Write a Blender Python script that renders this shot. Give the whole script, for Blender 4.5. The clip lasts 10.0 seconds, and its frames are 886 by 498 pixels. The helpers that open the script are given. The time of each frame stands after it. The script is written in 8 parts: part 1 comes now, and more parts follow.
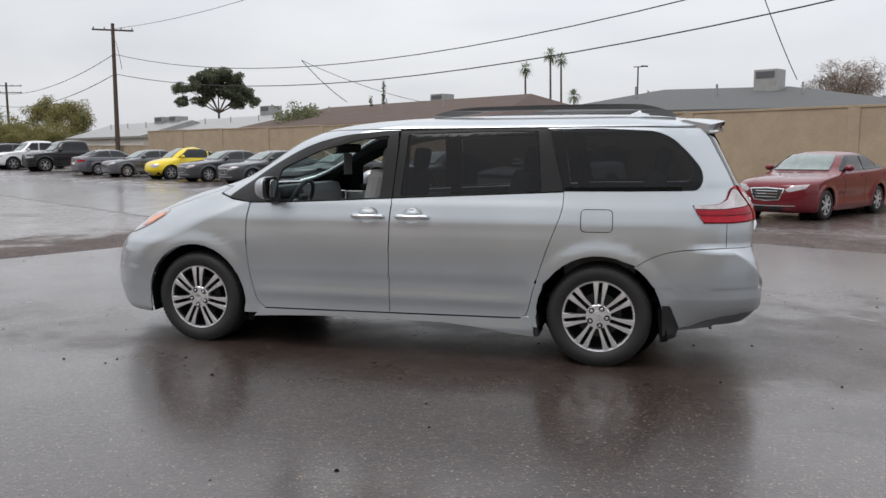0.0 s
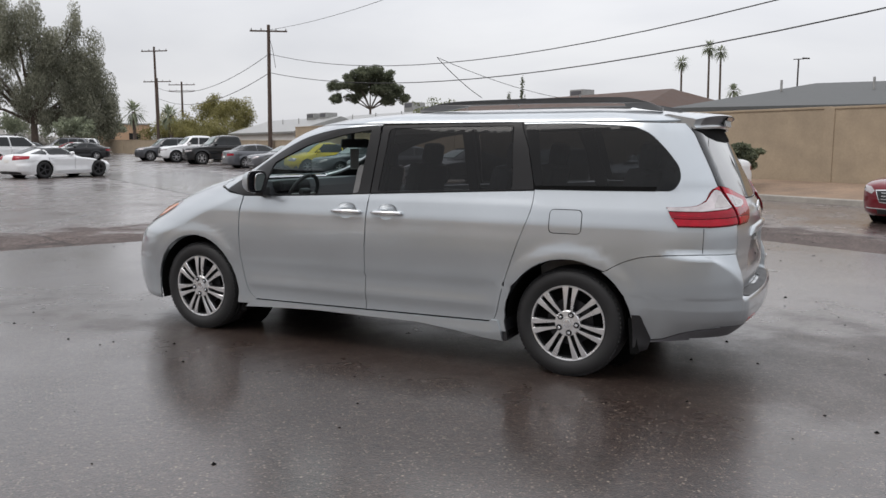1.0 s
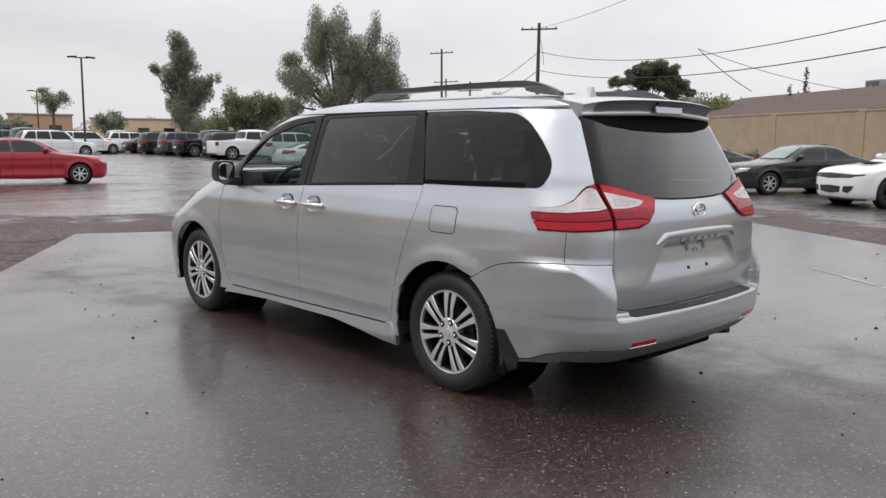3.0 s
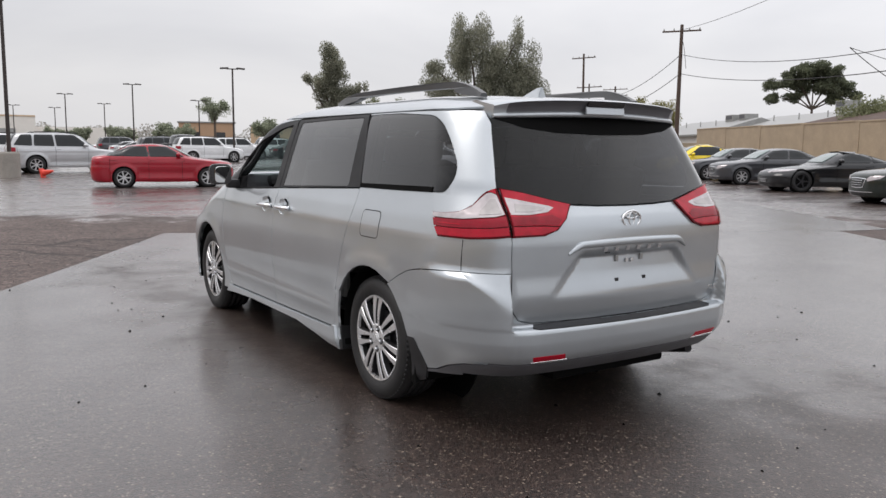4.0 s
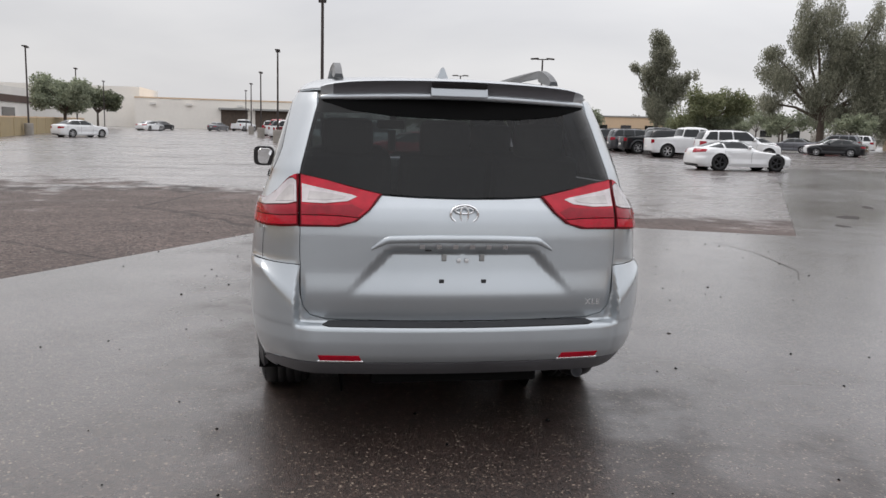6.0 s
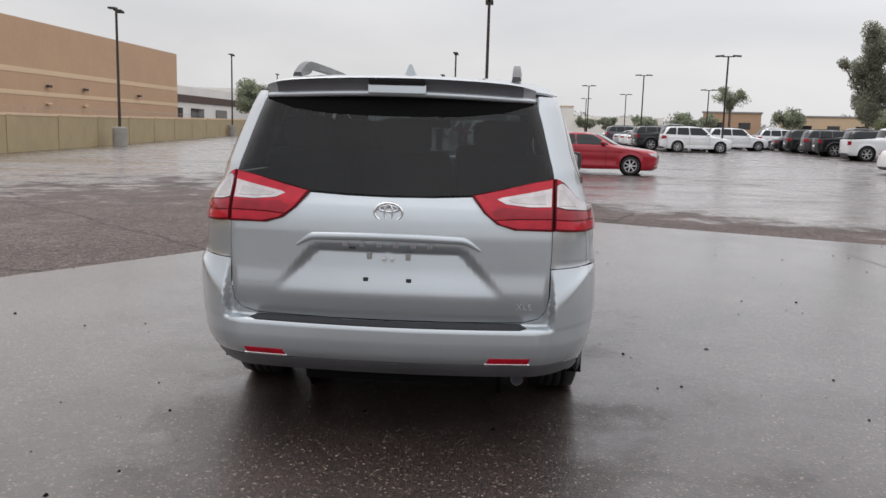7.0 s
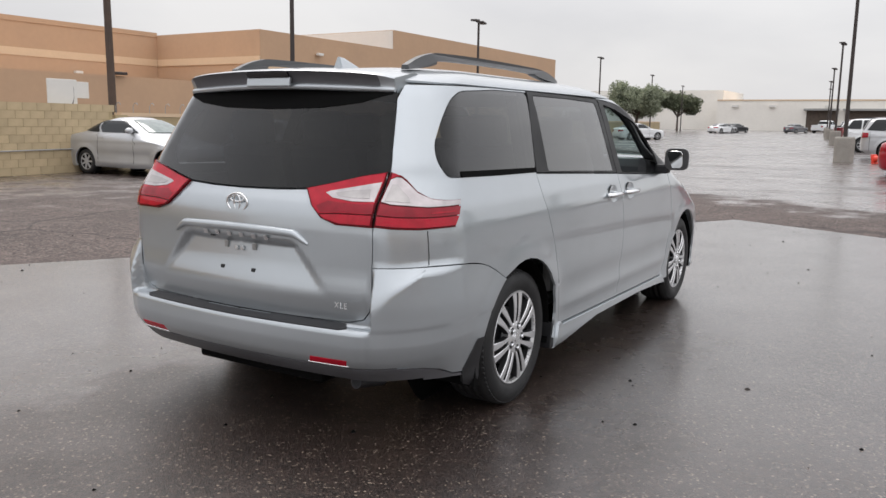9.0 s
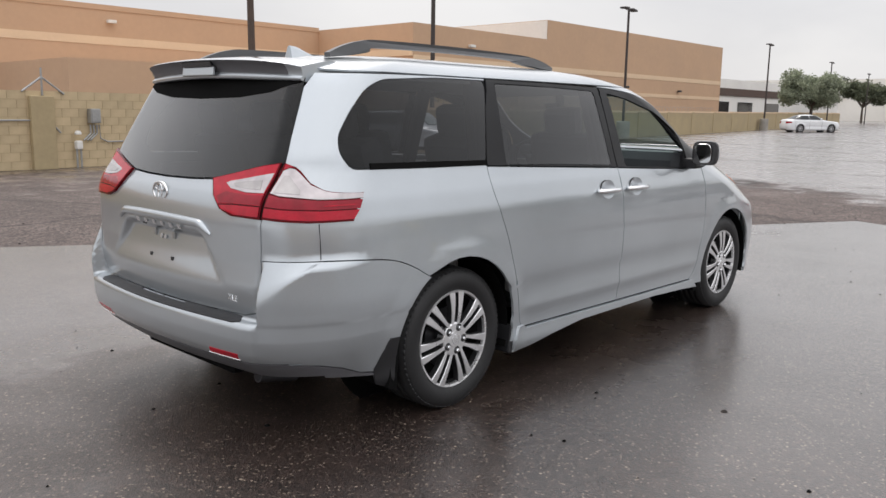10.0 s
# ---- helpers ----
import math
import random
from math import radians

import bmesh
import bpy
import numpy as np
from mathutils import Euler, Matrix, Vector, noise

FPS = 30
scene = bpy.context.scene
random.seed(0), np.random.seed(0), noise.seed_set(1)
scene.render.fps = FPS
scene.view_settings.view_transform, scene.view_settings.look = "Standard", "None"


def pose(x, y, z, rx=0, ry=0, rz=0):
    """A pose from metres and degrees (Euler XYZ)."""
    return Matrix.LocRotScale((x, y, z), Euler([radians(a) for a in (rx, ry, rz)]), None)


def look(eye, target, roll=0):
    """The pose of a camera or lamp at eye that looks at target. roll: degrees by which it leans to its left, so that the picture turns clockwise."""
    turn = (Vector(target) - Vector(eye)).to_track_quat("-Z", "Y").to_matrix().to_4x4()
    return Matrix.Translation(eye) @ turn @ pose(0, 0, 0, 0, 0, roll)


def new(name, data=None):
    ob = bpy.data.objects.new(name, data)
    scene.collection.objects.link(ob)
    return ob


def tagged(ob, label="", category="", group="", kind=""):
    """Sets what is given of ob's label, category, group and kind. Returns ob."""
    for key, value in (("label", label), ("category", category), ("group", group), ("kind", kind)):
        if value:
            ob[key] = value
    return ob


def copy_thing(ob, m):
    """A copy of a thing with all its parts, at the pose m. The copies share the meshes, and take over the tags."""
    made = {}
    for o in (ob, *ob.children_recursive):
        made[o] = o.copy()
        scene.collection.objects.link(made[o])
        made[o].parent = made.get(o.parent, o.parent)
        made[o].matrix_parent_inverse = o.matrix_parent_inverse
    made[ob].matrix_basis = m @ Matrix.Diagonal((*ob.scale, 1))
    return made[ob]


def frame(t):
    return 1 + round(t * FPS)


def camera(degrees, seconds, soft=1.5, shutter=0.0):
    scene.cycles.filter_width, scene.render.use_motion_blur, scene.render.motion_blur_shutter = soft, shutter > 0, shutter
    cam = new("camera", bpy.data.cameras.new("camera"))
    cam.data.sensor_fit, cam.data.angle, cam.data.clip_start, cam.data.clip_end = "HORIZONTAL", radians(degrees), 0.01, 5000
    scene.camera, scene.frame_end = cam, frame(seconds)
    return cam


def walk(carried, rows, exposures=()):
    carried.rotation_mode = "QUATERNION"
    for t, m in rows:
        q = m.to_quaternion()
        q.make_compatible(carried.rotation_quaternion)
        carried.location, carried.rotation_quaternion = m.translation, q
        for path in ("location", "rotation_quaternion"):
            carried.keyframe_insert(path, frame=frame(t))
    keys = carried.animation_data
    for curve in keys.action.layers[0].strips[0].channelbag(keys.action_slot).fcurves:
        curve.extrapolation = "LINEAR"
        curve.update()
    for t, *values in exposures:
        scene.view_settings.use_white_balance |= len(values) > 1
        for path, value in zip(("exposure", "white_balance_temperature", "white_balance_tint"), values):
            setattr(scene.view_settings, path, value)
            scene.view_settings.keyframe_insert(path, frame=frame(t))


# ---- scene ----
from mathutils.geometry import delaunay_2d_cdt

cam = camera(57.8, 10.0)
PATH = [
    (0, (1.911, -6.319, 1.456), (1.387, -4.405, 1.215), -0.2),
    (0.5, (2.47, -6.056, 1.452), (1.77, -4.198, 1.21), -0.0),
    (1, (3.001, -5.752, 1.449), (2.127, -3.97, 1.199), 0.2),
    (1.5, (3.475, -5.395, 1.431), (2.442, -3.702, 1.17), 0.6),
    (2, (3.957, -4.983, 1.43), (2.778, -3.39, 1.164), 0.7),
    (2.5, (4.382, -4.519, 1.423), (3.065, -3.037, 1.157), 0.6),
    (4, (5.445, -3.019, 1.413), (3.776, -1.945, 1.165), 0.5),
    (4.5, (5.716, -2.459, 1.402), (3.95, -1.554, 1.151), 0.7),
    (5, (5.92, -1.878, 1.407), (4.073, -1.156, 1.147), 0.9),
    (5.5, (6.065, -1.265, 1.419), (4.156, -0.736, 1.144), 1.3),
    (7, (6.048, 0.493, 1.438), (4.075, 0.355, 1.143), 1.6),
    (7.5, (5.985, 1.103, 1.445), (4.044, 0.723, 1.147), 1.3),
    (8, (5.752, 1.673, 1.44), (3.872, 1.061, 1.138), 1.0),
    (8.5, (5.502, 2.229, 1.44), (3.707, 1.401, 1.138), 1.0),
    (9, (5.159, 2.697, 1.437), (3.47, 1.672, 1.127), 0.9),
    (9.5, (4.778, 3.133, 1.449), (3.21, 1.933, 1.129), 0.9),
    (10, (4.352, 3.47, 1.446), (2.905, 2.131, 1.109), 0.9),
]
walk(cam, [(t, look(eye, target, roll)) for t, eye, target, roll in PATH], [(0, 0.15, 6380, 10.2), (2.5, 0.26, 6500, 11.8), (4.5, 0.29, 6500, 11.6), (7.5, 0.32, 6520, 10.8), (10.0, 0.50, 6560, 11.0)])

# ---------------------------------------------------------------- world and sun
SUN_EL, SUN_AZ = 56.0, 216.0
world = bpy.data.worlds.new("overcast_sky")
scene.world = world
world.use_nodes = True
wn, wl = world.node_tree.nodes, world.node_tree.links
wn.clear()
w_out = wn.new("ShaderNodeOutputWorld")
w_bg = wn.new("ShaderNodeBackground")
w_sky = wn.new("ShaderNodeTexSky")
w_sky.sky_type = "NISHITA"
w_sky.sun_disc = False
w_sky.sun_elevation, w_sky.sun_rotation = radians(SUN_EL), radians(SUN_AZ)
w_sky.air_density, w_sky.dust_density = 1.0, 4.0
w_dim = wn.new("ShaderNodeMix"); w_dim.data_type = "RGBA"; w_dim.blend_type = "MULTIPLY"
w_dim.inputs[0].default_value = 1.0
w_dim.inputs[7].default_value = (0.09, 0.09, 0.09, 1)
wl.new(w_sky.outputs[0], w_dim.inputs[6])
w_co = wn.new("ShaderNodeTexCoord")
w_map = wn.new("ShaderNodeMapping"); w_map.inputs["Scale"].default_value = (1.0, 1.0, 3.2)
wl.new(w_co.outputs["Generated"], w_map.inputs[0])
w_noise = wn.new("ShaderNodeTexNoise")
w_noise.inputs["Scale"].default_value, w_noise.inputs["Detail"].default_value, w_noise.inputs["Roughness"].default_value = 2.1, 6, 0.5
w_noise.inputs["Distortion"].default_value = 0.35
wl.new(w_map.outputs[0], w_noise.inputs["Vector"])
w_ramp = wn.new("ShaderNodeValToRGB")
w_ramp.color_ramp.elements[0].position, w_ramp.color_ramp.elements[0].color = 0.34, (0.60, 0.605, 0.625, 1)
w_ramp.color_ramp.elements[1].position, w_ramp.color_ramp.elements[1].color = 0.66, (0.725, 0.725, 0.73, 1)
wl.new(w_noise.outputs[0], w_ramp.inputs[0])
w_mix = wn.new("ShaderNodeMix"); w_mix.data_type = "RGBA"
w_mix.inputs[0].default_value = 0.88
wl.new(w_dim.outputs[2], w_mix.inputs[6])
wl.new(w_ramp.outputs[0], w_mix.inputs[7])
# overcast: the zenith is brighter than the horizon
w_sep = wn.new("ShaderNodeSeparateXYZ"); wl.new(w_co.outputs["Generated"], w_sep.inputs[0])
w_up = wn.new("ShaderNodeMapRange"); w_up.inputs[1].default_value, w_up.inputs[2].default_value = 0.12, 1.0
w_up.inputs[3].default_value, w_up.inputs[4].default_value = 1.0, 1.95
wl.new(w_sep.outputs[2], w_up.inputs[0])
# and an added brighter side towards +y, opposite the sun lamp
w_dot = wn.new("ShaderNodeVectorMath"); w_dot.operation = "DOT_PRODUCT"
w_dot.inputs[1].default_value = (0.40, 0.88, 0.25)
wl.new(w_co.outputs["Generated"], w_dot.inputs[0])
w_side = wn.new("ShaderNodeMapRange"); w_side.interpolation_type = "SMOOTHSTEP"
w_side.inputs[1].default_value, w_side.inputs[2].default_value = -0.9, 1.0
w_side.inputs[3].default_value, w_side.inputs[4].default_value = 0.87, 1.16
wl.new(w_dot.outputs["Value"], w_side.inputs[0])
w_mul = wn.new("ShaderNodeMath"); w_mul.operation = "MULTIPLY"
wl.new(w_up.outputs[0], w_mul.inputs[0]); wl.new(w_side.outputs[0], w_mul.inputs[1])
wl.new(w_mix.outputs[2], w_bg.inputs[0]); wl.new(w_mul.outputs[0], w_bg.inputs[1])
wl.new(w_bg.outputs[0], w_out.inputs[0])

sun = new("sun", bpy.data.lights.new("sun", "SUN"))
sun.data.energy, sun.data.angle, sun.data.color = 0.85, radians(30), (1.0, 0.97, 0.93)
sun.matrix_world = look((0, 0, 0), (-math.sin(radians(SUN_AZ)) * math.cos(radians(SUN_EL)), -math.cos(radians(SUN_AZ)) * math.cos(radians(SUN_EL)), -math.sin(radians(SUN_EL))))


# ---------------------------------------------------------------- materials
def shader(name):
    m = bpy.data.materials.new(name)
    m.use_nodes = True
    nt = m.node_tree
    return m, nt, nt.nodes["Principled BSDF"]


def tex_noise(nt, scale, detail=4, rough=0.55, coord="Object"):
    co = nt.nodes.new("ShaderNodeTexCoord")
    n = nt.nodes.new("ShaderNodeTexNoise")
    n.inputs["Scale"].default_value, n.inputs["Detail"].default_value, n.inputs["Roughness"].default_value = scale, detail, rough
    nt.links.new(co.outputs[coord], n.inputs["Vector"])
    return n


def ramp(nt, source, stops):
    r = nt.nodes.new("ShaderNodeValToRGB")
    el = r.color_ramp.elements
    while len(el) < len(stops):
        el.new(0.5)
    for e, (p, c) in zip(el, stops):
        e.position = p
        e.color = (*c, 1) if len(c) == 3 else c
    nt.links.new(source, r.inputs[0])
    return r


def mixc(nt, fac, a, b, mode="MIX"):
    m = nt.nodes.new("ShaderNodeMix")
    m.data_type, m.blend_type = "RGBA", mode
    for sock, val in ((m.inputs[0], fac), (m.inputs[6], a), (m.inputs[7], b)):
        if hasattr(val, "is_output"):
            nt.links.new(val, sock)
        else:
            sock.default_value = val if not isinstance(val, tuple) or len(val) == 4 else (*val, 1)
    return m.outputs[2]


def grey(a):
    return (a, a, a)


def bump(nt, b, height, strength, dist=0.01, prev=None):
    n = nt.nodes.new("ShaderNodeBump")
    n.inputs["Strength"].default_value, n.inputs["Distance"].default_value = strength, dist
    nt.links.new(height, n.inputs["Height"])
    if prev:
        nt.links.new(prev.outputs[0], n.inputs["Normal"])
    nt.links.new(n.outputs[0], b.inputs["Normal"])
    return n


def plain(name, color, rough=0.5, metal=0.0, vary=0.12, scale=6.0, bumpy=0.0, bscale=60.0, coat=0.0, spec=0.5):
    """A surface with tone variation at two scales and fine relief."""
    m, nt, b = shader(name)
    n1 = tex_noise(nt, scale, 5)
    n2 = tex_noise(nt, scale * 9, 3)
    r1 = ramp(nt, n1.outputs[0], [(0.3, grey(1 - vary)), (0.7, grey(1 + vary * 0.3))])
    r2 = ramp(nt, n2.outputs[0], [(0.3, grey(1 - vary * 0.6)), (0.7, grey(1.0))])
    c = mixc(nt, 1.0, color, r1.outputs[0], "MULTIPLY")
    c = mixc(nt, 1.0, c, r2.outputs[0], "MULTIPLY")
    nt.links.new(c, b.inputs["Base Color"])
    rr = ramp(nt, n1.outputs[0], [(0.3, grey(max(0.02, rough * 0.85))), (0.7, grey(min(1, rough * 1.15)))])
    nt.links.new(rr.outputs[0], b.inputs["Roughness"])
    b.inputs["Metallic"].default_value = metal
    b.inputs["Coat Weight"].default_value, b.inputs["Coat Roughness"].default_value = coat, 0.06
    b.inputs["Specular IOR Level"].default_value = spec
    if bumpy:
        n3 = tex_noise(nt, bscale, 4)
        bump(nt, b, n3.outputs[0], bumpy, 0.01)
    return m


def paint(name, color, metal=0.0, rough=0.35):
    """Clear-coated car paint with faint flakes and beads of rain film."""
    m, nt, b = shader(name)
    n1 = tex_noise(nt, 1.7, 4)
    c = mixc(nt, 1.0, color, ramp(nt, n1.outputs[0], [(0.3, grey(0.93)), (0.7, grey(1.03))]).outputs[0], "MULTIPLY")
    fl = tex_noise(nt, 900, 2)
    c = mixc(nt, 1.0, c, ramp(nt, fl.outputs[0], [(0.35, grey(0.9)), (0.65, grey(1.08))]).outputs[0], "MULTIPLY")
    nt.links.new(c, b.inputs["Base Color"])
    b.inputs["Metallic"].default_value, b.inputs["Roughness"].default_value = metal, rough
    b.inputs["Coat Weight"].default_value, b.inputs["Coat Roughness"].default_value = 1.0, 0.05
    b.inputs["Specular IOR Level"].default_value = 0.5 if metal > 0.3 else 0.1
    return m


def glass_tint(name, tint, film=0.0):
    """Thin tinted pane: see-through by its tint, with a Fresnel gloss and a film of dried rain."""
    m, nt, b = shader(name)
    out = [n for n in nt.nodes if n.type == "OUTPUT_MATERIAL"][0]
    tr = nt.nodes.new("ShaderNodeBsdfTransparent"); tr.inputs[0].default_value = (*tint, 1)
    b.inputs["Base Color"].default_value, b.inputs["Roughness"].default_value = (0.10, 0.105, 0.11, 1), 0.5
    b.inputs["Specular IOR Level"].default_value = 0.0
    gl = nt.nodes.new("ShaderNodeBsdfGlossy"); gl.inputs["Roughness"].default_value = 0.03
    lw = nt.nodes.new("ShaderNodeLayerWeight"); lw.inputs[0].default_value = 0.5
    pw = nt.nodes.new("ShaderNodeMath"); pw.operation = "POWER"; pw.inputs[1].default_value = 3.6
    nt.links.new(lw.outputs["Facing"], pw.inputs[0])
    fr = nt.nodes.new("ShaderNodeMath"); fr.operation = "MULTIPLY_ADD"; fr.inputs[1].default_value, fr.inputs[2].default_value = 1.6, 0.026
    nt.links.new(pw.outputs[0], fr.inputs[0])
    m0 = nt.nodes.new("ShaderNodeMixShader"); m0.inputs[0].default_value = film
    if film:
        n = tex_noise(nt, 3.0, 5)
        r = ramp(nt, n.outputs[0], [(0.3, grey(film * 0.75)), (0.7, grey(min(1, film * 1.2)))])
        nt.links.new(r.outputs[0], m0.inputs[0])
    nt.links.new(tr.outputs[0], m0.inputs[1]); nt.links.new(b.outputs[0], m0.inputs[2])
    mx = nt.nodes.new("ShaderNodeMixShader")
    nt.links.new(fr.outputs[0], mx.inputs[0]); nt.links.new(m0.outputs[0], mx.inputs[1]); nt.links.new(gl.outputs[0], mx.inputs[2])
    nt.links.new(mx.outputs[0], out.inputs[0])
    return m


def lens_mat(name, color, rough=0.12, spec=0.6, coat=1.0, metal=0.0):
    m, nt, b = shader(name)
    w = tex_noise(nt, 16.0, 3)
    c = mixc(nt, 1.0, color, ramp(nt, w.outputs[0], [(0.35, grey(0.80)), (0.65, grey(1.05))]).outputs[0], "MULTIPLY")
    nt.links.new(c, b.inputs["Base Color"])
    b.inputs["Roughness"].default_value, b.inputs["Coat Weight"].default_value = rough, coat
    b.inputs["Metallic"].default_value, b.inputs["Specular IOR Level"].default_value = metal, spec
    b.inputs["Coat Roughness"].default_value = 0.03
    return m


def asphalt(name, base, wscale, grain, speck, film, dry=(), dry_min=0.04, crack=0.0, bands=1.0, turn=12, gloss=(0.32, 0.13, 1.45)):
    """Rained-on asphalt: aggregate under an uneven film of water; dry: (direction, origin, start, end) of rough ground the film has run off."""
    m, nt, b = shader(name)
    co = nt.nodes.new("ShaderNodeTexCoord")
    fine = tex_noise(nt, grain * 1.7, 3, 0.7)
    vor = nt.nodes.new("ShaderNodeTexVoronoi"); vor.inputs["Scale"].default_value = grain
    nt.links.new(co.outputs["Object"], vor.inputs["Vector"])
    big = tex_noise(nt, wscale, 6, 0.6)
    mid = tex_noise(nt, wscale * 7, 5, 0.6)
    lump = tex_noise(nt, grain * 0.16, 4, 0.65)
    mp = nt.nodes.new("ShaderNodeMapping")
    mp.inputs["Rotation"].default_value = (0, 0, radians(turn))
    mp.inputs["Scale"].default_value = (bands, 1.0, 1.0)
    nt.links.new(co.outputs["Object"], mp.inputs[0]); nt.links.new(mp.outputs[0], big.inputs["Vector"])
    c = mixc(nt, 1.0, base, ramp(nt, big.outputs[0], [(0.32, grey(0.75)), (0.68, grey(1.2))]).outputs[0], "MULTIPLY")
    c = mixc(nt, 1.0, c, ramp(nt, mid.outputs[0], [(0.3, grey(0.8)), (0.7, grey(1.15))]).outputs[0], "MULTIPLY")
    c = mixc(nt, 1.0, c, ramp(nt, lump.outputs[0], [(0.3, grey(0.65)), (0.7, grey(1.3))]).outputs[0], "MULTIPLY")
    c = mixc(nt, 1.0, c, ramp(nt, vor.outputs["Color"], [(0.1, grey(0.28)), (0.8, grey(1.85))]).outputs[0], "MULTIPLY")
    pick = nt.nodes.new("ShaderNodeSeparateColor"); nt.links.new(vor.outputs["Color"], pick.inputs[0])
    spk = ramp(nt, pick.outputs[1], [(0.945, (0, 0, 0)), (0.985, grey(0.8))])
    c = mixc(nt, spk.outputs[0], c, speck)
    # scattered pale chips of stone, larger than the aggregate
    chip = nt.nodes.new("ShaderNodeTexVoronoi"); chip.inputs["Scale"].default_value = grain * 0.36
    nt.links.new(co.outputs["Object"], chip.inputs["Vector"])
    cpick = nt.nodes.new("ShaderNodeSeparateColor"); nt.links.new(chip.outputs["Color"], cpick.inputs[0])
    few = ramp(nt, cpick.outputs[0], [(0.915, (0, 0, 0)), (1.0, grey(0.8))])
    near = ramp(nt, chip.outputs["Distance"], [(0.20, grey(1.0)), (0.34, (0, 0, 0))])
    c = mixc(nt, mixc(nt, 1.0, few.outputs[0], near.outputs[0], "MULTIPLY"), c, tuple(min(0.6, q * 1.7) for q in speck))
    # the film: where it lies thick the ground is smooth, elsewhere the stones show
    wet = mixc(nt, 0.35, big.outputs[0], mid.outputs[0])
    wf = ramp(nt, wet, [(0.38, grey(film[0])), (0.60, grey(film[1]))]).outputs[0]
    if dry:
        far = None
        for direc, origin, k in dry:
            dp = nt.nodes.new("ShaderNodeVectorMath"); dp.operation = "SUBTRACT"; dp.inputs[1].default_value = origin
            nt.links.new(co.outputs["Object"], dp.inputs[0])
            dt = nt.nodes.new("ShaderNodeVectorMath"); dt.operation = "DOT_PRODUCT"; dt.inputs[1].default_value = tuple(q * k for q in direc)
            nt.links.new(dp.outputs[0], dt.inputs[0])
            if far is None:
                far = dt.outputs["Value"]
            else:
                mxm = nt.nodes.new("ShaderNodeMath"); mxm.operation = "MAXIMUM"
                nt.links.new(far, mxm.inputs[0]); nt.links.new(dt.outputs["Value"], mxm.inputs[1])
                far = mxm.outputs[0]
        wob = nt.nodes.new("ShaderNodeMath"); wob.operation = "MULTIPLY_ADD"; wob.inputs[1].default_value = 5.0
        nt.links.new(mid.outputs[0], wob.inputs[0]); nt.links.new(far, wob.inputs[2])
        mr = nt.nodes.new("ShaderNodeMapRange"); mr.interpolation_type = "SMOOTHSTEP"
        mr.inputs[1].default_value, mr.inputs[2].default_value = 3.6, 6.6
        mr.inputs[3].default_value, mr.inputs[4].default_value = dry_min, 1.0
        nt.links.new(wob.outputs[0], mr.inputs[0])
        wf = mixc(nt, 1.0, wf, mr.outputs[0], "MULTIPLY")
    nt.links.new(ramp(nt, wf, [(0.0, grey(0.65)), (0.5, grey(0.46)), (1.0, grey(0.34))]).outputs[0], b.inputs["Roughness"])
    nt.links.new(ramp(nt, wf, [(0.0, grey(0.22)), (1.0, grey(0.30))]).outputs[0], b.inputs["Specular IOR Level"])
    nt.links.new(ramp(nt, wf, [(0.25, grey(0.0)), (0.62, grey(1.0))]).outputs[0], b.inputs["Coat Weight"])
    nt.links.new(ramp(nt, wf, [(0.4, grey(gloss[0])), (1.0, grey(gloss[1]))]).outputs[0], b.inputs["Coat Roughness"])
    b.inputs["Coat IOR"].default_value = gloss[2]
    ripple = nt.nodes.new("ShaderNodeBump"); ripple.inputs["Strength"].default_value, ripple.inputs["Distance"].default_value = 0.12, 0.004
    nt.links.new(lump.outputs[0], ripple.inputs["Height"])
    grit = nt.nodes.new("ShaderNodeBump"); grit.inputs["Strength"].default_value, grit.inputs["Distance"].default_value = 0.10, 0.002
    nt.links.new(vor.outputs["Distance"], grit.inputs["Height"]); nt.links.new(ripple.outputs[0], grit.inputs["Normal"])
    nt.links.new(grit.outputs[0], b.inputs["Coat Normal"])
    st = ramp(nt, wf, [(0.0, grey(0.9)), (0.5, grey(0.60)), (1.0, grey(0.36))]).outputs[0]
    b1 = bump(nt, b, fine.outputs[0], 0.18, 0.004)
    b2 = bump(nt, b, vor.outputs["Distance"], 0.3, 0.006, b1)
    b3 = bump(nt, b, lump.outputs[0], 0.3, 0.012, b2)
    for q in (b1, b2, b3):
        nt.links.new(st, q.inputs["Strength"])
    if crack:
        cv = nt.nodes.new("ShaderNodeTexVoronoi"); cv.feature = "DISTANCE_TO_EDGE"; cv.inputs["Scale"].default_value = crack
        warp = tex_noise(nt, 1.1, 5)
        wv = nt.nodes.new("ShaderNodeMix"); wv.data_type = "VECTOR"; wv.inputs[0].default_value = 0.35
        nt.links.new(co.outputs["Object"], wv.inputs[4]); nt.links.new(warp.outputs["Color"], wv.inputs[5])
        nt.links.new(wv.outputs[1], cv.inputs["Vector"])
        cr = ramp(nt, cv.outputs["Distance"], [(0.0, grey(0.35)), (0.010, grey(1.0))])
        c = mixc(nt, 1.0, c, cr.outputs[0], "MULTIPLY")
        bump(nt, b, cr.outputs[0], 0.5, 0.02, b3)
    nt.links.new(c, b.inputs["Base Color"])
    return m



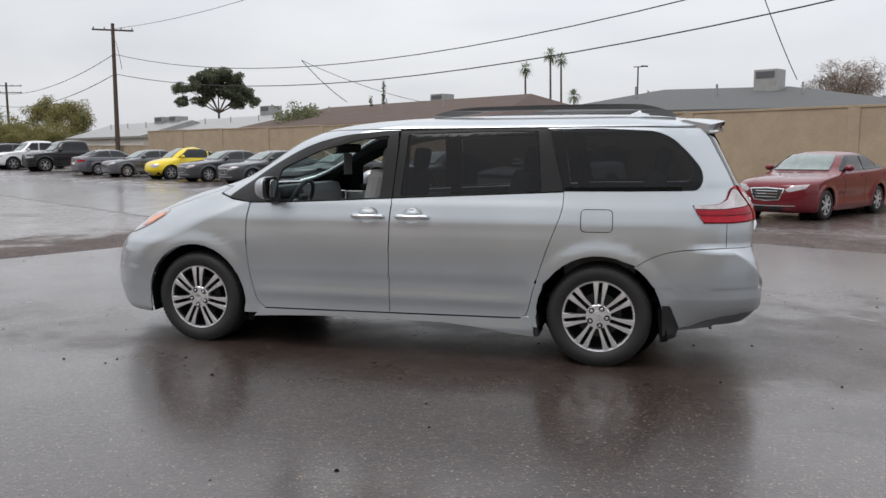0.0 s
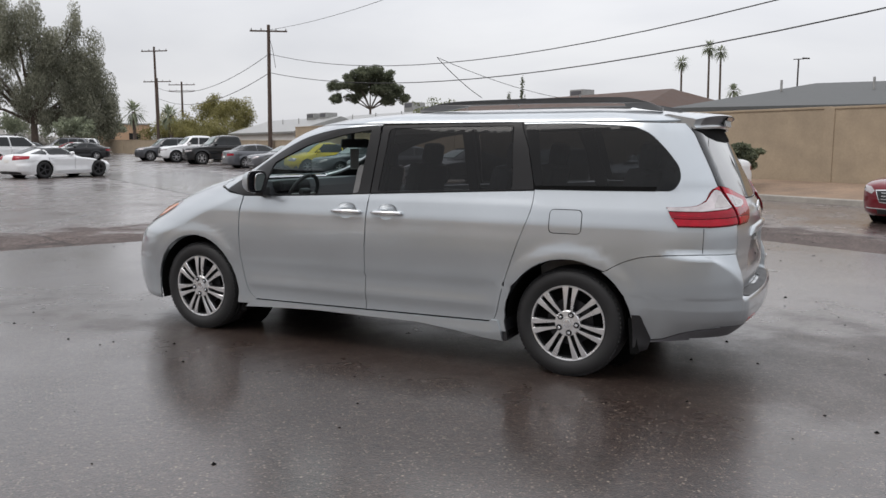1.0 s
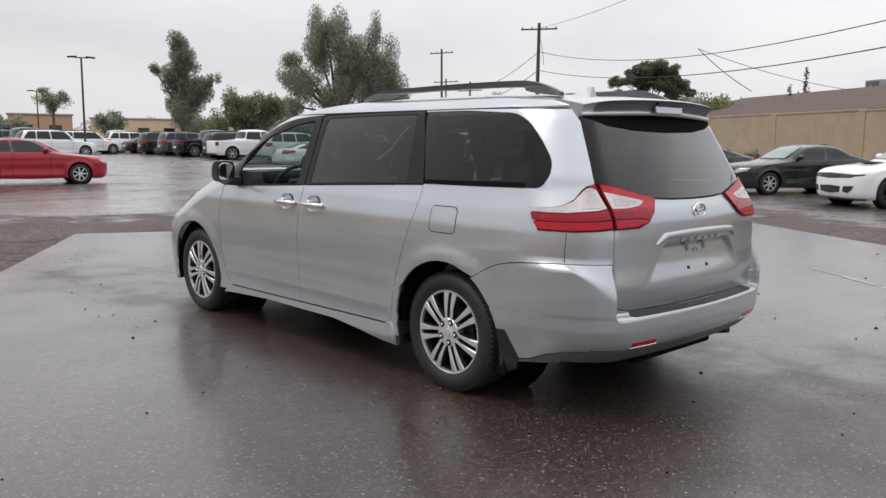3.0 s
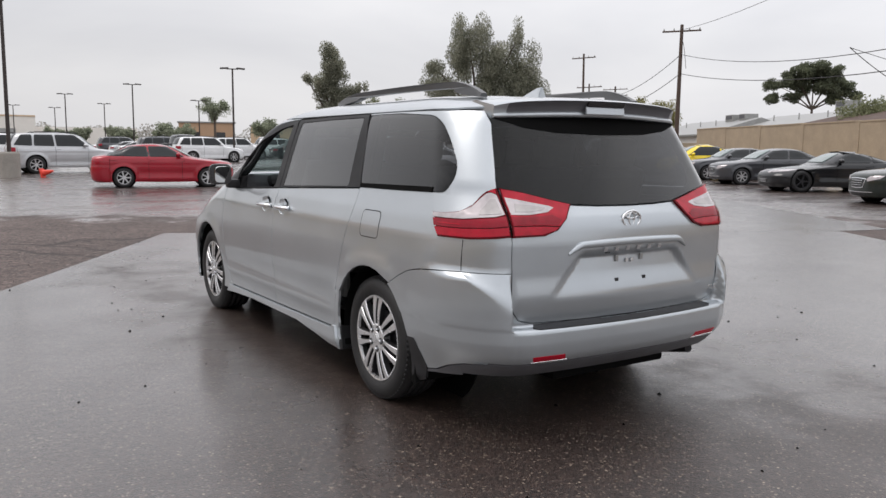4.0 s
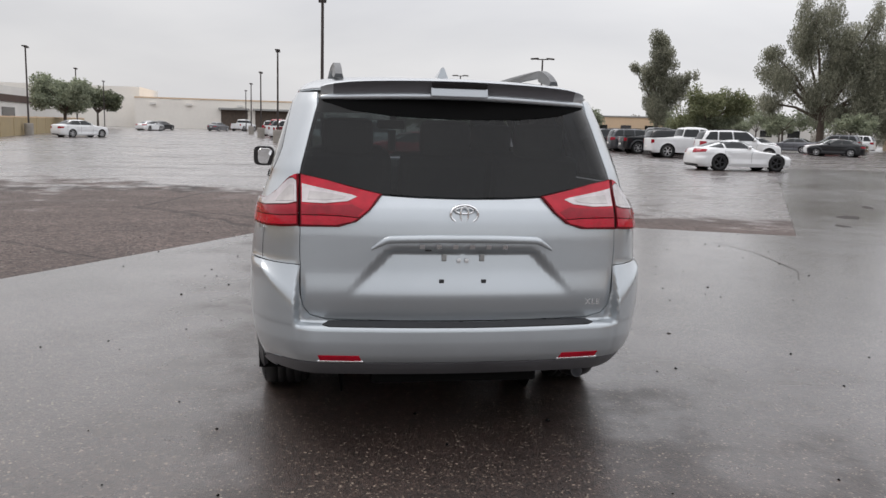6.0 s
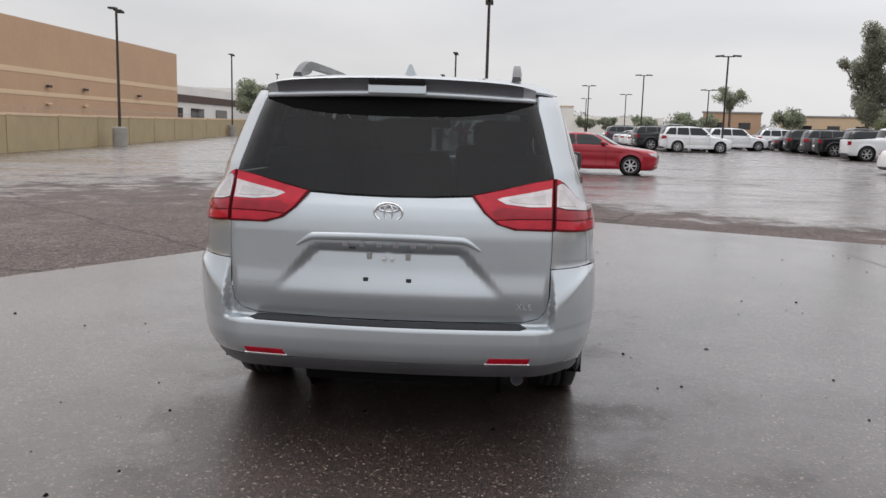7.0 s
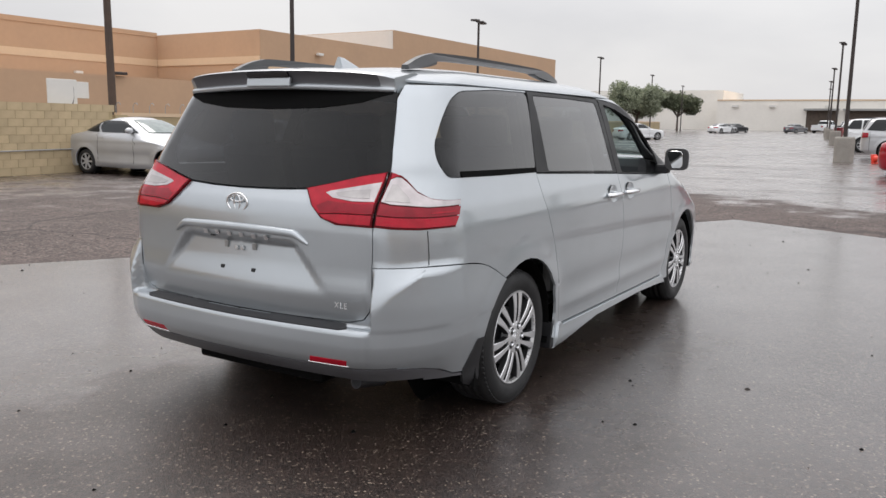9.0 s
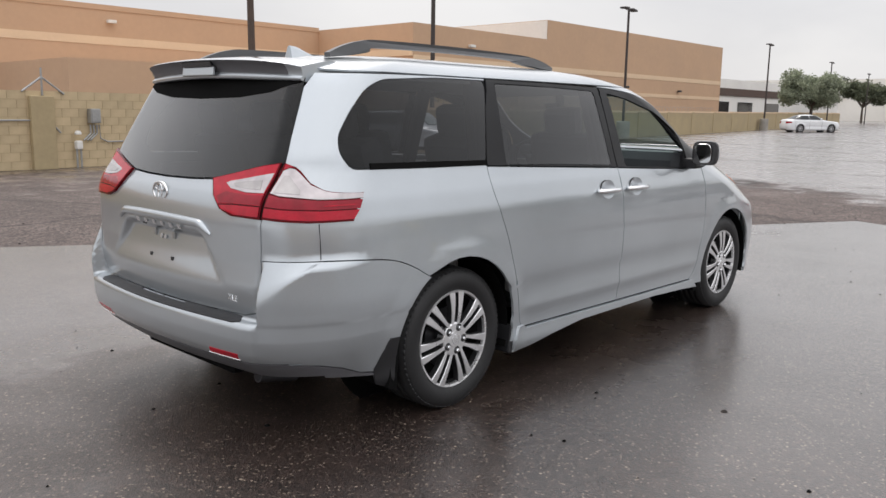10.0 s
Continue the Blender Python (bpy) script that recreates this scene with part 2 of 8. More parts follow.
M = {}
M["silver"] = paint("silver_paint", (0.468, 0.502, 0.528), 0.66, 0.275)
M["black_plastic"] = plain("black_plastic", (0.02, 0.02, 0.022), 0.45, vary=0.1, bumpy=0.05, bscale=300)
M["frame_black"] = plain("window_frame_black", (0.010, 0.010, 0.011), 0.42, vary=0.05, spec=0.25)
M["gloss_black"] = plain("gloss_black", (0.012, 0.012, 0.014), 0.12, vary=0.05, coat=0.6)
M["grey_plastic"] = plain("grey_plastic", (0.10, 0.10, 0.11), 0.5, vary=0.1)
M["valance"] = plain("valance_grey", (0.13, 0.13, 0.14), 0.45, vary=0.12, scale=3)
M["tyre"] = plain("tyre_rubber", (0.018, 0.018, 0.019), 0.6, vary=0.2, scale=9, bumpy=0.12, bscale=120)
M["alloy"] = plain("machined_alloy", (0.78, 0.78, 0.79), 0.30, 0.8, vary=0.06, scale=12)
M["alloy_dark"] = plain("dark_alloy", (0.05, 0.05, 0.055), 0.35, 0.6, vary=0.1)
M["rim_flank"] = plain("dark_rim_flank", (0.035, 0.035, 0.037), 0.45, 0.4, vary=0.15)
M["rail_grey"] = plain("satin_grey_rail", (0.085, 0.087, 0.09), 0.35, vary=0.12, scale=8)
M["chrome"] = plain("chrome", (0.85, 0.86, 0.87), 0.08, 1.0, vary=0.04)
M["glass_dark"] = glass_tint("privacy_glass", (0.135, 0.142, 0.150), 0.012)
M["glass_screen"] = glass_tint("green_screen_glass", (0.50, 0.62, 0.60))
M["lens_red"] = lens_mat("red_lens", (0.30, 0.003, 0.016), 0.12, 0.25, 0.28)
M["lens_dark"] = lens_mat("dark_red_lens", (0.12, 0.002, 0.006), 0.22, 0.10, 0.08)
M["lens_smoke"] = lens_mat("lamp_reflector", (0.44, 0.415, 0.405), 0.20, 0.5, 0.6, 0.55)
M["lens_red_bright"] = lens_mat("bright_red_lens", (0.46, 0.003, 0.020), 0.12, 0.25, 0.28)
M["lens_clear"] = lens_mat("clear_lens", (0.51, 0.465, 0.47), 0.16, 0.5, 0.8, 0.45)
M["lens_amber"] = lens_mat("amber_lens", (0.80, 0.22, 0.03))
M["interior"] = plain("grey_upholstery", (0.30, 0.30, 0.30), 0.8, vary=0.12, bumpy=0.1)
M["interior_dark"] = plain("dark_trim", (0.045, 0.045, 0.048), 0.6, vary=0.1)
M["liner"] = plain("headliner", (0.42, 0.41, 0.39), 0.9, vary=0.05)
M["under"] = plain("underbody", (0.008, 0.008, 0.008), 0.95, vary=0.2, spec=0.05)
M["mirror"] = plain("mirror_glass", (0.9, 0.9, 0.9), 0.01, 1.0, vary=0.0)
M["wet_asphalt"] = asphalt("wet_asphalt", (0.033, 0.0218, 0.018), 0.20, 120, (0.25, 0.20, 0.155), (0.74, 1.0), [((-0.35, 0.94, 0), (1.5, -1.2, 0), 1.15), ((0.0, -1.0, 0), (0.0, -0.2, 0), 2.0)], 0.58, gloss=(0.40, 0.165, 1.60))
M["old_asphalt"] = asphalt("old_asphalt", (0.076, 0.056, 0.050), 0.16, 45, (0.17, 0.15, 0.135), (0.45, 1.0), [((-0.510, -0.860, 0), (-7.75, 0.15, 0), 0.3), ((-0.860, 0.510, 0), (-7.75, 0.15, 0), 1.0), ((0.510, 0.860, 0), (-1.78, 10.21, 0), 1.5)], crack=0.30, bands=3.6, turn=-8, gloss=(0.36, 0.16, 1.52))
M["lane_asphalt"] = asphalt("lane_asphalt", (0.060, 0.048, 0.043), 0.22, 130, (0.16, 0.14, 0.12), (0.55, 1.0), gloss=(0.30, 0.14, 1.5))
M["bare_asphalt"] = plain("bare_asphalt", (0.036, 0.026, 0.022), 0.6, vary=0.6, scale=40, bumpy=0.9, bscale=120, spec=0.3)
M["concrete"] = plain("concrete", (0.36, 0.335, 0.30), 0.75, vary=0.25, scale=2.5, bumpy=0.3, bscale=40)
M["block_tan"] = plain("tan_block", (0.385, 0.31, 0.222), 0.85, vary=0.18, scale=1.6, bumpy=0.35, bscale=35)
M["block_yel"] = plain("painted_block", (0.42, 0.33, 0.19), 0.8, vary=0.15, scale=1.2, bumpy=0.3, bscale=35)
M["stucco_tan"] = plain("tan_stucco", (0.53, 0.35, 0.225), 0.9, vary=0.07, scale=0.35, bumpy=0.2, bscale=25)
M["stucco_band"] = plain("light_band_stucco", (0.70, 0.52, 0.35), 0.9, vary=0.06, scale=0.5)
M["cage_cream"] = plain("cream_paint", (0.72, 0.58, 0.34), 0.7, vary=0.12, scale=1.0)
# warm white walls, lightened further to paint in distance haze
M["hall_white"] = plain("pale_hall_render", (0.86, 0.825, 0.76), 0.85, vary=0.06, scale=0.2)
M["white_wall"] = plain("white_wall", (0.74, 0.72, 0.68), 0.8, vary=0.07, scale=0.3)
M["gravel"] = plain("tan_gravel", (0.30, 0.21, 0.145), 0.95, vary=0.35, scale=1.2, bumpy=0.8, bscale=14)
M["shingle_brown"] = plain("brown_shingle", (0.10, 0.065, 0.052), 0.85, vary=0.2, scale=1.2, bumpy=0.4, bscale=18)
M["shingle_grey"] = plain("grey_shingle", (0.115, 0.12, 0.12), 0.85, vary=0.2, scale=1.2, bumpy=0.4, bscale=18)
M["metal_grey"] = plain("galvanised", (0.38, 0.38, 0.37), 0.45, 0.5, vary=0.18, scale=3)
M["pole_wood"] = plain("pole_wood", (0.10, 0.07, 0.055), 0.9, vary=0.25, scale=4, bumpy=0.4, bscale=30)
M["pole_brown"] = plain("bronze_pole", (0.055, 0.045, 0.042), 0.5, 0.4, vary=0.1)
M["trunk"] = plain("bark", (0.13, 0.10, 0.08), 0.95, vary=0.35, scale=3, bumpy=0.8, bscale=20)
M["worn_paint"] = plain("worn_road_paint", (0.46, 0.44, 0.42), 0.35, vary=0.6, scale=9)
M["orange"] = plain("orange_plastic", (0.80, 0.06, 0.03), 0.5, vary=0.1)
M["cable"] = plain("cable", (0.03, 0.03, 0.03), 0.6, vary=0.0)


def leafy(name, c1, c2):
    m, nt, b = shader(name)
    oi = nt.nodes.new("ShaderNodeNewGeometry")
    r = ramp(nt, oi.outputs["Random Per Island"], [(0.0, c1), (1.0, c2)])
    n = tex_noise(nt, 0.6, 4)
    c = mixc(nt, 1.0, r.outputs[0], ramp(nt, n.outputs[0], [(0.3, grey(0.75)), (0.7, grey(1.25))]).outputs[0], "MULTIPLY")
    nt.links.new(c, b.inputs["Base Color"])
    b.inputs["Roughness"].default_value = 0.75
    tl = nt.nodes.new("ShaderNodeBsdfTranslucent")
    nt.links.new(c, tl.inputs[0])
    mx = nt.nodes.new("ShaderNodeMixShader"); mx.inputs[0].default_value = 0.45
    out = [q for q in nt.nodes if q.type == "OUTPUT_MATERIAL"][0]
    nt.links.new(b.outputs[0], mx.inputs[1]); nt.links.new(tl.outputs[0], mx.inputs[2]); nt.links.new(mx.outputs[0], out.inputs[0])
    return m


M["leaf_euc"] = leafy("eucalyptus_leaves", (0.155, 0.165, 0.115), (0.37, 0.365, 0.285))
M["leaf_olive"] = leafy("olive_leaves", (0.15, 0.145, 0.05), (0.32, 0.29, 0.12))
M["leaf_dark"] = leafy("dark_leaves", (0.09, 0.105, 0.07), (0.20, 0.22, 0.135))
M["leaf_green"] = leafy("green_leaves", (0.13, 0.15, 0.075), (0.27, 0.28, 0.16))
# green lightened to stand in for haze over far trees
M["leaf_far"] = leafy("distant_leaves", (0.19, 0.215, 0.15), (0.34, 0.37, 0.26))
# greyed, pale leaf colour with the haze of distance painted in
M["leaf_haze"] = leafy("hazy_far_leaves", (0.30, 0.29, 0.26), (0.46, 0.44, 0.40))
M["leaf_dry"] = leafy("dry_twigs", (0.16, 0.12, 0.09), (0.26, 0.20, 0.16))


# ---------------------------------------------------------------- builders
def thing(name, label, category, m=None, group="", kind=""):
    e = new(name)
    e.empty_display_size = 0.2
    if m is not None:
        e.matrix_world = m
    return tagged(e, label, category, group, kind)


def put(name, me, material, parent=None, label="", m=None):
    ob = new(name, me)
    if material is not None and not me.materials:
        me.materials.append(material)
    if parent is not None:
        ob.parent = parent
    if m is not None:
        ob.matrix_basis = m
    if label:
        ob["label"] = label
    return ob


def part(name, bm, material, parent=None, label="", m=None, smooth=False):
    me = bpy.data.meshes.new(name)
    bm.to_mesh(me)
    bm.free()
    if smooth:
        me.shade_smooth()
    return put(name, me, material, parent, label, m)


def add_box(bm, size, at=(0, 0, 0), turn=(0, 0, 0), bevel=0.0):
    r = bmesh.ops.create_cube(bm, size=1.0, matrix=pose(*at, *turn) @ Matrix.Diagonal((*size, 1)))
    if bevel:
        es = list({e for v in r["verts"] for e in v.link_edges})
        bmesh.ops.bevel(bm, geom=es, offset=bevel, segments=2, affect="EDGES", profile=0.6)


def box(size, at=(0, 0, 0), turn=(0, 0, 0), bevel=0.0):
    bm = bmesh.new()
    add_box(bm, size, at, turn, bevel)
    return bm


def lathe(profile, seg=48, axis="Y", caps=True):
    """Surface of revolution of (radius, height) pairs round an axis."""
    bm = bmesh.new()
    rings = []
    for r, h in profile:
        ring = []
        for i in range(seg):
            a = 2 * math.pi * i / seg
            c, s = r * math.cos(a), r * math.sin(a)
            ring.append(bm.verts.new((c, h, s) if axis == "Y" else (c, s, h)))
        rings.append(ring)
    for a, b in zip(rings, rings[1:]):
        for i in range(seg):
            j = (i + 1) % seg
            bm.faces.new((a[i], a[j], b[j], b[i]))
    if caps and profile[-1][0] > 1e-4 and profile[0] != profile[-1]:
        bm.faces.new(rings[-1])
        bm.faces.new(rings[0])
    bmesh.ops.recalc_face_normals(bm, faces=bm.faces)
    return bm


def tube(points, radius, seg=8, taper=None, bm=None, flat=1.0):
    """A swept tube through points; taper: radius at the end."""
    bm = bm or bmesh.new()
    pts = [Vector(p) for p in points]
    rings = []
    for i, p in enumerate(pts):
        d = (pts[min(i + 1, len(pts) - 1)] - pts[max(i - 1, 0)]).normalized()
        ref = Vector((0, 0, 1)) if abs(d.z) < 0.9 else Vector((1, 0, 0))
        a = d.cross(ref).normalized()
        b = a.cross(d).normalized()
        f = i / max(1, len(pts) - 1)
        r = radius if taper is None else radius + (taper - radius) * f
        rings.append([bm.verts.new(p + a * (r * math.cos(2 * math.pi * k / seg)) + b * (flat * r * math.sin(2 * math.pi * k / seg))) for k in range(seg)])
    for a, b in zip(rings, rings[1:]):
        for k in range(seg):
            bm.faces.new((a[k], a[(k + 1) % seg], b[(k + 1) % seg], b[k]))
    bm.faces.new(rings[0][::-1])
    bm.faces.new(rings[-1])
    return bm


def gz(x, y):
    """Height of the lot's surface: flat under the van, rising gently outwards."""
    r = math.hypot(x, y)
    k = 0.007 * (1 - 0.45 * min(1.0, max(0.0, -2.0 * y / max(r, 0.1))))
    return min(1.0, k * max(0.0, r - 4.0))


def strip_mesh(name, rows):
    """A sheet through rows of points of equal length."""
    n = len(rows[0])
    verts = [p for r in rows for p in r]
    faces = [(i * n + j, i * n + j + 1, (i + 1) * n + j + 1, (i + 1) * n + j) for i in range(len(rows) - 1) for j in range(n - 1)]
    me = bpy.data.meshes.new(name)
    me.from_pydata(verts, [], faces)
    me.shade_smooth()
    return me


# ---------------------------------------------------------------- ground
radii = [0.0, 1, 2, 3, 4, 5, 6, 8, 10, 12, 15, 18, 22, 27, 33, 40, 50, 62, 76, 95, 120, 146, 147.5, 200, 300, 500, 900, 1600, 3000]
seg = 96
rows = [[(r * math.cos(2 * math.pi * k / seg), r * math.sin(2 * math.pi * k / seg), gz(r * math.cos(2 * math.pi * k / seg), r * math.sin(2 * math.pi * k / seg))) for k in range(seg + 1)] for r in radii]
g_me = strip_mesh("ground", rows)
ground = put("ground", g_me, M["old_asphalt"])
tagged(ground, "old cracked wet asphalt of the car lot", "ground", kind="structure")

# newer, smooth wet asphalt on which the van stands
U = Vector((-0.860, 0.510, 0))
N = Vector((-0.510, -0.860, 0))
PAD_A = Vector((-7.75, 0.15, 0))
def pad_pt(a, b):
    p = PAD_A - U * a - N * b
    return (p.x, p.y, gz(p.x, p.y) + 0.005)
rows = [[pad_pt(-0.12 * b * 0.475 + a / 20 * (17.5 + 0.22 * b * 0.475 + 0.05 * math.sin(b * 1.9)), b * 0.475) for b in range(0, 25)] for a in range(0, 21)]
pad = put("pavement", strip_mesh("pavement", rows), M["wet_asphalt"])
tagged(pad, "newer smooth dark wet asphalt patch with fine aggregate", "pavement", kind="structure")


rows = []
for i in range(31):
    r = []
    for j in range(9):
        q = PAD_A - N * (6.92 + 5.55 * j / 8)
        p = q + U * (-0.6 + 0.12 * (6.92 + 5.55 * j / 8) + i * 0.95 + 0.08 * math.sin(j * 1.7))
        r.append((p.x, p.y, gz(p.x, p.y) + 0.006))
    rows.append(r)
tagged(put("drive_lane", strip_mesh("drive_lane", rows), M["lane_asphalt"]), "smooth pale wet asphalt lane between the bays", "pavement", kind="structure")


# ---------------------------------------------------------------- car bodies as stacked plan outlines
def pchip(xs, ys):
    """Monotone cubic through knots, as a vectorised function."""
    xs, ys = np.array(xs, float), np.array(ys, float)
    h, d = np.diff(xs), np.diff(ys) / np.diff(xs)
    m = np.zeros(len(xs))
    m[0], m[-1] = d[0], d[-1]
    for i in range(1, len(xs) - 1):
        if d[i - 1] * d[i] > 0:
            w1, w2 = 2 * h[i] + h[i - 1], h[i] + 2 * h[i - 1]
            m[i] = (w1 + w2) / (w1 / d[i - 1] + w2 / d[i])

    def f(q):
        q = np.clip(np.asarray(q, float), xs[0], xs[-1])
        k = np.clip(np.searchsorted(xs, q) - 1, 0, len(xs) - 2)
        t = (q - xs[k]) / h[k]
        return ((2 * t**3 - 3 * t**2 + 1) * ys[k] + (t**3 - 2 * t**2 + t) * h[k] * m[k]
                + (-2 * t**3 + 3 * t**2) * ys[k + 1] + (t**3 - t**2) * h[k] * m[k + 1])
    return f


def sstep(a, b, x):
    t = np.clip((np.asarray(x, float) - a) / (b - a), 0, 1)
    return t * t * (3 - 2 * t)


class Shell:
    """A car skin. u runs round half the plan outline: 0 rear middle, 1-2 rear corner, 2-3 side, 3-4 front corner, 5 front middle; v is the height row."""

    def __init__(self, table, side_bend=(0.8, 0.012, -0.8, 0.02), bulge=(0.10, 0.35, 0.15), relief=None):
        cols = list(zip(*table))
        self.f = [pchip(cols[0], c) for c in cols[1:]]
        self.vmax, self.vmin = cols[0][-1], cols[0][0]
        self.bend, self.bulge, self.relief = side_bend, bulge, relief
        f = [float(g(min(1.0, self.vmax))) for g in self.f]
        lens = [max(0.2, f[3] - f[5]), 1.4 * max(f[4], f[5]), f[1] - f[4] - f[2] - f[6], 1.4 * max(f[6], f[7]), max(0.2, f[3] - f[7])]
        self.cum = np.concatenate([[0], np.cumsum(lens)])

    def S(self, u):
        return np.interp(u, range(6), self.cum)

    def Uof(self, s):
        return np.interp(s, self.cum, range(6))

    def P(self, u, v):
        u, v = np.broadcast_arrays(np.asarray(u, float), np.asarray(v, float))
        z, xr, xf, w, rcx, rcy, fcx, fcy = [g(v) for g in self.f]
        rcy, fcy = np.minimum(rcy, w), np.minimum(fcy, w)
        a1 = np.clip(u - 1, 0, 1) * np.pi / 2
        a3 = np.clip(u - 3, 0, 1) * np.pi / 2
        x = np.where(u < 1, xr, np.where(u < 2, xr - rcx + rcx * np.cos(a1), np.where(u < 3, xr - rcx + (u - 2) * (xf + fcx - xr + rcx),
            np.where(u < 4, xf + fcx - fcx * np.sin(a3), xf))))
        y = np.where(u < 1, (w - rcy) * u, np.where(u < 2, w - rcy + rcy * np.sin(a1), np.where(u < 3, w,
            np.where(u < 4, w - fcy + fcy * np.cos(a3), (w - fcy) * (5 - u)))))
        mid = 0.5 * (xr + xf)
        half = 0.5 * (xr - xf) + 1e-6
        x = x - self.bulge[0] * y * y * sstep(0.3, 1, (x - mid) / half) + (self.bulge[1] - self.bulge[2] * (1 - sstep(0.75, 1.05, z))) * y * y * sstep(0.3, 1, (mid - x) / half)
        x1, k1, x0, k0 = self.bend
        y = y * (1 - k1 * np.maximum(0, x - x1) ** 2 - k0 * np.maximum(0, x0 - x) ** 2)
        p = np.stack([x, y, z], -1)
        return self.relief(u, p) if self.relief else p

    def normal(self, u, v):
        e, eu = 3e-3, 1e-2
        vp, vm = np.minimum(v + e, self.vmax), np.maximum(v - e, self.vmin)
        up, um = np.minimum(u + eu, 5), np.maximum(u - eu, 0)
        n = np.cross(self.P(u, vp) - self.P(u, vm), self.P(up, v) - self.P(um, v))
        n = -n
        ln = np.linalg.norm(n, axis=-1, keepdims=True)
        n = np.where(ln > 1e-12, n / np.maximum(ln, 1e-12), np.array([0, 0, 1.0]))
        n = np.where((u <= 0.0)[..., None] | (u >= 5.0)[..., None], n * np.array([1, 0, 1.0]), n)
        return n / np.maximum(np.linalg.norm(n, axis=-1, keepdims=True), 1e-9)

    def side(self, pts):
        """(x, z) of the side to (u, v)."""
        x, v = np.array(pts, float).T
        lo, hi = np.full(len(x), 0.6), np.full(len(x), 4.6)
        for _ in range(36):
            m = (lo + hi) / 2
            big = self.P(m, v)[:, 0] > x
            lo, hi = np.where(big, m, lo), np.where(big, hi, m)
        return list(zip((lo + hi) / 2, v))

    def rear(self, pts):
        """(y, z) of the rear, y to the side, to (u, v)."""
        y, v = np.array(pts, float).T
        lo, hi = np.zeros(len(y)), np.full(len(y), 2.0)
        for _ in range(36):
            m = (lo + hi) / 2
            big = self.P(m, v)[:, 1] < y
            lo, hi = np.where(big, m, lo), np.where(big, hi, m)
        return list(zip((lo + hi) / 2, v))


def dense(poly, step=0.03, closed=True):
    """Points along a polyline, no further than step apart."""
    out = []
    n = len(poly)
    for i in range(n if closed else n - 1):
        (ax, ay), (bx, by) = poly[i], poly[(i + 1) % n]
        k = max(1, int(math.hypot(bx - ax, by - ay) / step))
        out += [(ax + (bx - ax) * j / k, ay + (by - ay) * j / k) for j in range(k)]
    return out if closed else out + [poly[-1]]


def curve(pts, n=8):
    """Catmull-Rom through open points."""
    p = [np.array(q, float) for q in pts]
    p = [2 * p[0] - p[1]] + p + [2 * p[-1] - p[-2]]
    out = []
    for i in range(1, len(p) - 2):
        for j in range(n):
            t = j / n
            q = 0.5 * (2 * p[i] + (p[i + 1] - p[i - 1]) * t + (2 * p[i - 1] - 5 * p[i] + 4 * p[i + 1] - p[i + 2]) * t * t + (3 * p[i] - p[i - 1] - 3 * p[i + 1] + p[i + 2]) * t**3)
            out.append((float(q[0]), float(q[1])))
    return out + [(float(pts[-1][0]), float(pts[-1][1]))]


def rounded(poly, r, n=5):
    """A closed polygon with rounded corners."""
    out = []
    m = len(poly)
    for i in range(m):
        p, a, b = np.array(poly[i], float), np.array(poly[i - 1], float), np.array(poly[(i + 1) % m], float)
        da, db = a - p, b - p
        k = min(r, 0.45 * np.linalg.norm(da), 0.45 * np.linalg.norm(db))
        p0, p1 = p + da / np.linalg.norm(da) * k, p + db / np.linalg.norm(db) * k
        for j in range(n + 1):
            t = j / n
            q = (1 - t) ** 2 * p0 + 2 * t * (1 - t) * p + t * t * p1
            out.append((float(q[0]), float(q[1])))
    return out


def inside(poly, q):
    poly = np.asarray(poly)
    x, y = q[:, 0][:, None], q[:, 1][:, None]
    x0, y0 = poly[:, 0], poly[:, 1]
    x1, y1 = np.roll(x0, -1), np.roll(y0, -1)
    with np.errstate(divide="ignore", invalid="ignore"):
        hit = ((y0 > y) != (y1 > y)) & (x < (x1 - x0) * (y - y0) / (y1 - y0) + x0)
    return hit.sum(1) % 2 == 1


def shrink(poly, d):
    """Moves a dense outline inwards by d."""
    p = np.asarray(poly, float)
    a, b = np.roll(p, 1, 0), np.roll(p, -1, 0)
    t = b - a
    t /= np.maximum(np.linalg.norm(t, axis=1, keepdims=True), 1e-9)
    area = 0.5 * np.sum(p[:, 0] * b[:, 1] - b[:, 0] * p[:, 1])
    n = np.stack([-t[:, 1], t[:, 0]], 1) * (1 if area > 0 else -1)
    return p + n * d


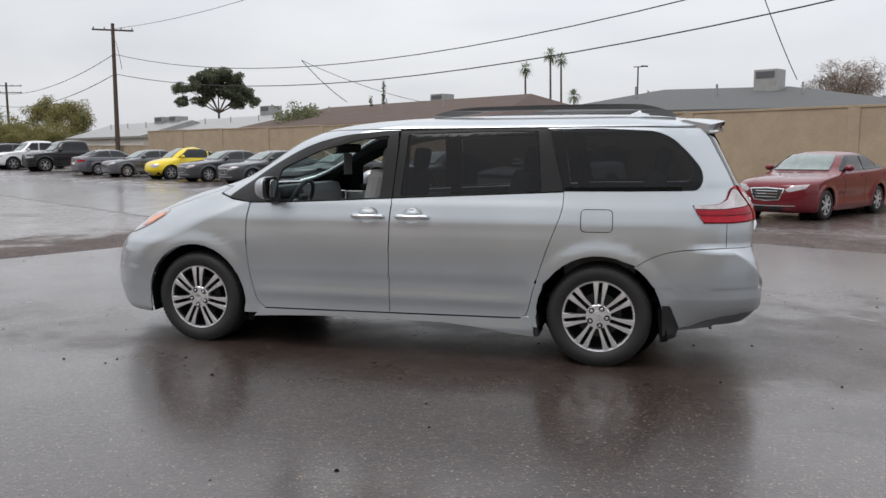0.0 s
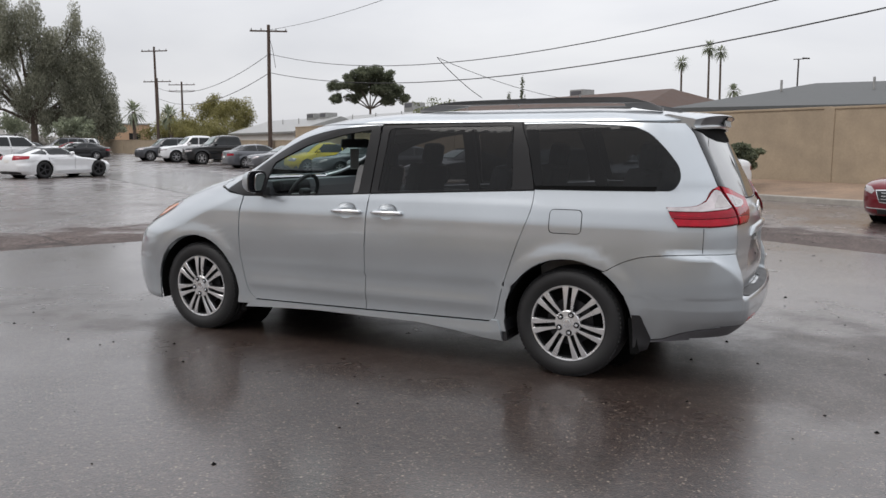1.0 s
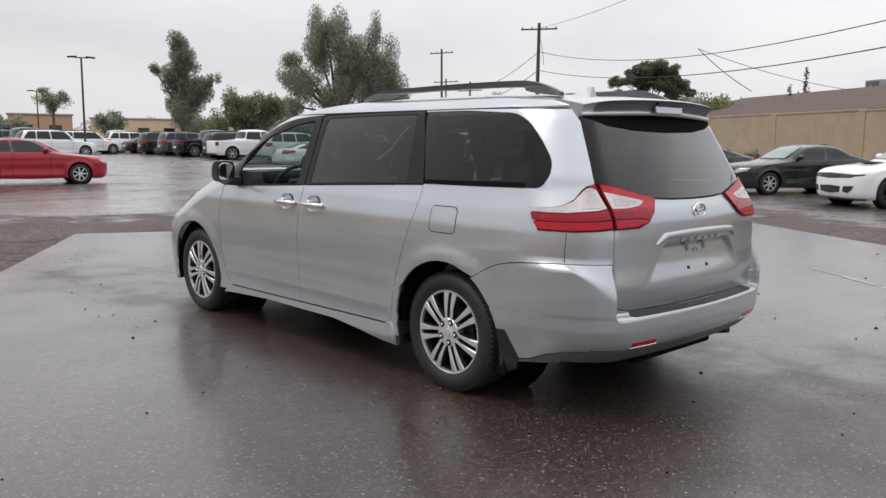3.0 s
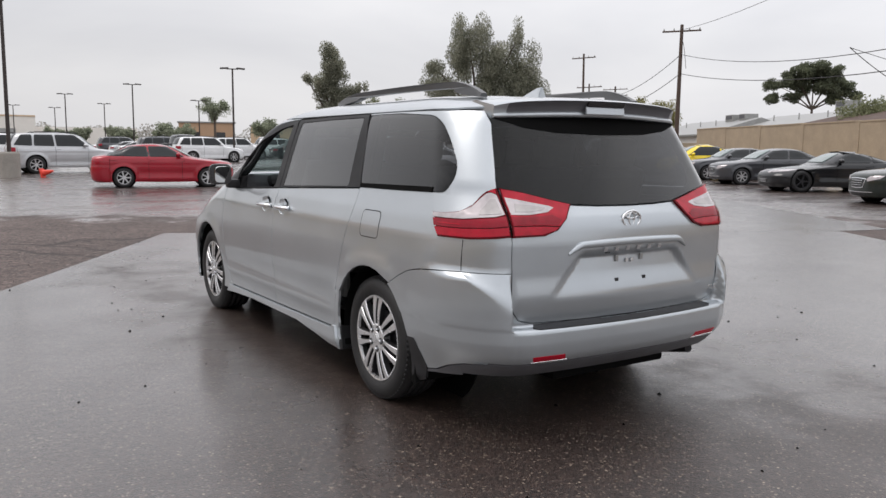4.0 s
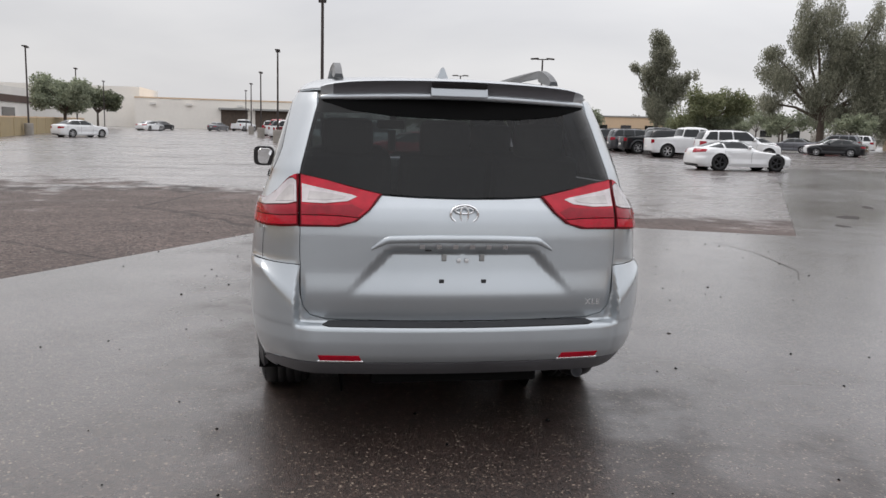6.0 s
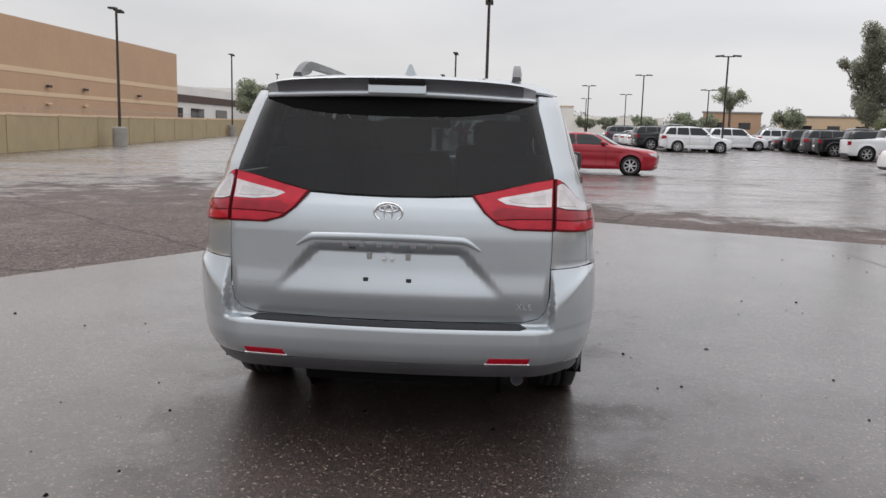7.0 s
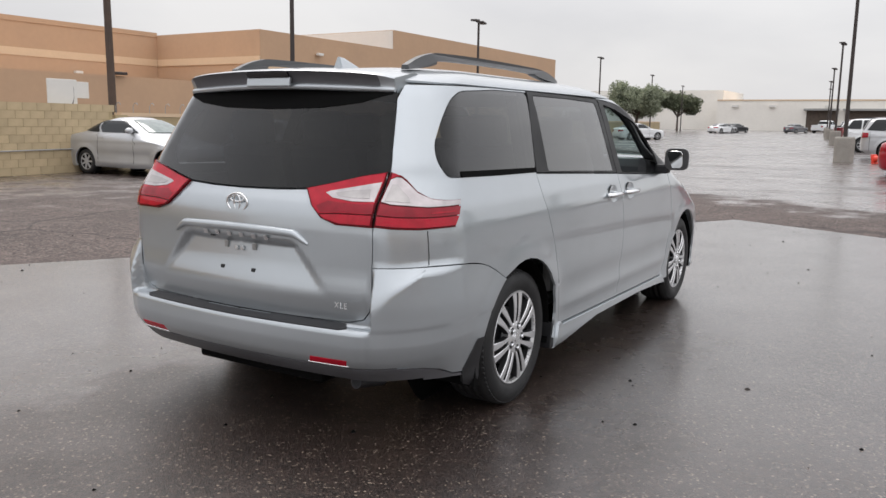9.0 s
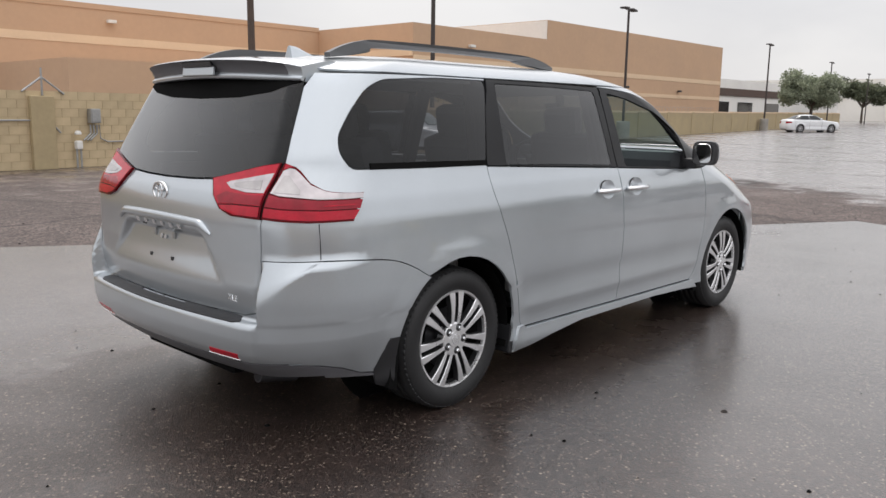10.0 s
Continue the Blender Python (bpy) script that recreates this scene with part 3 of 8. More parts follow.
def skin(shell, outer, holes=(), step=0.045, gap=0.0025, rim=0.014, off=0.0, flip=False, both=False, keep_mid=True):
    """Mesh of a panel cut from the shell by an outline in (u, v), with turned-in edges."""
    def flat(poly):
        q = np.array(poly, float)
        return np.stack([shell.S(q[:, 0]), q[:, 1]], 1)
    loops = [flat(outer)] + [flat(h) for h in holes]
    loops = [np.array(dense([tuple(p) for p in lp], step * 0.8)) for lp in loops]
    cut = [shrink(loops[0], gap)] + [shrink(lp, -gap) for lp in loops[1:]]
    for c, lp in zip(cut, loops):
        m = (lp[:, 0] < 1e-4) | (lp[:, 0] > shell.cum[-1] - 1e-4)
        c[m, 0] = lp[m, 0]
        ends = m & ~(np.roll(m, 1) & np.roll(m, -1))
        c[m, 1] = lp[m, 1]
        c[ends, 1] += gap * np.sign(lp[:, 1].mean() - lp[ends, 1])
        c[:, 0] = np.clip(c[:, 0], 0, shell.cum[-1])
    lo, hi = cut[0].min(0), cut[0].max(0)
    gx, gy = np.meshgrid(np.arange(lo[0] + step / 2, hi[0], step), np.arange(lo[1] + step / 2, hi[1], step))
    gx = gx + (np.arange(gx.shape[0]) % 2)[:, None] * step / 2
    q = np.stack([gx.ravel(), gy.ravel()], 1)
    ok = inside(cut[0], q)
    for h in cut[1:]:
        ok &= ~inside(h, q)
    q = q[ok]
    edge = np.concatenate(cut)
    if len(q):
        near = np.array([np.min(np.sum((edge - a) ** 2, 1)) for a in q])
        q = q[near > (0.4 * step) ** 2]
    pts = np.concatenate([edge, q]) if len(q) else edge
    edges, at = [], 0
    for c in cut:
        edges += [(at + i, at + (i + 1) % len(c)) for i in range(len(c))]
        at += len(c)
    from_cdt = delaunay_2d_cdt([Vector((float(a), float(b))) for a, b in pts], edges, [], 0, 1e-5)
    v2 = np.array([tuple(v) for v in from_cdt[0]])
    tris = np.array([f for f in from_cdt[2]])
    mid = v2[tris].mean(1)
    ok = inside(cut[0], mid)
    for h in cut[1:]:
        ok &= ~inside(h, mid)
    tris = tris[ok]
    u, v = shell.Uof(v2[:, 0]), v2[:, 1]
    p, n = shell.P(u, v), shell.normal(u, v)
    p = p + n * off
    fn = np.cross(p[tris[:, 1]] - p[tris[:, 0]], p[tris[:, 2]] - p[tris[:, 0]])
    if len(tris) and np.sum(fn * n[tris[:, 0]]) < 0:
        tris = tris[:, ::-1]
    count = {}
    for t in tris:
        for a, b in ((t[0], t[1]), (t[1], t[2]), (t[2], t[0])):
            count[(a, b)] = count.get((a, b), 0) + 1
    verts, faces, norms = [tuple(a) for a in p], [tuple(int(i) for i in t) for t in tris], [tuple(n[i]) for t in tris for i in t]
    if rim:
        inner = {}
        for (a, b) in list(count):
            if (b, a) in count:
                continue
            if abs(p[a][1]) < 1e-4 and abs(p[b][1]) < 1e-4:
                continue
            if min(v[a], v[b]) > shell.vmax - 0.006:
                continue
            for i in (a, b):
                if i not in inner:
                    inner[i] = len(verts)
                    verts.append(tuple(p[i] - n[i] * rim))
            f = (int(b), int(a), inner[a], inner[b])
            e1, e2 = np.array(verts[f[1]]) - np.array(verts[f[0]]), np.array(verts[f[2]]) - np.array(verts[f[1]])
            fnn = np.cross(e1, e2)
            fnn = fnn / max(1e-9, np.linalg.norm(fnn))
            blend = fnn * 0.8 + n[a] * 0.2
            faces.append(f)
            norms += [tuple(blend)] * 4
    if both or flip:
        mv = [(a, -b, c) for a, b, c in verts]
        mf, mn, k = [], [], 0
        for f in faces:
            mf.append(tuple(reversed(f)))
            mn += [(a, -b, c) for a, b, c in reversed(norms[k:k + len(f)])]
            k += len(f)
        if both:
            o = len(verts)
            verts, faces, norms = verts + mv, faces + [tuple(i + o for i in f) for f in mf], norms + mn
        else:
            verts, faces, norms = mv, mf, mn
    me = bpy.data.meshes.new("skin")
    me.from_pydata(verts, [], faces)
    me.shade_smooth()
    me.normals_split_custom_set(norms)
    return me


def arch(cx, cz, r, z0, n=22):
    """Wheel opening from the rear foot over the top to the front foot, as (x, z)."""
    a0 = math.asin((z0 - cz) / r)
    return [(cx + r * math.cos(a), cz + r * math.sin(a)) for a in np.linspace(a0, math.pi - a0, n)]


def put_named(name, me, material, parent, label=""):
    me.name = name
    return put(name, me, material, parent, label)


# ---------------------------------------------------------------- the van
def facet(t):
    """A plane rising from 0 to 1 with a rounded crease at its top."""
    t = np.clip(t, 0, 1.3)
    return np.where(t < 0.7, t, np.where(t < 1.3, t - (t - 0.7) ** 2 / 1.2, 1.0))


def van_relief(u, p):
    x, y, z = p[..., 0], p[..., 1], p[..., 2]
    sidew = sstep(0.72, 0.88, y / np.maximum(0.01, 0.96))
    d = 0.0
    for cx in (-1.515, 1.515):
        r = np.hypot(x - cx, z - 0.35)
        d = d + 0.011 * (1 - sstep(0.425, 0.53, r)) * sstep(0.15, 0.3, z)
    # shoulder crease and hollow over the sill
    d = d + 0.004 * np.exp(-((z - 0.985) / 0.05) ** 2) * sstep(-1.9, -1.0, x) * (1 - sstep(1.9, 2.3, x))
    y = y + d * sidew * (z < 1.1)
    # bumper stands proud of the quarter panel
    out = sstep(0.728, 0.748, y)
    bm_ = sstep(0.838, 0.62, z) * sstep(1.72, 2.1, x) * out
    y = y + 0.010 * bm_ * sstep(0.30, 0.5, z)
    # its top falls away from the gate inside a fold that sweeps from the lip up to the side seam
    kf = np.clip((y - 0.73) / 0.20, 0, 1)
    zf = 0.650 + 0.180 * kf**1.15
    x = x + (2.614 - XR(np.maximum(z, 0.555))) * (z < 0.86) * facet((0.834 - z) / np.maximum(0.03, 0.834 - zf)) * out * sstep(1.9, 2.2, x)
    # the bumper tucks in towards its foot
    tuck = np.clip((0.50 - z) / 0.22, 0, 1) ** 1.2 * sstep(1.80, 2.12, x)
    y = y - 0.035 * tuck * sstep(0.5, 0.8, y)
    x = x - 0.014 * tuck * sstep(2.2, 2.4, x)
    # the lip round the foot of the doors, hollow above it
    doorw = sstep(-1.10, -0.9, x) * (1 - sstep(0.92, 1.08, x))
    y = y + (0.008 * np.exp(-((z - 0.43) / 0.04) ** 2) - 0.004 * np.exp(-((z - 0.54) / 0.06) ** 2)) * doorw * sidew
    rear = sstep(2.2, 2.4, x)
    # number plate recess: splayed sides, running out at the foot
    wide = 0.335 + 0.20 * np.clip((0.92 - z) / 0.22, 0, 1)
    rec = (1 - sstep(wide - 0.055, wide + 0.01, np.abs(y))) * np.clip((z - 0.69) / 0.20, 0, 1) * (1 - sstep(0.885, 0.915, z))
    x = x - 0.036 * rec * rear
    # fold across the lower gate, leaning in below
    fold = sstep(0.82, 0.70, z) * 0.010 - 0.030 * np.clip((0.715 - z) / 0.14, 0, 1) ** 1.6
    x = x + fold * rear * (z > 0.5735) * (1 - sstep(0.70, 0.728, np.abs(y)))
    return np.stack([x, y, z], -1)


#   v     z     xr     xf     w     rcx   rcy   fcx   fcy
VAN = [
    (0.18, 0.18, 2.33, -2.40, 0.938, 0.43, 0.29, 0.35, 0.38),
    (0.25, 0.25, 2.43, -2.47, 0.962, 0.43, 0.29, 0.37, 0.38),
    (0.31, 0.31, 2.505, -2.50, 0.958, 0.43, 0.29, 0.38, 0.38),
    (0.37, 0.37, 2.57, -2.52, 0.961, 0.43, 0.29, 0.40, 0.38),
    (0.44, 0.44, 2.61, -2.53, 0.967, 0.43, 0.29, 0.40, 0.38),
    (0.50, 0.50, 2.615, -2.53, 0.972, 0.43, 0.29, 0.40, 0.38),
    (0.555, 0.555, 2.614, -2.52, 0.978, 0.43, 0.29, 0.40, 0.38),
    (0.572, 0.572, 2.550, -2.515, 0.980, 0.43, 0.29, 0.41, 0.38),
    (0.60, 0.60, 2.545, -2.51, 0.983, 0.43, 0.29, 0.42, 0.38),
    (0.68, 0.68, 2.545, -2.49, 0.987, 0.42, 0.28, 0.43, 0.38),
    (0.75, 0.75, 2.545, -2.455, 0.988, 0.41, 0.27, 0.45, 0.38),
    (0.85, 0.85, 2.545, -2.375, 0.984, 0.395, 0.258, 0.60, 0.45),
    (0.95, 0.95, 2.545, -2.25, 0.973, 0.38, 0.246, 0.66, 0.44),
    (1.02, 1.02, 2.538, -2.11, 0.960, 0.37, 0.238, 0.70, 0.42),
    (1.08, 1.08, 2.520, -1.96, 0.946, 0.36, 0.23, 0.72, 0.40),
    (1.13, 1.13, 2.490, -1.82, 0.928, 0.36, 0.23, 0.66, 0.36),
    (1.19, 1.19, 2.458, -1.60, 0.908, 0.36, 0.23, 0.54, 0.31),
    (1.24, 1.24, 2.432, -1.42, 0.893, 0.33, 0.21, 0.42, 0.27),
    (1.35, 1.35, 2.375, -1.20, 0.860, 0.33, 0.21, 0.33, 0.23),
    (1.45, 1.45, 2.322, -1.04, 0.829, 0.33, 0.21, 0.32, 0.21),
    (1.54, 1.54, 2.275, -0.88, 0.797, 0.33, 0.21, 0.35, 0.20),
    (1.60, 1.60, 2.240, -0.72, 0.772, 0.33, 0.21, 0.42, 0.20),
    (1.64, 1.642, 2.195, -0.56, 0.745, 0.38, 0.24, 0.50, 0.24),
    (1.68, 1.674, 2.10, -0.34, 0.700, 0.40, 0.28, 0.50, 0.28),
    (1.72, 1.696, 1.96, -0.08, 0.62, 0.40, 0.30, 0.50, 0.30),
    (1.76, 1.712, 1.75, 0.25, 0.48, 0.35, 0.25, 0.40, 0.25),
    (1.80, 1.721, 1.45, 0.65, 0.28, 0.20, 0.15, 0.20, 0.15),
    (1.83, 1.723, 1.10, 1.00, 0.02, 0.02, 0.01, 0.02, 0.01),
]
XR = pchip([r[0] for r in VAN], [r[2] for r in VAN])
vs = Shell(VAN, relief=van_relief)
van = thing("minivan", "silver metallic minivan with open front windows, parked on wet asphalt", "minivan")
SILVER = M["silver"]

belt_f = [(-0.83, 1.088), (-0.34, 1.108), (0.062, 1.128)]
belt_s = [(0.062, 1.128), (0.70, 1.157), (1.272, 1.182)]
seam_a = curve([(-1.045, 1.085), (-1.068, 0.95), (-1.07, 0.80), (-1.055, 0.60), (-1.02, 0.42), (-0.99, 0.345), (-0.94, 0.303)])
seam_b = curve([(0.045, 0.312), (0.048, 0.6), (0.052, 0.9), (0.062, 1.128)])
seam_c = curve([(0.99, 0.322), (1.03, 0.345), (1.055, 0.42), (1.085, 0.54), (1.17, 0.80), (1.245, 1.0), (1.268, 1.09), (1.272, 1.182)])

fwin = rounded([(-0.865, 1.098), (-0.825, 1.335), (-0.53, 1.465), (-0.22, 1.543), (-0.005, 1.572), (-0.035, 1.135)], 0.02)
frame_out = curve([(-1.25, 1.118), (-1.10, 1.235), (-0.93, 1.352), (-0.63, 1.497), (-0.36, 1.568), (-0.1, 1.595), (0.085, 1.604)])
fframe = frame_out + [(0.062, 1.131), (-0.34, 1.111), (-0.83, 1.091), (-1.05, 1.088)]
swin_out = [(0.088, 1.604), (0.6, 1.612), (1.13, 1.614), (1.20, 1.45), (1.255, 1.25), (1.268, 1.186), (0.70, 1.160), (0.066, 1.132)]
swin = rounded([(0.155, 1.580), (0.6, 1.590), (1.075, 1.592), (1.118, 1.186), (0.7, 1.172), (0.125, 1.148)], 0.02)
qhole = [(1.11, 1.605), (1.5, 1.605), (1.86, 1.585), (1.965, 1.54), (2.07, 1.44), (2.15, 1.34), (2.165, 1.265), (2.13, 1.200), (1.7, 1.192), (1.22, 1.19), (1.20, 1.30), (1.15, 1.48)]
qhole = rounded(qhole, 0.05)
qwin = rounded([(1.148, 1.605), (1.5, 1.605), (1.86, 1.585), (1.965, 1.54), (2.07, 1.44), (2.15, 1.34), (2.165, 1.265), (2.13, 1.200), (1.7, 1.192), (1.275, 1.19), (1.245, 1.30), (1.19, 1.48)], 0.05)

bump_seam = curve([(1.755, 0.705), (1.86, 0.765), (1.98, 0.805), (2.15, 0.825), (2.31, 0.832)])
gate_low = [(0.728, 0.83), (0.728, 0.70), (0.716, 0.64), (0.685, 0.602), (0.61, 0.582), (0.3, 0.577), (0.0, 0.576)]
gate_edge = [(0.728, 0.83), (0.729, 0.98), (0.730, 1.10), (0.735, 1.222), (0.712, 1.32), (0.685, 1.43), (0.655, 1.54), (0.640, 1.60)]

rr_ = vs.rear
def sd(pts):
    """(x, z) on the flank to the shell's (u, v), close enough together to stay straight."""
    return vs.side(dense(list(pts), 0.04, False))
def cup_hole(xc):
    """Outline of the finger recess behind a door handle."""
    return sd([(xc + 0.072 * math.cos(q), 1.010 + 0.052 * math.sin(q)) for q in np.linspace(0, 2 * math.pi, 20, endpoint=False)])
for flip in (True, False):
    fender = sd([(-1.045, 1.088)] + seam_a[1:] + [(-0.99, 0.26)] + arch(-1.515, 0.35, 0.415, 0.26) + [(-1.93, 0.22)]) + [(3.75, 0.22), (3.75, 0.5), (3.75, 0.8), (3.75, 1.0), (3.64, 1.12), (3.60, 1.19), (3.5, 1.146)] + sd([(-1.28, 1.128), (-1.2, 1.105)])
    put_named("front_fender", skin(vs, fender, flip=flip, step=0.03), SILVER, van)
    fdoor = sd(seam_a + seam_b + belt_f[::-1])
    door = put_named("front_door", skin(vs, fdoor, [cup_hole(-0.108)], flip=flip, step=0.022), SILVER, van)
    sdoor = sd(seam_b[::-1] + seam_c + belt_s[::-1])
    slide = put_named("sliding_door", skin(vs, sdoor, [cup_hole(0.222)], flip=flip, step=0.022), SILVER, van)
    put_named("window_frame", skin(vs, sd(fframe), [sd(dense(fwin, 0.04))], flip=flip, off=0.002), M["frame_black"], door, "black window frame round an open window")
    put_named("window_frame", skin(vs, sd(dense(swin_out, 0.04)), [sd(dense(swin, 0.04))], flip=flip, off=0.002), M["frame_black"], slide)
    put_named("window_glass", skin(vs, sd(dense(swin, 0.04)), flip=flip, rim=0.004, gap=0.001), M["glass_dark"], slide, "dark tinted sliding door window")
    arch_q = [(x, z) for x, z in arch(1.515, 0.35, 0.415, 0.26)[::-1] if not (x > 1.5 and z < 0.695)]
    quarter = sd([(1.272, 1.186), (1.262, 1.22), (1.225, 1.38), (1.14, 1.614)]) + sd([(1.142, 1.615), (1.5, 1.615), (1.80, 1.612)]) + rr_([(0.655, 1.605)] + gate_edge[::-1][1:]) + sd(bump_seam[::-1])[1:] + sd(arch_q[::-1]) + sd([(1.04, 0.262), (1.0, 0.318)]) + sd(seam_c[:-1])
    qp = put_named("quarter_panel", skin(vs, quarter, [sd(dense(qhole, 0.04))], flip=flip), SILVER, van)
    put_named("window_glass", skin(vs, sd(dense(qwin, 0.04)), flip=flip, rim=0.004, gap=0.002, off=0.001), M["glass_dark"], qp, "dark tinted quarter window")
    put_named("pillar_cover", skin(vs, sd(dense([(1.04, 1.610), (1.24, 1.610), (1.32, 1.2), (1.18, 1.192)], 0.05)), flip=flip, off=-0.012, rim=0, gap=0), M["frame_black"], qp)
    # sill under the doors
    sill = sd(dense([(-1.03, 0.238), (-0.97, 0.298), (0.0, 0.306), (0.985, 0.316), (1.01, 0.335), (1.06, 0.335), (1.085, 0.262), (1.09, 0.200), (0.95, 0.208), (0.75, 0.236), (0.45, 0.262), (-0.4, 0.264), (-0.8, 0.250)], 0.05))
    put_named("sill", skin(vs, sill, flip=flip, off=0.015, rim=0.03, step=0.02), SILVER, van)
    # fuel door on the driver's side
    if flip:
        fuel = sd(rounded([(1.39, 1.072), (1.60, 1.072), (1.60, 0.922), (1.39, 0.922)], 0.035))
        put_named("fuel_door", skin(vs, fuel, flip=flip, off=0.0015, rim=0.004, gap=0.004), SILVER, qp)
        put_named("fuel_door_seam", skin(vs, fuel, flip=flip, off=0.0006, rim=0, gap=-0.001), M["under"], qp)
    # quarter window lower trim
    put_named("window_trim", skin(vs, sd([(1.275, 1.188), (2.03, 1.196), (2.03, 1.222), (1.275, 1.212)]), flip=flip, off=0.006, rim=0.008, gap=0, step=0.02), M["under"], qp)
    put_named("panel_seam", skin(vs, sd([(2.312, 0.838), (2.3155, 0.838), (2.3155, 0.985), (2.312, 0.985)]), flip=flip, off=0.0008, rim=0, gap=0, step=0.02), M["under"], qp)
    # tail lamps: body part round the corner, gate part
    tail_o = sd(curve([(2.095, 1.105), (2.19, 1.108), (2.26, 1.117), (2.305, 1.148)], 5)) + rr_([(0.790, 1.195), (0.772, 1.214), (0.735, 1.229), (0.734, 1.16), (0.733, 1.08), (0.733, 1.0)]) + sd(dense([(2.44, 0.992), (2.35, 0.986), (2.17, 0.988)], 0.04, False))
    lamp = put_named("tail_lamp", skin(vs, tail_o, flip=flip, off=0.010, rim=0.012, gap=0.003, step=0.025), M["lens_dark"], qp, "red tail lamp with clear upper band")
    clear = sd(curve([(2.105, 1.1005), (2.2, 1.1025), (2.26, 1.109), (2.31, 1.136)], 5)) + rr_([(0.793, 1.180), (0.772, 1.200), (0.757, 1.204), (0.742, 1.192), (0.741, 1.15), (0.741, 1.102)]) + sd(dense([(2.42, 1.092), (2.3, 1.080), (2.2, 1.080), (2.112, 1.082)], 0.04, False))
    put_named("clear_lens", skin(vs, clear, flip=flip, off=0.0135, rim=0.003, gap=0), M["lens_clear"], lamp)
    bowl = rr_([(0.768, 1.172), (0.752, 1.172), (0.750, 1.112)]) + sd(dense([(2.43, 1.104), (2.36, 1.098)], 0.03, False)) + rr_([(0.82, 1.115)])
    put_named("lamp_reflector", skin(vs, bowl, flip=flip, off=0.0150, rim=0.002, gap=0, step=0.015), M["lens_smoke"], lamp)
    cap = rr_([(0.768, 1.208), (0.755, 1.218), (0.741, 1.223), (0.741, 1.196), (0.756, 1.207)])
    put_named("red_cap", skin(vs, cap, flip=flip, off=0.0135, rim=0.002, gap=0, step=0.015), M["lens_red_bright"], lamp)
    up = sd(dense([(2.115, 1.076), (2.2, 1.075), (2.3, 1.075), (2.42, 1.086)], 0.04, False)) + rr_([(0.741, 1.095), (0.740, 1.052)]) + sd(dense([(2.42, 1.045), (2.3, 1.040), (2.135, 1.041)], 0.04, False))
    put_named("upper_lens", skin(vs, up, flip=flip, off=0.0132, rim=0.002, gap=0), M["lens_red"], lamp)
    lo = sd(dense([(2.138, 1.036), (2.3, 1.035), (2.42, 1.040)], 0.04, False)) + rr_([(0.740, 1.046), (0.740, 1.012)]) + sd(dense([(2.43, 1.004), (2.35, 0.998), (2.17, 0.999)], 0.04, False))
    put_named("lower_lens", skin(vs, lo, flip=flip, off=0.0128, rim=0.002, gap=0), M["lens_red_bright"], lamp)
    # brighter red strip paints the highlight along the lens crease
    put_named("light_guide", skin(vs, sd(dense([(2.155, 1.054), (2.29, 1.052), (2.29, 1.057), (2.16, 1.060)], 0.03)), flip=flip, off=0.0145, rim=0.002, gap=0, step=0.012), M["lens_red_bright"], lamp)
    inner = rr_(dense([(0.7265, 1.227), (0.62, 1.205), (0.50, 1.175), (0.365, 1.145), (0.42, 1.075), (0.48, 1.025), (0.56, 1.0), (0.7265, 0.998)], 0.05))
    lamp2 = put_named("gate_lamp", skin(vs, inner, flip=flip, off=0.012, rim=0.012, gap=0.002), M["lens_dark"], van, "red lamp on the tailgate with clear wedge")
    rim_ = rr_(dense([(0.720, 1.220), (0.62, 1.199), (0.50, 1.169), (0.378, 1.142), (0.43, 1.075), (0.47, 1.045), (0.56, 1.052), (0.720, 1.054)], 0.04))
    put_named("upper_lens", skin(vs, rim_, flip=flip, off=0.0140, rim=0.002, gap=0), M["lens_red_bright"], lamp2)
    tint = rr_(dense([(0.719, 1.092), (0.62, 1.089), (0.50, 1.095), (0.45, 1.075), (0.478, 1.049), (0.56, 1.056), (0.719, 1.057)], 0.04))
    put_named("middle_lens", skin(vs, tint, flip=flip, off=0.0150, rim=0.002, gap=0), M["lens_red"], lamp2)
    wedge = rr_(dense([(0.717, 1.180), (0.62, 1.160), (0.50, 1.137), (0.478, 1.128), (0.52, 1.108), (0.62, 1.098), (0.717, 1.100)], 0.04))
    put_named("clear_lens", skin(vs, wedge, flip=flip, off=0.0155, rim=0.003, gap=0), M["lens_clear"], lamp2)
    bowl = rr_(dense([(0.685, 1.150), (0.60, 1.142), (0.525, 1.129), (0.545, 1.116), (0.62, 1.110), (0.695, 1.112)], 0.03))
    put_named("lamp_reflector", skin(vs, bowl, flip=flip, off=0.0170, rim=0.002, gap=0, step=0.015), M["lens_smoke"], lamp2)
    low = rr_(dense([(0.719, 1.048), (0.56, 1.046), (0.476, 1.040), (0.50, 1.026), (0.575, 1.010), (0.719, 1.010)], 0.04))
    put_named("lower_lens", skin(vs, low, flip=flip, off=0.0145, rim=0.002, gap=0), M["lens_red_bright"], lamp2)
    put_named("lamp_seam", skin(vs, rr_(dense([(0.7275, 1.0), (0.7335, 1.0), (0.7335, 1.226), (0.7275, 1.226)], 0.03)), flip=flip, off=0.006, rim=0.004, gap=0, step=0.02), M["under"], qp)
    # head lamp
    hl = sd(dense([(-2.235, 0.815), (-2.20, 0.90), (-2.12, 0.955), (-1.98, 0.995), (-1.86, 1.005), (-1.88, 0.965), (-1.99, 0.900), (-2.12, 0.850)], 0.04))
    h = put_named("head_lamp", skin(vs, hl, flip=flip, off=0.006, rim=0.01, gap=0), M["lens_clear"], van)
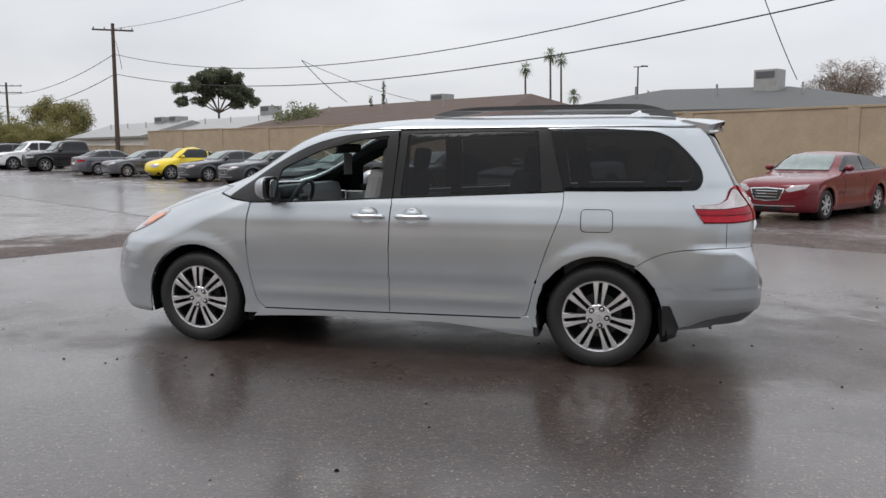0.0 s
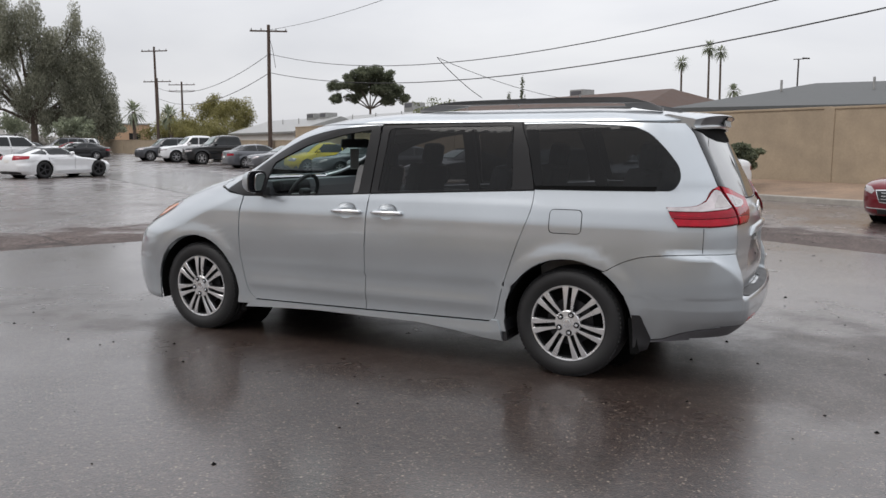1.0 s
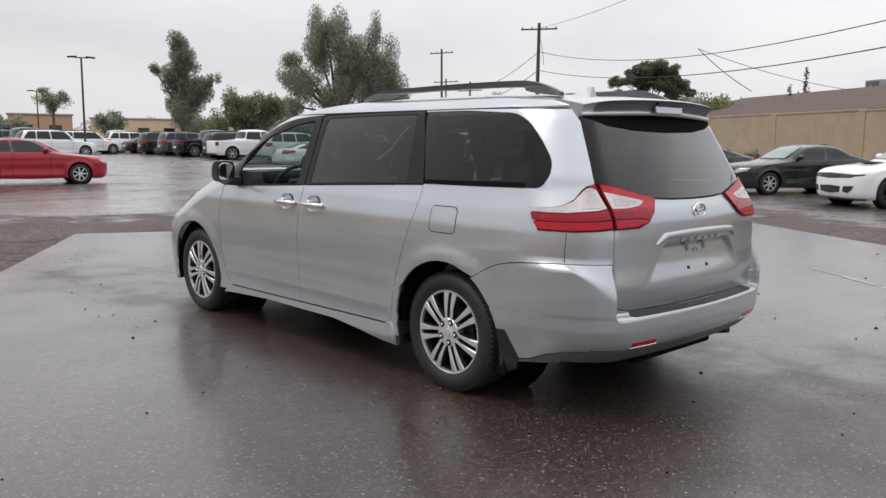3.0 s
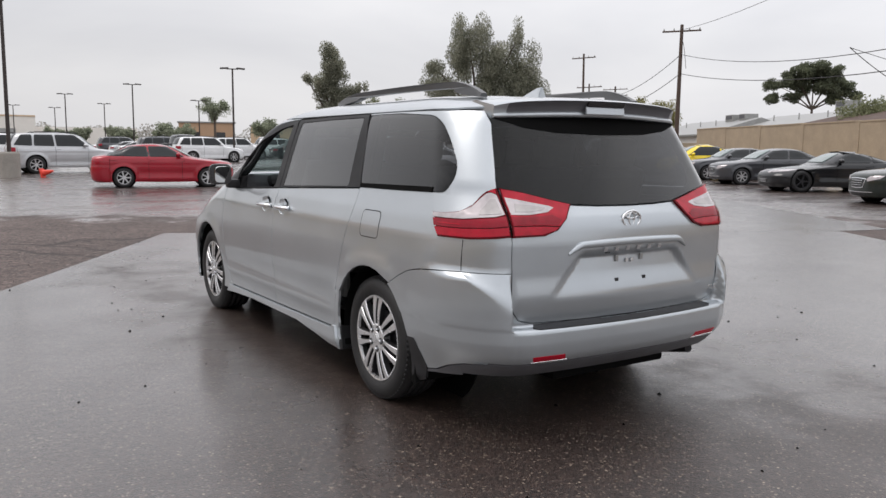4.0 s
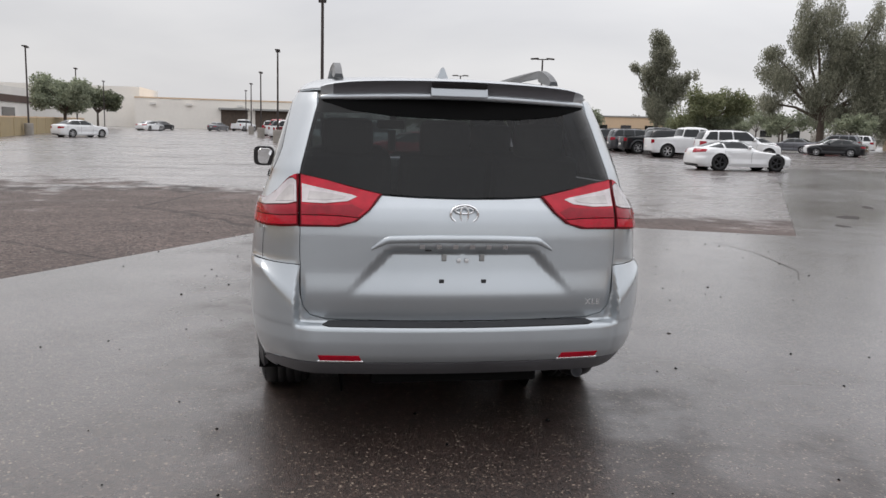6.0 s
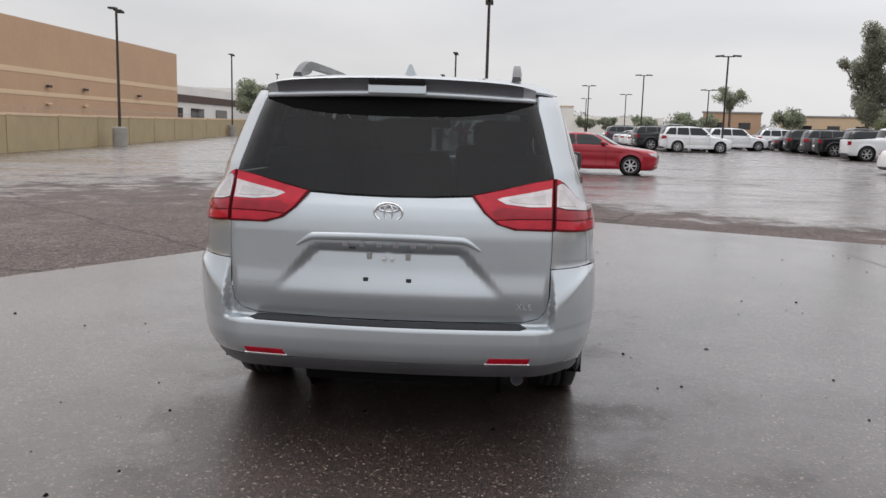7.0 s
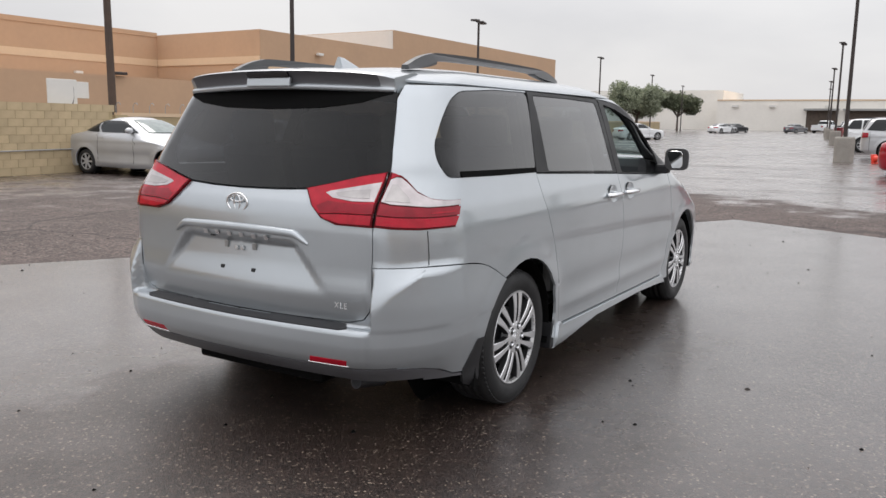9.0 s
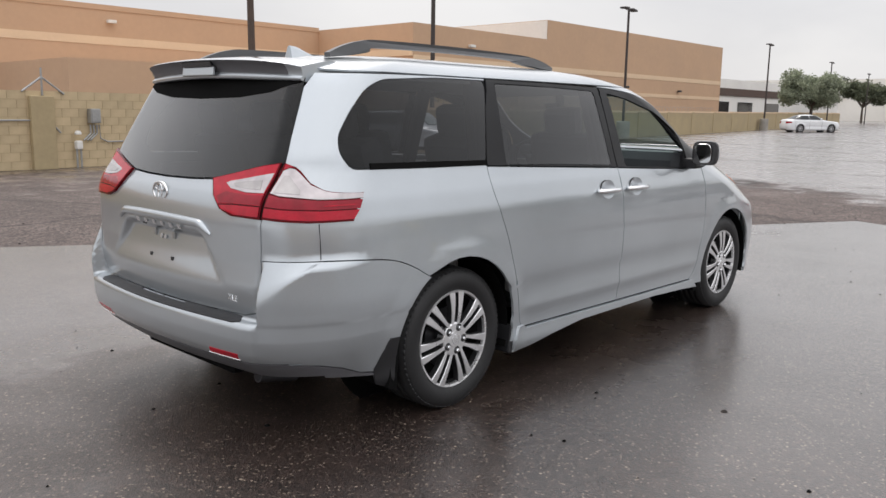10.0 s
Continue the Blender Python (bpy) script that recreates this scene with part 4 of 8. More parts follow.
    put_named("indicator_lens", skin(vs, sd(dense([(-2.09, 0.872), (-2.06, 0.945), (-1.885, 0.982), (-1.905, 0.952), (-1.99, 0.908)], 0.03)), flip=flip, off=0.010, rim=0.005, gap=0), M["lens_amber"], h)
    # reflector in the bumper
    refl = rr_(dense([(0.455, 0.406), (0.640, 0.406), (0.650, 0.434), (0.468, 0.434)], 0.03))
    rf = put_named("reflector", skin(vs, refl, flip=flip, off=0.002, rim=0.004, gap=0), M["lens_red_bright"], van)
    put_named("reflector_trim", skin(vs, rr_(dense([(0.447, 0.399), (0.645, 0.399), (0.650, 0.407), (0.449, 0.407)], 0.03)), flip=flip, off=0.004, rim=0.005, gap=0), M["chrome"], rf)

hood = [(3.76, 0.80), (3.76, 1.0), (3.65, 1.12), (3.61, 1.195), (4.2, 1.195), (5, 1.195), (5, 1.0), (5, 0.80)]
put_named("hood", skin(vs, hood, both=True), SILVER, van)
put_named("front_bumper", skin(vs, [(3.76, 0.20), (3.76, 0.79), (5, 0.79), (5, 0.20)], both=True), SILVER, van)
grille = put_named("grille", skin(vs, [(4.3, 0.45), (4.2, 0.72), (5, 0.74), (5, 0.42)], both=True, off=0.006), M["black_plastic"], van)
put_named("windshield", skin(vs, [(3.88, 1.20), (3.80, 1.40), (3.85, 1.60), (5, 1.62), (5, 1.2)], both=True, rim=0.005), M["glass_screen"], van)
for flip in (True, False):
    pil = sd([(-1.26, 1.130)] + [(x - 0.006, z + 0.004) for x, z in frame_out[1:]]) + sd([(0.08, 1.612)]) + [(3.6, 1.612), (3.84, 1.60), (3.79, 1.40), (3.87, 1.20), (3.62, 1.20), (3.5, 1.15)]
    put_named("windshield_pillar", skin(vs, pil, flip=flip, gap=0.001), SILVER, van)
    put_named("pillar_lining", skin(vs, pil, flip=flip, gap=-0.004, off=-0.020, rim=0.012), M["interior_dark"], van)
roof = [(0, 1.66), (0.9, 1.655), (1.3, 1.622), (1.7, 1.616), (2.0, 1.617), (2.5, 1.617), (3.0, 1.617), (3.6, 1.615), (3.86, 1.606), (4.4, 1.625), (5, 1.625), (5, 1.826), (0, 1.826)]
put_named("roof", skin(vs, dense(roof, 0.05), both=True, rim=0.01, step=0.032), SILVER, van)
part("roof_crown", box((0.55, 0.34, 0.006), (1.05, 0, 1.7195), bevel=0.002), SILVER, van)
gate_outer = rr_([(y, z) for y, z in gate_edge[:4]]) + rr_(dense([(0.735, 1.222), (0.60, 1.195), (0.36, 1.143), (0.2, 1.135), (0.0, 1.132)], 0.05, False)) + rr_(dense(gate_low[::-1], 0.05, False))
gate = put_named("tailgate", skin(vs, gate_outer, both=True, step=0.017, gap=0.003, rim=0.045), SILVER, van)
gl = rr_(dense([(0.733, 1.226), (0.60, 1.199), (0.36, 1.147), (0.2, 1.139), (0.0, 1.136), (0.0, 1.625), (0.625, 1.615), (0.655, 1.54), (0.685, 1.43), (0.712, 1.32)], 0.06))
put_named("rear_window", skin(vs, gl, both=True, rim=0.005, gap=0.002), M["glass_dark"], gate, "dark tinted rear window")
# matt black band on the glass paints the shade under the spoiler
band = rr_(dense([(0.0, 1.490), (0.3, 1.497), (0.5, 1.520), (0.632, 1.560), (0.630, 1.624), (0.0, 1.624)], 0.05))
put_named("window_band", skin(vs, band, both=True, off=0.003, rim=0.003, gap=0), M["under"], gate)
bumper = sd([(1.94, 0.295)] + [(1.515 + 0.415 * math.cos(q), 0.35 + 0.415 * math.sin(q)) for q in np.linspace(-0.08, 1.0, 40)]) + sd(bump_seam[1:]) + rr_([(0.76, 0.832)] + gate_low) + rr_(dense([(0.0, 0.396), (0.6, 0.396), (0.85, 0.395)], 0.05, False)) + sd([(2.42, 0.390), (2.3, 0.376), (2.2, 0.350), (2.1, 0.308), (1.95, 0.285)])
rb = put_named("rear_bumper", skin(vs, bumper, both=True, step=0.013, rim=0.04), SILVER, van)
val = sd([(1.96, 0.280), (2.1, 0.303), (2.2, 0.345), (2.3, 0.371), (2.42, 0.385)]) + rr_(dense([(0.85, 0.390), (0.6, 0.391), (0.0, 0.391), (0.0, 0.315), (0.6, 0.315), (0.85, 0.312)], 0.06, False)) + sd([(2.25, 0.300), (1.98, 0.272)])
put_named("lower_valance", skin(vs, val, both=True, off=-0.002), M["valance"], rb, "dark grey tucked-in lower edge of the bumper")
for flip in (True, False):
    flap_ = sd(dense([(1.926, 0.45), (1.975, 0.45), (2.035, 0.31), (2.015, 0.235), (1.935, 0.205)], 0.04))
    put_named("mud_flap", skin(vs, flap_, flip=flip, off=0.004, rim=0.02, gap=0, step=0.02), M["black_plastic"], rb, "black mud flap")
step_pad = rr_(dense([(0.0, 0.5605), (0.60, 0.5615), (0.63, 0.565), (0.60, 0.5745), (0.0, 0.573)], 0.05))
put_named("step_pad", skin(vs, step_pad, both=True, off=0.004, rim=0.005, gap=0, step=0.012), M["black_plastic"], rb, "black tread strip on the bumper")

# spoiler over the rear window: top, hollow rear face, lip
tops, faces_, lips = [], [], []
for y in np.linspace(-0.640, 0.640, 45):
    k = abs(y) / 0.640
    tip = 2.335 - 0.07 * k**2 - 0.06 * k**10
    th = 1 - 0.25 * k**8
    root = 2.02 - 0.06 * k**2
    zt = 1.672 - 0.022 * k**2 - 0.016 * k**10
    zr = float(1.690 - 0.030 * k**2)
    # the hollow of the face runs out towards the ends
    hol = 0.044 * (1 - sstep(0.82, 1.0, np.array(k)) * 0.75)
    tops.append([(x, y, z) for x, z in [(root, zr - 0.012), (root + 0.08, zr + 0.002), ((root + tip) / 2, (zr + zt) / 2 + 0.006), (tip - 0.035, zt + 0.002), (tip - 0.008, zt - 0.003), (tip, zt - 0.008)]])
    faces_.append([(x, y, z) for x, z in [(tip, zt - 0.008), (tip - 0.5 * hol, zt - 0.024 * th), (tip - hol, zt - 0.050 * th), (tip - hol, zt - 0.062 * th)]])
    lips.append([(x, y, z) for x, z in [(tip - hol, zt - 0.062 * th), (tip - hol + 0.010, zt - 0.072 * th), (tip - hol + 0.008, zt - 0.086 * th), (tip - hol - 0.01, zt - 0.092 * th), (tip - 0.10, zt - 0.088 * th)]])
sp = put_named("spoiler", strip_mesh("spoiler", tops), SILVER, gate, "silver roof spoiler")
# dark grey paints the shade of the downward-facing hollow; its ends stay silver
put_named("spoiler_face", strip_mesh("spoiler_face", faces_[2:-2]), M["valance"], sp, "rear face of the spoiler, coloured dark for its shade")
for i_ in (slice(0, 3), slice(-3, None)):
    put_named("spoiler_face_end", strip_mesh("spoiler_face_end", faces_[i_]), SILVER, sp)
put_named("spoiler_lip", strip_mesh("spoiler_lip", lips), SILVER, sp)
for i, y0 in ((0, -0.640), (-1, 0.640)):
    bm = bmesh.new()
    loop = tops[i] + faces_[i][1:] + lips[i][1:]
    vsx = [bm.verts.new(p) for p in loop] + [bm.verts.new((loop[0][0] + 0.05, y0, loop[0][2] - 0.05))]
    bm.faces.new(vsx if y0 > 0 else vsx[::-1])
    part("spoiler_end", bm, SILVER, sp)
part("stop_lamp", box((0.012, 0.26, 0.026), (2.322, 0, 1.648), (0, 30, 0), 0.003), M["gloss_black"], sp, "dark high stop lamp")
bm = bmesh.new()
add_box(bm, (0.014, 0.27, 0.042), (2.312, 0, 1.614), (0, -8, 0), 0.005)
part("spoiler_insert", bm, SILVER, sp)
# roof rails
for s in (-1, 1):
    top = curve([(0.27, 1.690), (0.36, 1.716), (0.48, 1.736), (0.66, 1.746), (1.2, 1.752), (1.68, 1.749), (1.80, 1.738), (1.90, 1.712), (1.99, 1.675)], 4)
    low = curve([(1.985, 1.665), (1.86, 1.680), (1.76, 1.700), (1.70, 1.722), (1.2, 1.729), (0.70, 1.724), (0.62, 1.712), (0.48, 1.695), (0.28, 1.682)], 4)
    bm = bmesh.new()
    prof = [(x, z + 0.028) for x, z in top] + [(x, z + 0.017) for x, z in low]
    def rail_y(x):
        return 0.560 - 0.02 * max(0, x - 1.4) - 0.03 * max(0, 0.6 - x)
    va = [bm.verts.new((x, s * (rail_y(x) - 0.022 + 0.006 * (i < len(top))), z)) for i, (x, z) in enumerate(prof)]
    vb = [bm.verts.new((x, s * (rail_y(x) + 0.026 - 0.008 * (i < len(top))), z)) for i, (x, z) in enumerate(prof)]
    n = len(prof)
    for i in range(n):
        bm.faces.new((va[i], va[(i + 1) % n], vb[(i + 1) % n], vb[i]))
    bm.faces.new(va); bm.faces.new(vb[::-1])
    bmesh.ops.recalc_face_normals(bm, faces=bm.faces)
    part("roof_rail", bm, M["rail_grey"], van, "dark grey roof rail")

# aerial fin
bm = bmesh.new()
for sgn in (0,):
    a = [bm.verts.new(p) for p in ((1.62, -0.028, 1.712), (1.62, 0.028, 1.712), (1.80, 0.034, 1.700), (1.80, -0.034, 1.700))]
    t = [bm.verts.new(p) for p in ((1.745, -0.004, 1.766), (1.745, 0.004, 1.766), (1.795, 0.007, 1.770), (1.795, -0.007, 1.770))]
    for i in range(4):
        bm.faces.new((a[i], a[(i + 1) % 4], t[(i + 1) % 4], t[i]))
    bm.faces.new(t)
bmesh.ops.bevel(bm, geom=list(bm.edges), offset=0.004, segments=2, affect="EDGES")
part("roof_aerial", bm, SILVER, van, "silver shark fin aerial")


def rim_mesh():
    """Alloy wheel face: seven pairs of flared spokes between hub and rim; faces machined, flanks and barrel dark."""
    bm = lathe([(0.238, 0.03), (0.2465, 0.0), (0.241, -0.012), (0.231, -0.009), (0.227, 0.004)], 72, caps=False)
    barrel = lathe([(0.227, 0.004), (0.222, 0.03), (0.224, 0.13)], 72, caps=False)
    for f in barrel.faces:
        f.material_index = 1
    me_ = bpy.data.meshes.new("x"); barrel.to_mesh(me_); barrel.free(); bm.from_mesh(me_)
    for k in range(7):
        for s in (-1, 1):
            rows_ = []
            for f in np.linspace(0, 1, 11):
                r = 0.064 + (0.236 - 0.064) * f
                wdt = 0.0085 + 0.0125 * f ** 1.6
                a = 2 * math.pi * k / 7 + s * (0.0120 + wdt) / r
                h = -0.004 - 0.014 * math.sin(math.pi * (0.2 + 0.62 * f))
                c, sn = math.cos(a), math.sin(a)
                # the outer flank of a pair leans back further than the inner one
                rows_.append([(r * c - sn * w, hh, r * sn + c * w) for w, hh in ((-wdt * 1.15, h + 0.034), (-wdt, h + 0.004), (-wdt * 0.82, h), (wdt * 0.82, h), (wdt, h + 0.004), (wdt * 1.15, h + 0.034))])
            vr = [[bm.verts.new(p) for p in r_] for r_ in rows_]
            for a_, b_ in zip(vr, vr[1:]):
                for j in range(5):
                    bm.faces.new((a_[j], b_[j], b_[j + 1], a_[j + 1])).material_index = 1 if j in (0, 4) else 0
    hub = lathe([(0.083, 0.03), (0.083, -0.010), (0.077, -0.015), (0.042, -0.016), (0.040, -0.019), (0.0, -0.020)], 48)
    me_ = bpy.data.meshes.new("x"); hub.to_mesh(me_); hub.free(); bm.from_mesh(me_)
    bmesh.ops.recalc_face_normals(bm, faces=bm.faces)
    me = bpy.data.meshes.new("rim")
    bm.to_mesh(me); bm.free()
    me.materials.append(M["alloy"]); me.materials.append(M["rim_flank"])
    return me


def tyre_mesh(R=0.352, half=0.118, ri=0.243):
    prof = [(ri, half - 0.005), (ri + 0.008, half), (ri + 0.03, half + 0.010), (ri + 0.06, half + 0.012), (R - 0.025, half + 0.002), (R - 0.010, half - 0.012), (R - 0.003, half - 0.03)]
    tread = []
    for yc in (0.066, 0.022, -0.022, -0.066):
        tread += [(R, yc + 0.018), (R + 0.001, yc), (R, yc - 0.018), (R - 0.008, yc - 0.019), (R - 0.008, yc - 0.025)]
    prof = [(r, -h) for r, h in prof] + [(r, -h) for r, h in tread] + [(r, h) for r, h in prof[::-1]]
    bm = lathe(prof, 72, caps=False)
    # shoulder blocks
    for k in range(72):
        a = 2 * math.pi * k / 72
        for s in (-1, 1):
            add_box(bm, (0.021, 0.026, 0.005), ((R - 0.0125) * math.cos(a), s * (half - 0.018), (R - 0.0125) * math.sin(a)), (0, -math.degrees(a) + 90, 0))
    me = bpy.data.meshes.new("tyre")
    bm.to_mesh(me); bm.free()
    me.shade_smooth()
    return me


RIM, TYRE = rim_mesh(), tyre_mesh()
for x in (-1.515, 1.515):
    for s in (-1, 1):
        m = pose(x, s * 0.815, 0.35, 0, 0, 0 if s < 0 else 180)
        wheel = new("wheel")
        wheel.parent, wheel.matrix_basis = van, m
        put("tyre", TYRE, M["tyre"], wheel)
        put("rim", RIM, M["alloy"], wheel, "machined alloy rim with paired spokes", pose(0, -0.105, 0, 0, 16.4 if x > 0 else 12.0, 0))
        # black disc and darkened brake disc put shade into the spoke gaps
        part("rim_back", lathe([(0.236, 0.012), (0.20, 0.05), (0.07, 0.06), (0.0, 0.06)], 40), M["under"], wheel, "black disc in place of the shade behind the spokes", pose(0, -0.10, 0))
        part("brake_disc", lathe([(0.15, 0.012), (0.15, 0.0), (0.08, 0.0), (0.08, -0.02), (0.0, -0.02)], 40), M["alloy_dark"], wheel, m=pose(0, -0.055, 0))
        for k in range(5):
            a = 2 * math.pi * k / 5 + radians(66 if x > 0 else 46)
            lug = part("lug_hole", lathe([(0.0205, 0.0), (0.020, -0.002), (0.0, -0.002)], 16), M["gloss_black"], wheel, m=pose(0.060 * math.cos(a), -0.1195, 0.060 * math.sin(a)))
            part("lug_nut", lathe([(0.0105, 0.0), (0.0105, -0.010), (0.007, -0.014), (0.0, -0.014)], 6), M["chrome"], lug)
        part("hub_badge", lathe([(0.026, 0.0), (0.025, -0.003), (0.0, -0.004)], 24), M["chrome"], wheel, m=pose(0, -0.1245, 0))
        # wheel well liner
        bm = bmesh.new()
        pr = [[(0.4115 * math.cos(a), y, 0.4115 * math.sin(a)) for a in np.linspace(-0.3, math.pi + 0.3, 32)] for y in (-0.120, 0.30)]
        me = strip_mesh("wheel_well", pr)
        put("wheel_well", me, M["under"], van, m=pose(x, s * 0.815, 0.35, 0, 0, 0 if s < 0 else 180))
        part("well_wall", lathe([(0.44, 0.0), (0.44, 0.01)], 32), M["under"], van, m=pose(x, s * 0.52, 0.36))
        if x > 0:
            flap = [(x + 0.385, 0.42), (x + 0.425, 0.42), (x + 0.455, 0.21), (x + 0.405, 0.20)]
        else:
            flap = [(x + 0.415, 0.33), (x + 0.47, 0.32), (x + 0.47, 0.20), (x + 0.425, 0.19)]
        bm = bmesh.new()
        va = [bm.verts.new((a, s * 0.942, b)) for a, b in flap]
        vb = [bm.verts.new((a, s * 0.72, b)) for a, b in flap]
        bm.faces.new(va); bm.faces.new(vb[::-1])
        for i in range(4):
            bm.faces.new((va[i], vb[i], vb[(i + 1) % 4], va[(i + 1) % 4]))
        bmesh.ops.recalc_face_normals(bm, faces=bm.faces)
        part("mud_flap", bm, M["under"], van, "black mud flap")
    # front flap ahead of the rear wheels
for s in (-1, 1):
    part("mud_flap", box((0.035, 0.22, 0.15), (1.095, s * 0.85, 0.27), (0, -6, 0), 0.008), M["black_plastic"], van)

# floor pan, exhaust
part("floor_pan", box((4.1, 1.40, 0.10), (0.0, 0, 0.32), bevel=0.02), M["under"], van)
part("floor_pan", box((2.1, 1.80, 0.06), (0.0, 0, 0.285), bevel=0.02), M["under"], van)
bm = lathe([(0.028, -0.10), (0.028, 0.10), (0.024, 0.10), (0.024, -0.10)], 20)
part("exhaust_tip", bm, M["alloy_dark"], van, "short steel exhaust tip", pose(2.33, 0.60, 0.275, -12, 0, 90))
part("tow_member", box((0.18, 0.8, 0.10), (2.33, 0.0, 0.30), bevel=0.02), M["under"], van)

# gate furniture: handle strip, ring badge, plate bolts, lettering
def gate_x(y, z):
    """The tailgate's skin at a place of its width and height."""
    return float(vs.P(np.array(vs.rear([(abs(y), z)])[0][0]), np.array(z))[0])


blade = []
for y in np.linspace(-0.415, 0.415, 45):
    k = max(0.0, (abs(y) - 0.345) / 0.07)
    zt = 0.972 - 0.010 * (abs(y) / 0.4) ** 2 - 0.050 * k ** 1.2
    zb_ = min(zt - 0.004, 0.945 - 0.008 * (abs(y) / 0.4) ** 2 - 0.030 * k)
    xb = gate_x(y, 0.985)
    o = 0.020 * (1 - 0.7 * k * k)
    blade.append([(xb - 0.006, y, zt + 0.004), (xb + o * 0.6, y, zt + 0.003), (xb + o, y, zt - 0.003), (xb + o + 0.002, y, zb_), (xb + o - 0.004, y, zb_ - 0.004), (xb - 0.04, y, zb_ - 0.001)])
put_named("handle_strip", strip_mesh("handle_strip", blade), SILVER, gate, "silver handle strip over the plate recess")


def ring(rx, rz, r, n=36, at=(0, 0, 0)):
    bm = bmesh.new()
    for i in range(n):
        a = 2 * math.pi * i / n
        for j in range(8):
            b = 2 * math.pi * j / 8
            bm.verts.new((at[0] + r * math.sin(b), at[1] + (rx + r * math.cos(b)) * math.cos(a), at[2] + (rz + r * math.cos(b)) * math.sin(a)))
    bm.verts.ensure_lookup_table()
    for i in range(n):
        for j in range(8):
            a, b = i * 8 + j, i * 8 + (j + 1) % 8
            c, d = ((i + 1) % n) * 8 + (j + 1) % 8, ((i + 1) % n) * 8 + j
            bm.faces.new([bm.verts[q] for q in (a, d, c, b)])
    return bm
badge = part("badge", ring(0.062, 0.042, 0.0065, at=(2.529, 0, 1.066)), M["chrome"], gate, "chrome oval badge", smooth=True)
part("badge_ring", ring(0.018, 0.036, 0.0048, at=(2.530, 0, 1.066)), M["chrome"], badge, smooth=True)
part("badge_ring", ring(0.042, 0.014, 0.0048, at=(2.528, 0, 1.083)), M["chrome"], badge, smooth=True)
for y in (-0.097, 0.097):
    for z, r in ((0.762, 0.011),):
        part("plate_clip", box((0.012, 0.024, 0.018), (2.533, y, z), bevel=0.003), M["black_plastic"], gate)
for y in (-0.085, 0.09):
    part("plate_bolt", box((0.012, 0.022, 0.032), (2.517, y, 0.868), bevel=0.004), M["metal_grey"], gate)
for y in (-0.018, 0.018):
    part("plate_bolt", lathe([(0.011, 0.0), (0.010, -0.006), (0, -0.007)], 12), M["alloy"], gate, m=pose(2.520, y, 0.855, 0, 0, 90))
part("plate_bolt", box((0.010, 0.03, 0.012), (2.53, -0.16, 0.905), bevel=0.003), M["black_plastic"], gate)


def letters(text, size, at, turn, parent, name, material, extrude=0.0015, space=1.0):
    cu = bpy.data.curves.new(name, "FONT")
    cu.body, cu.size, cu.extrude, cu.align_x, cu.align_y = text, size, extrude, "CENTER", "CENTER"
    cu.space_character = space
    ob = new(name, cu)
    ob.data.materials.append(material)
    ob.parent, ob.matrix_basis = parent, pose(*at, *turn)
    return ob


letters("XLE", 0.038, (2.553, 0.615, 0.668), (90, 0, 88), gate, "trim_lettering", M["chrome"], space=1.15)
# model name drawn as plain bars
for i, y in enumerate(np.linspace(-0.19, 0.19, 6)):
    part("name_bar", box((0.004, 0.024, 0.022), (2.549, y, 0.921), (0, 20, 0), 0.002), M["alloy"], gate)

# handles, mirrors
def plate(a, b, t, n=36, e=0.62):
    """A thin rounded plate facing along x."""
    bm = bmesh.new()
    pts = [(math.copysign(abs(math.cos(q)) ** e, math.cos(q)) * a, math.copysign(abs(math.sin(q)) ** e, math.sin(q)) * b) for q in np.linspace(0, 2 * math.pi, n, endpoint=False)]
    fa = [bm.verts.new((t / 2, y, z)) for y, z in pts]
    fb = [bm.verts.new((-t / 2, y * 1.03, z * 1.03)) for y, z in pts]
    bm.faces.new(fa); bm.faces.new(fb[::-1])
    for i in range(n):
        bm.faces.new((fa[i], fb[i], fb[(i + 1) % n], fa[(i + 1) % n]))
    return bm


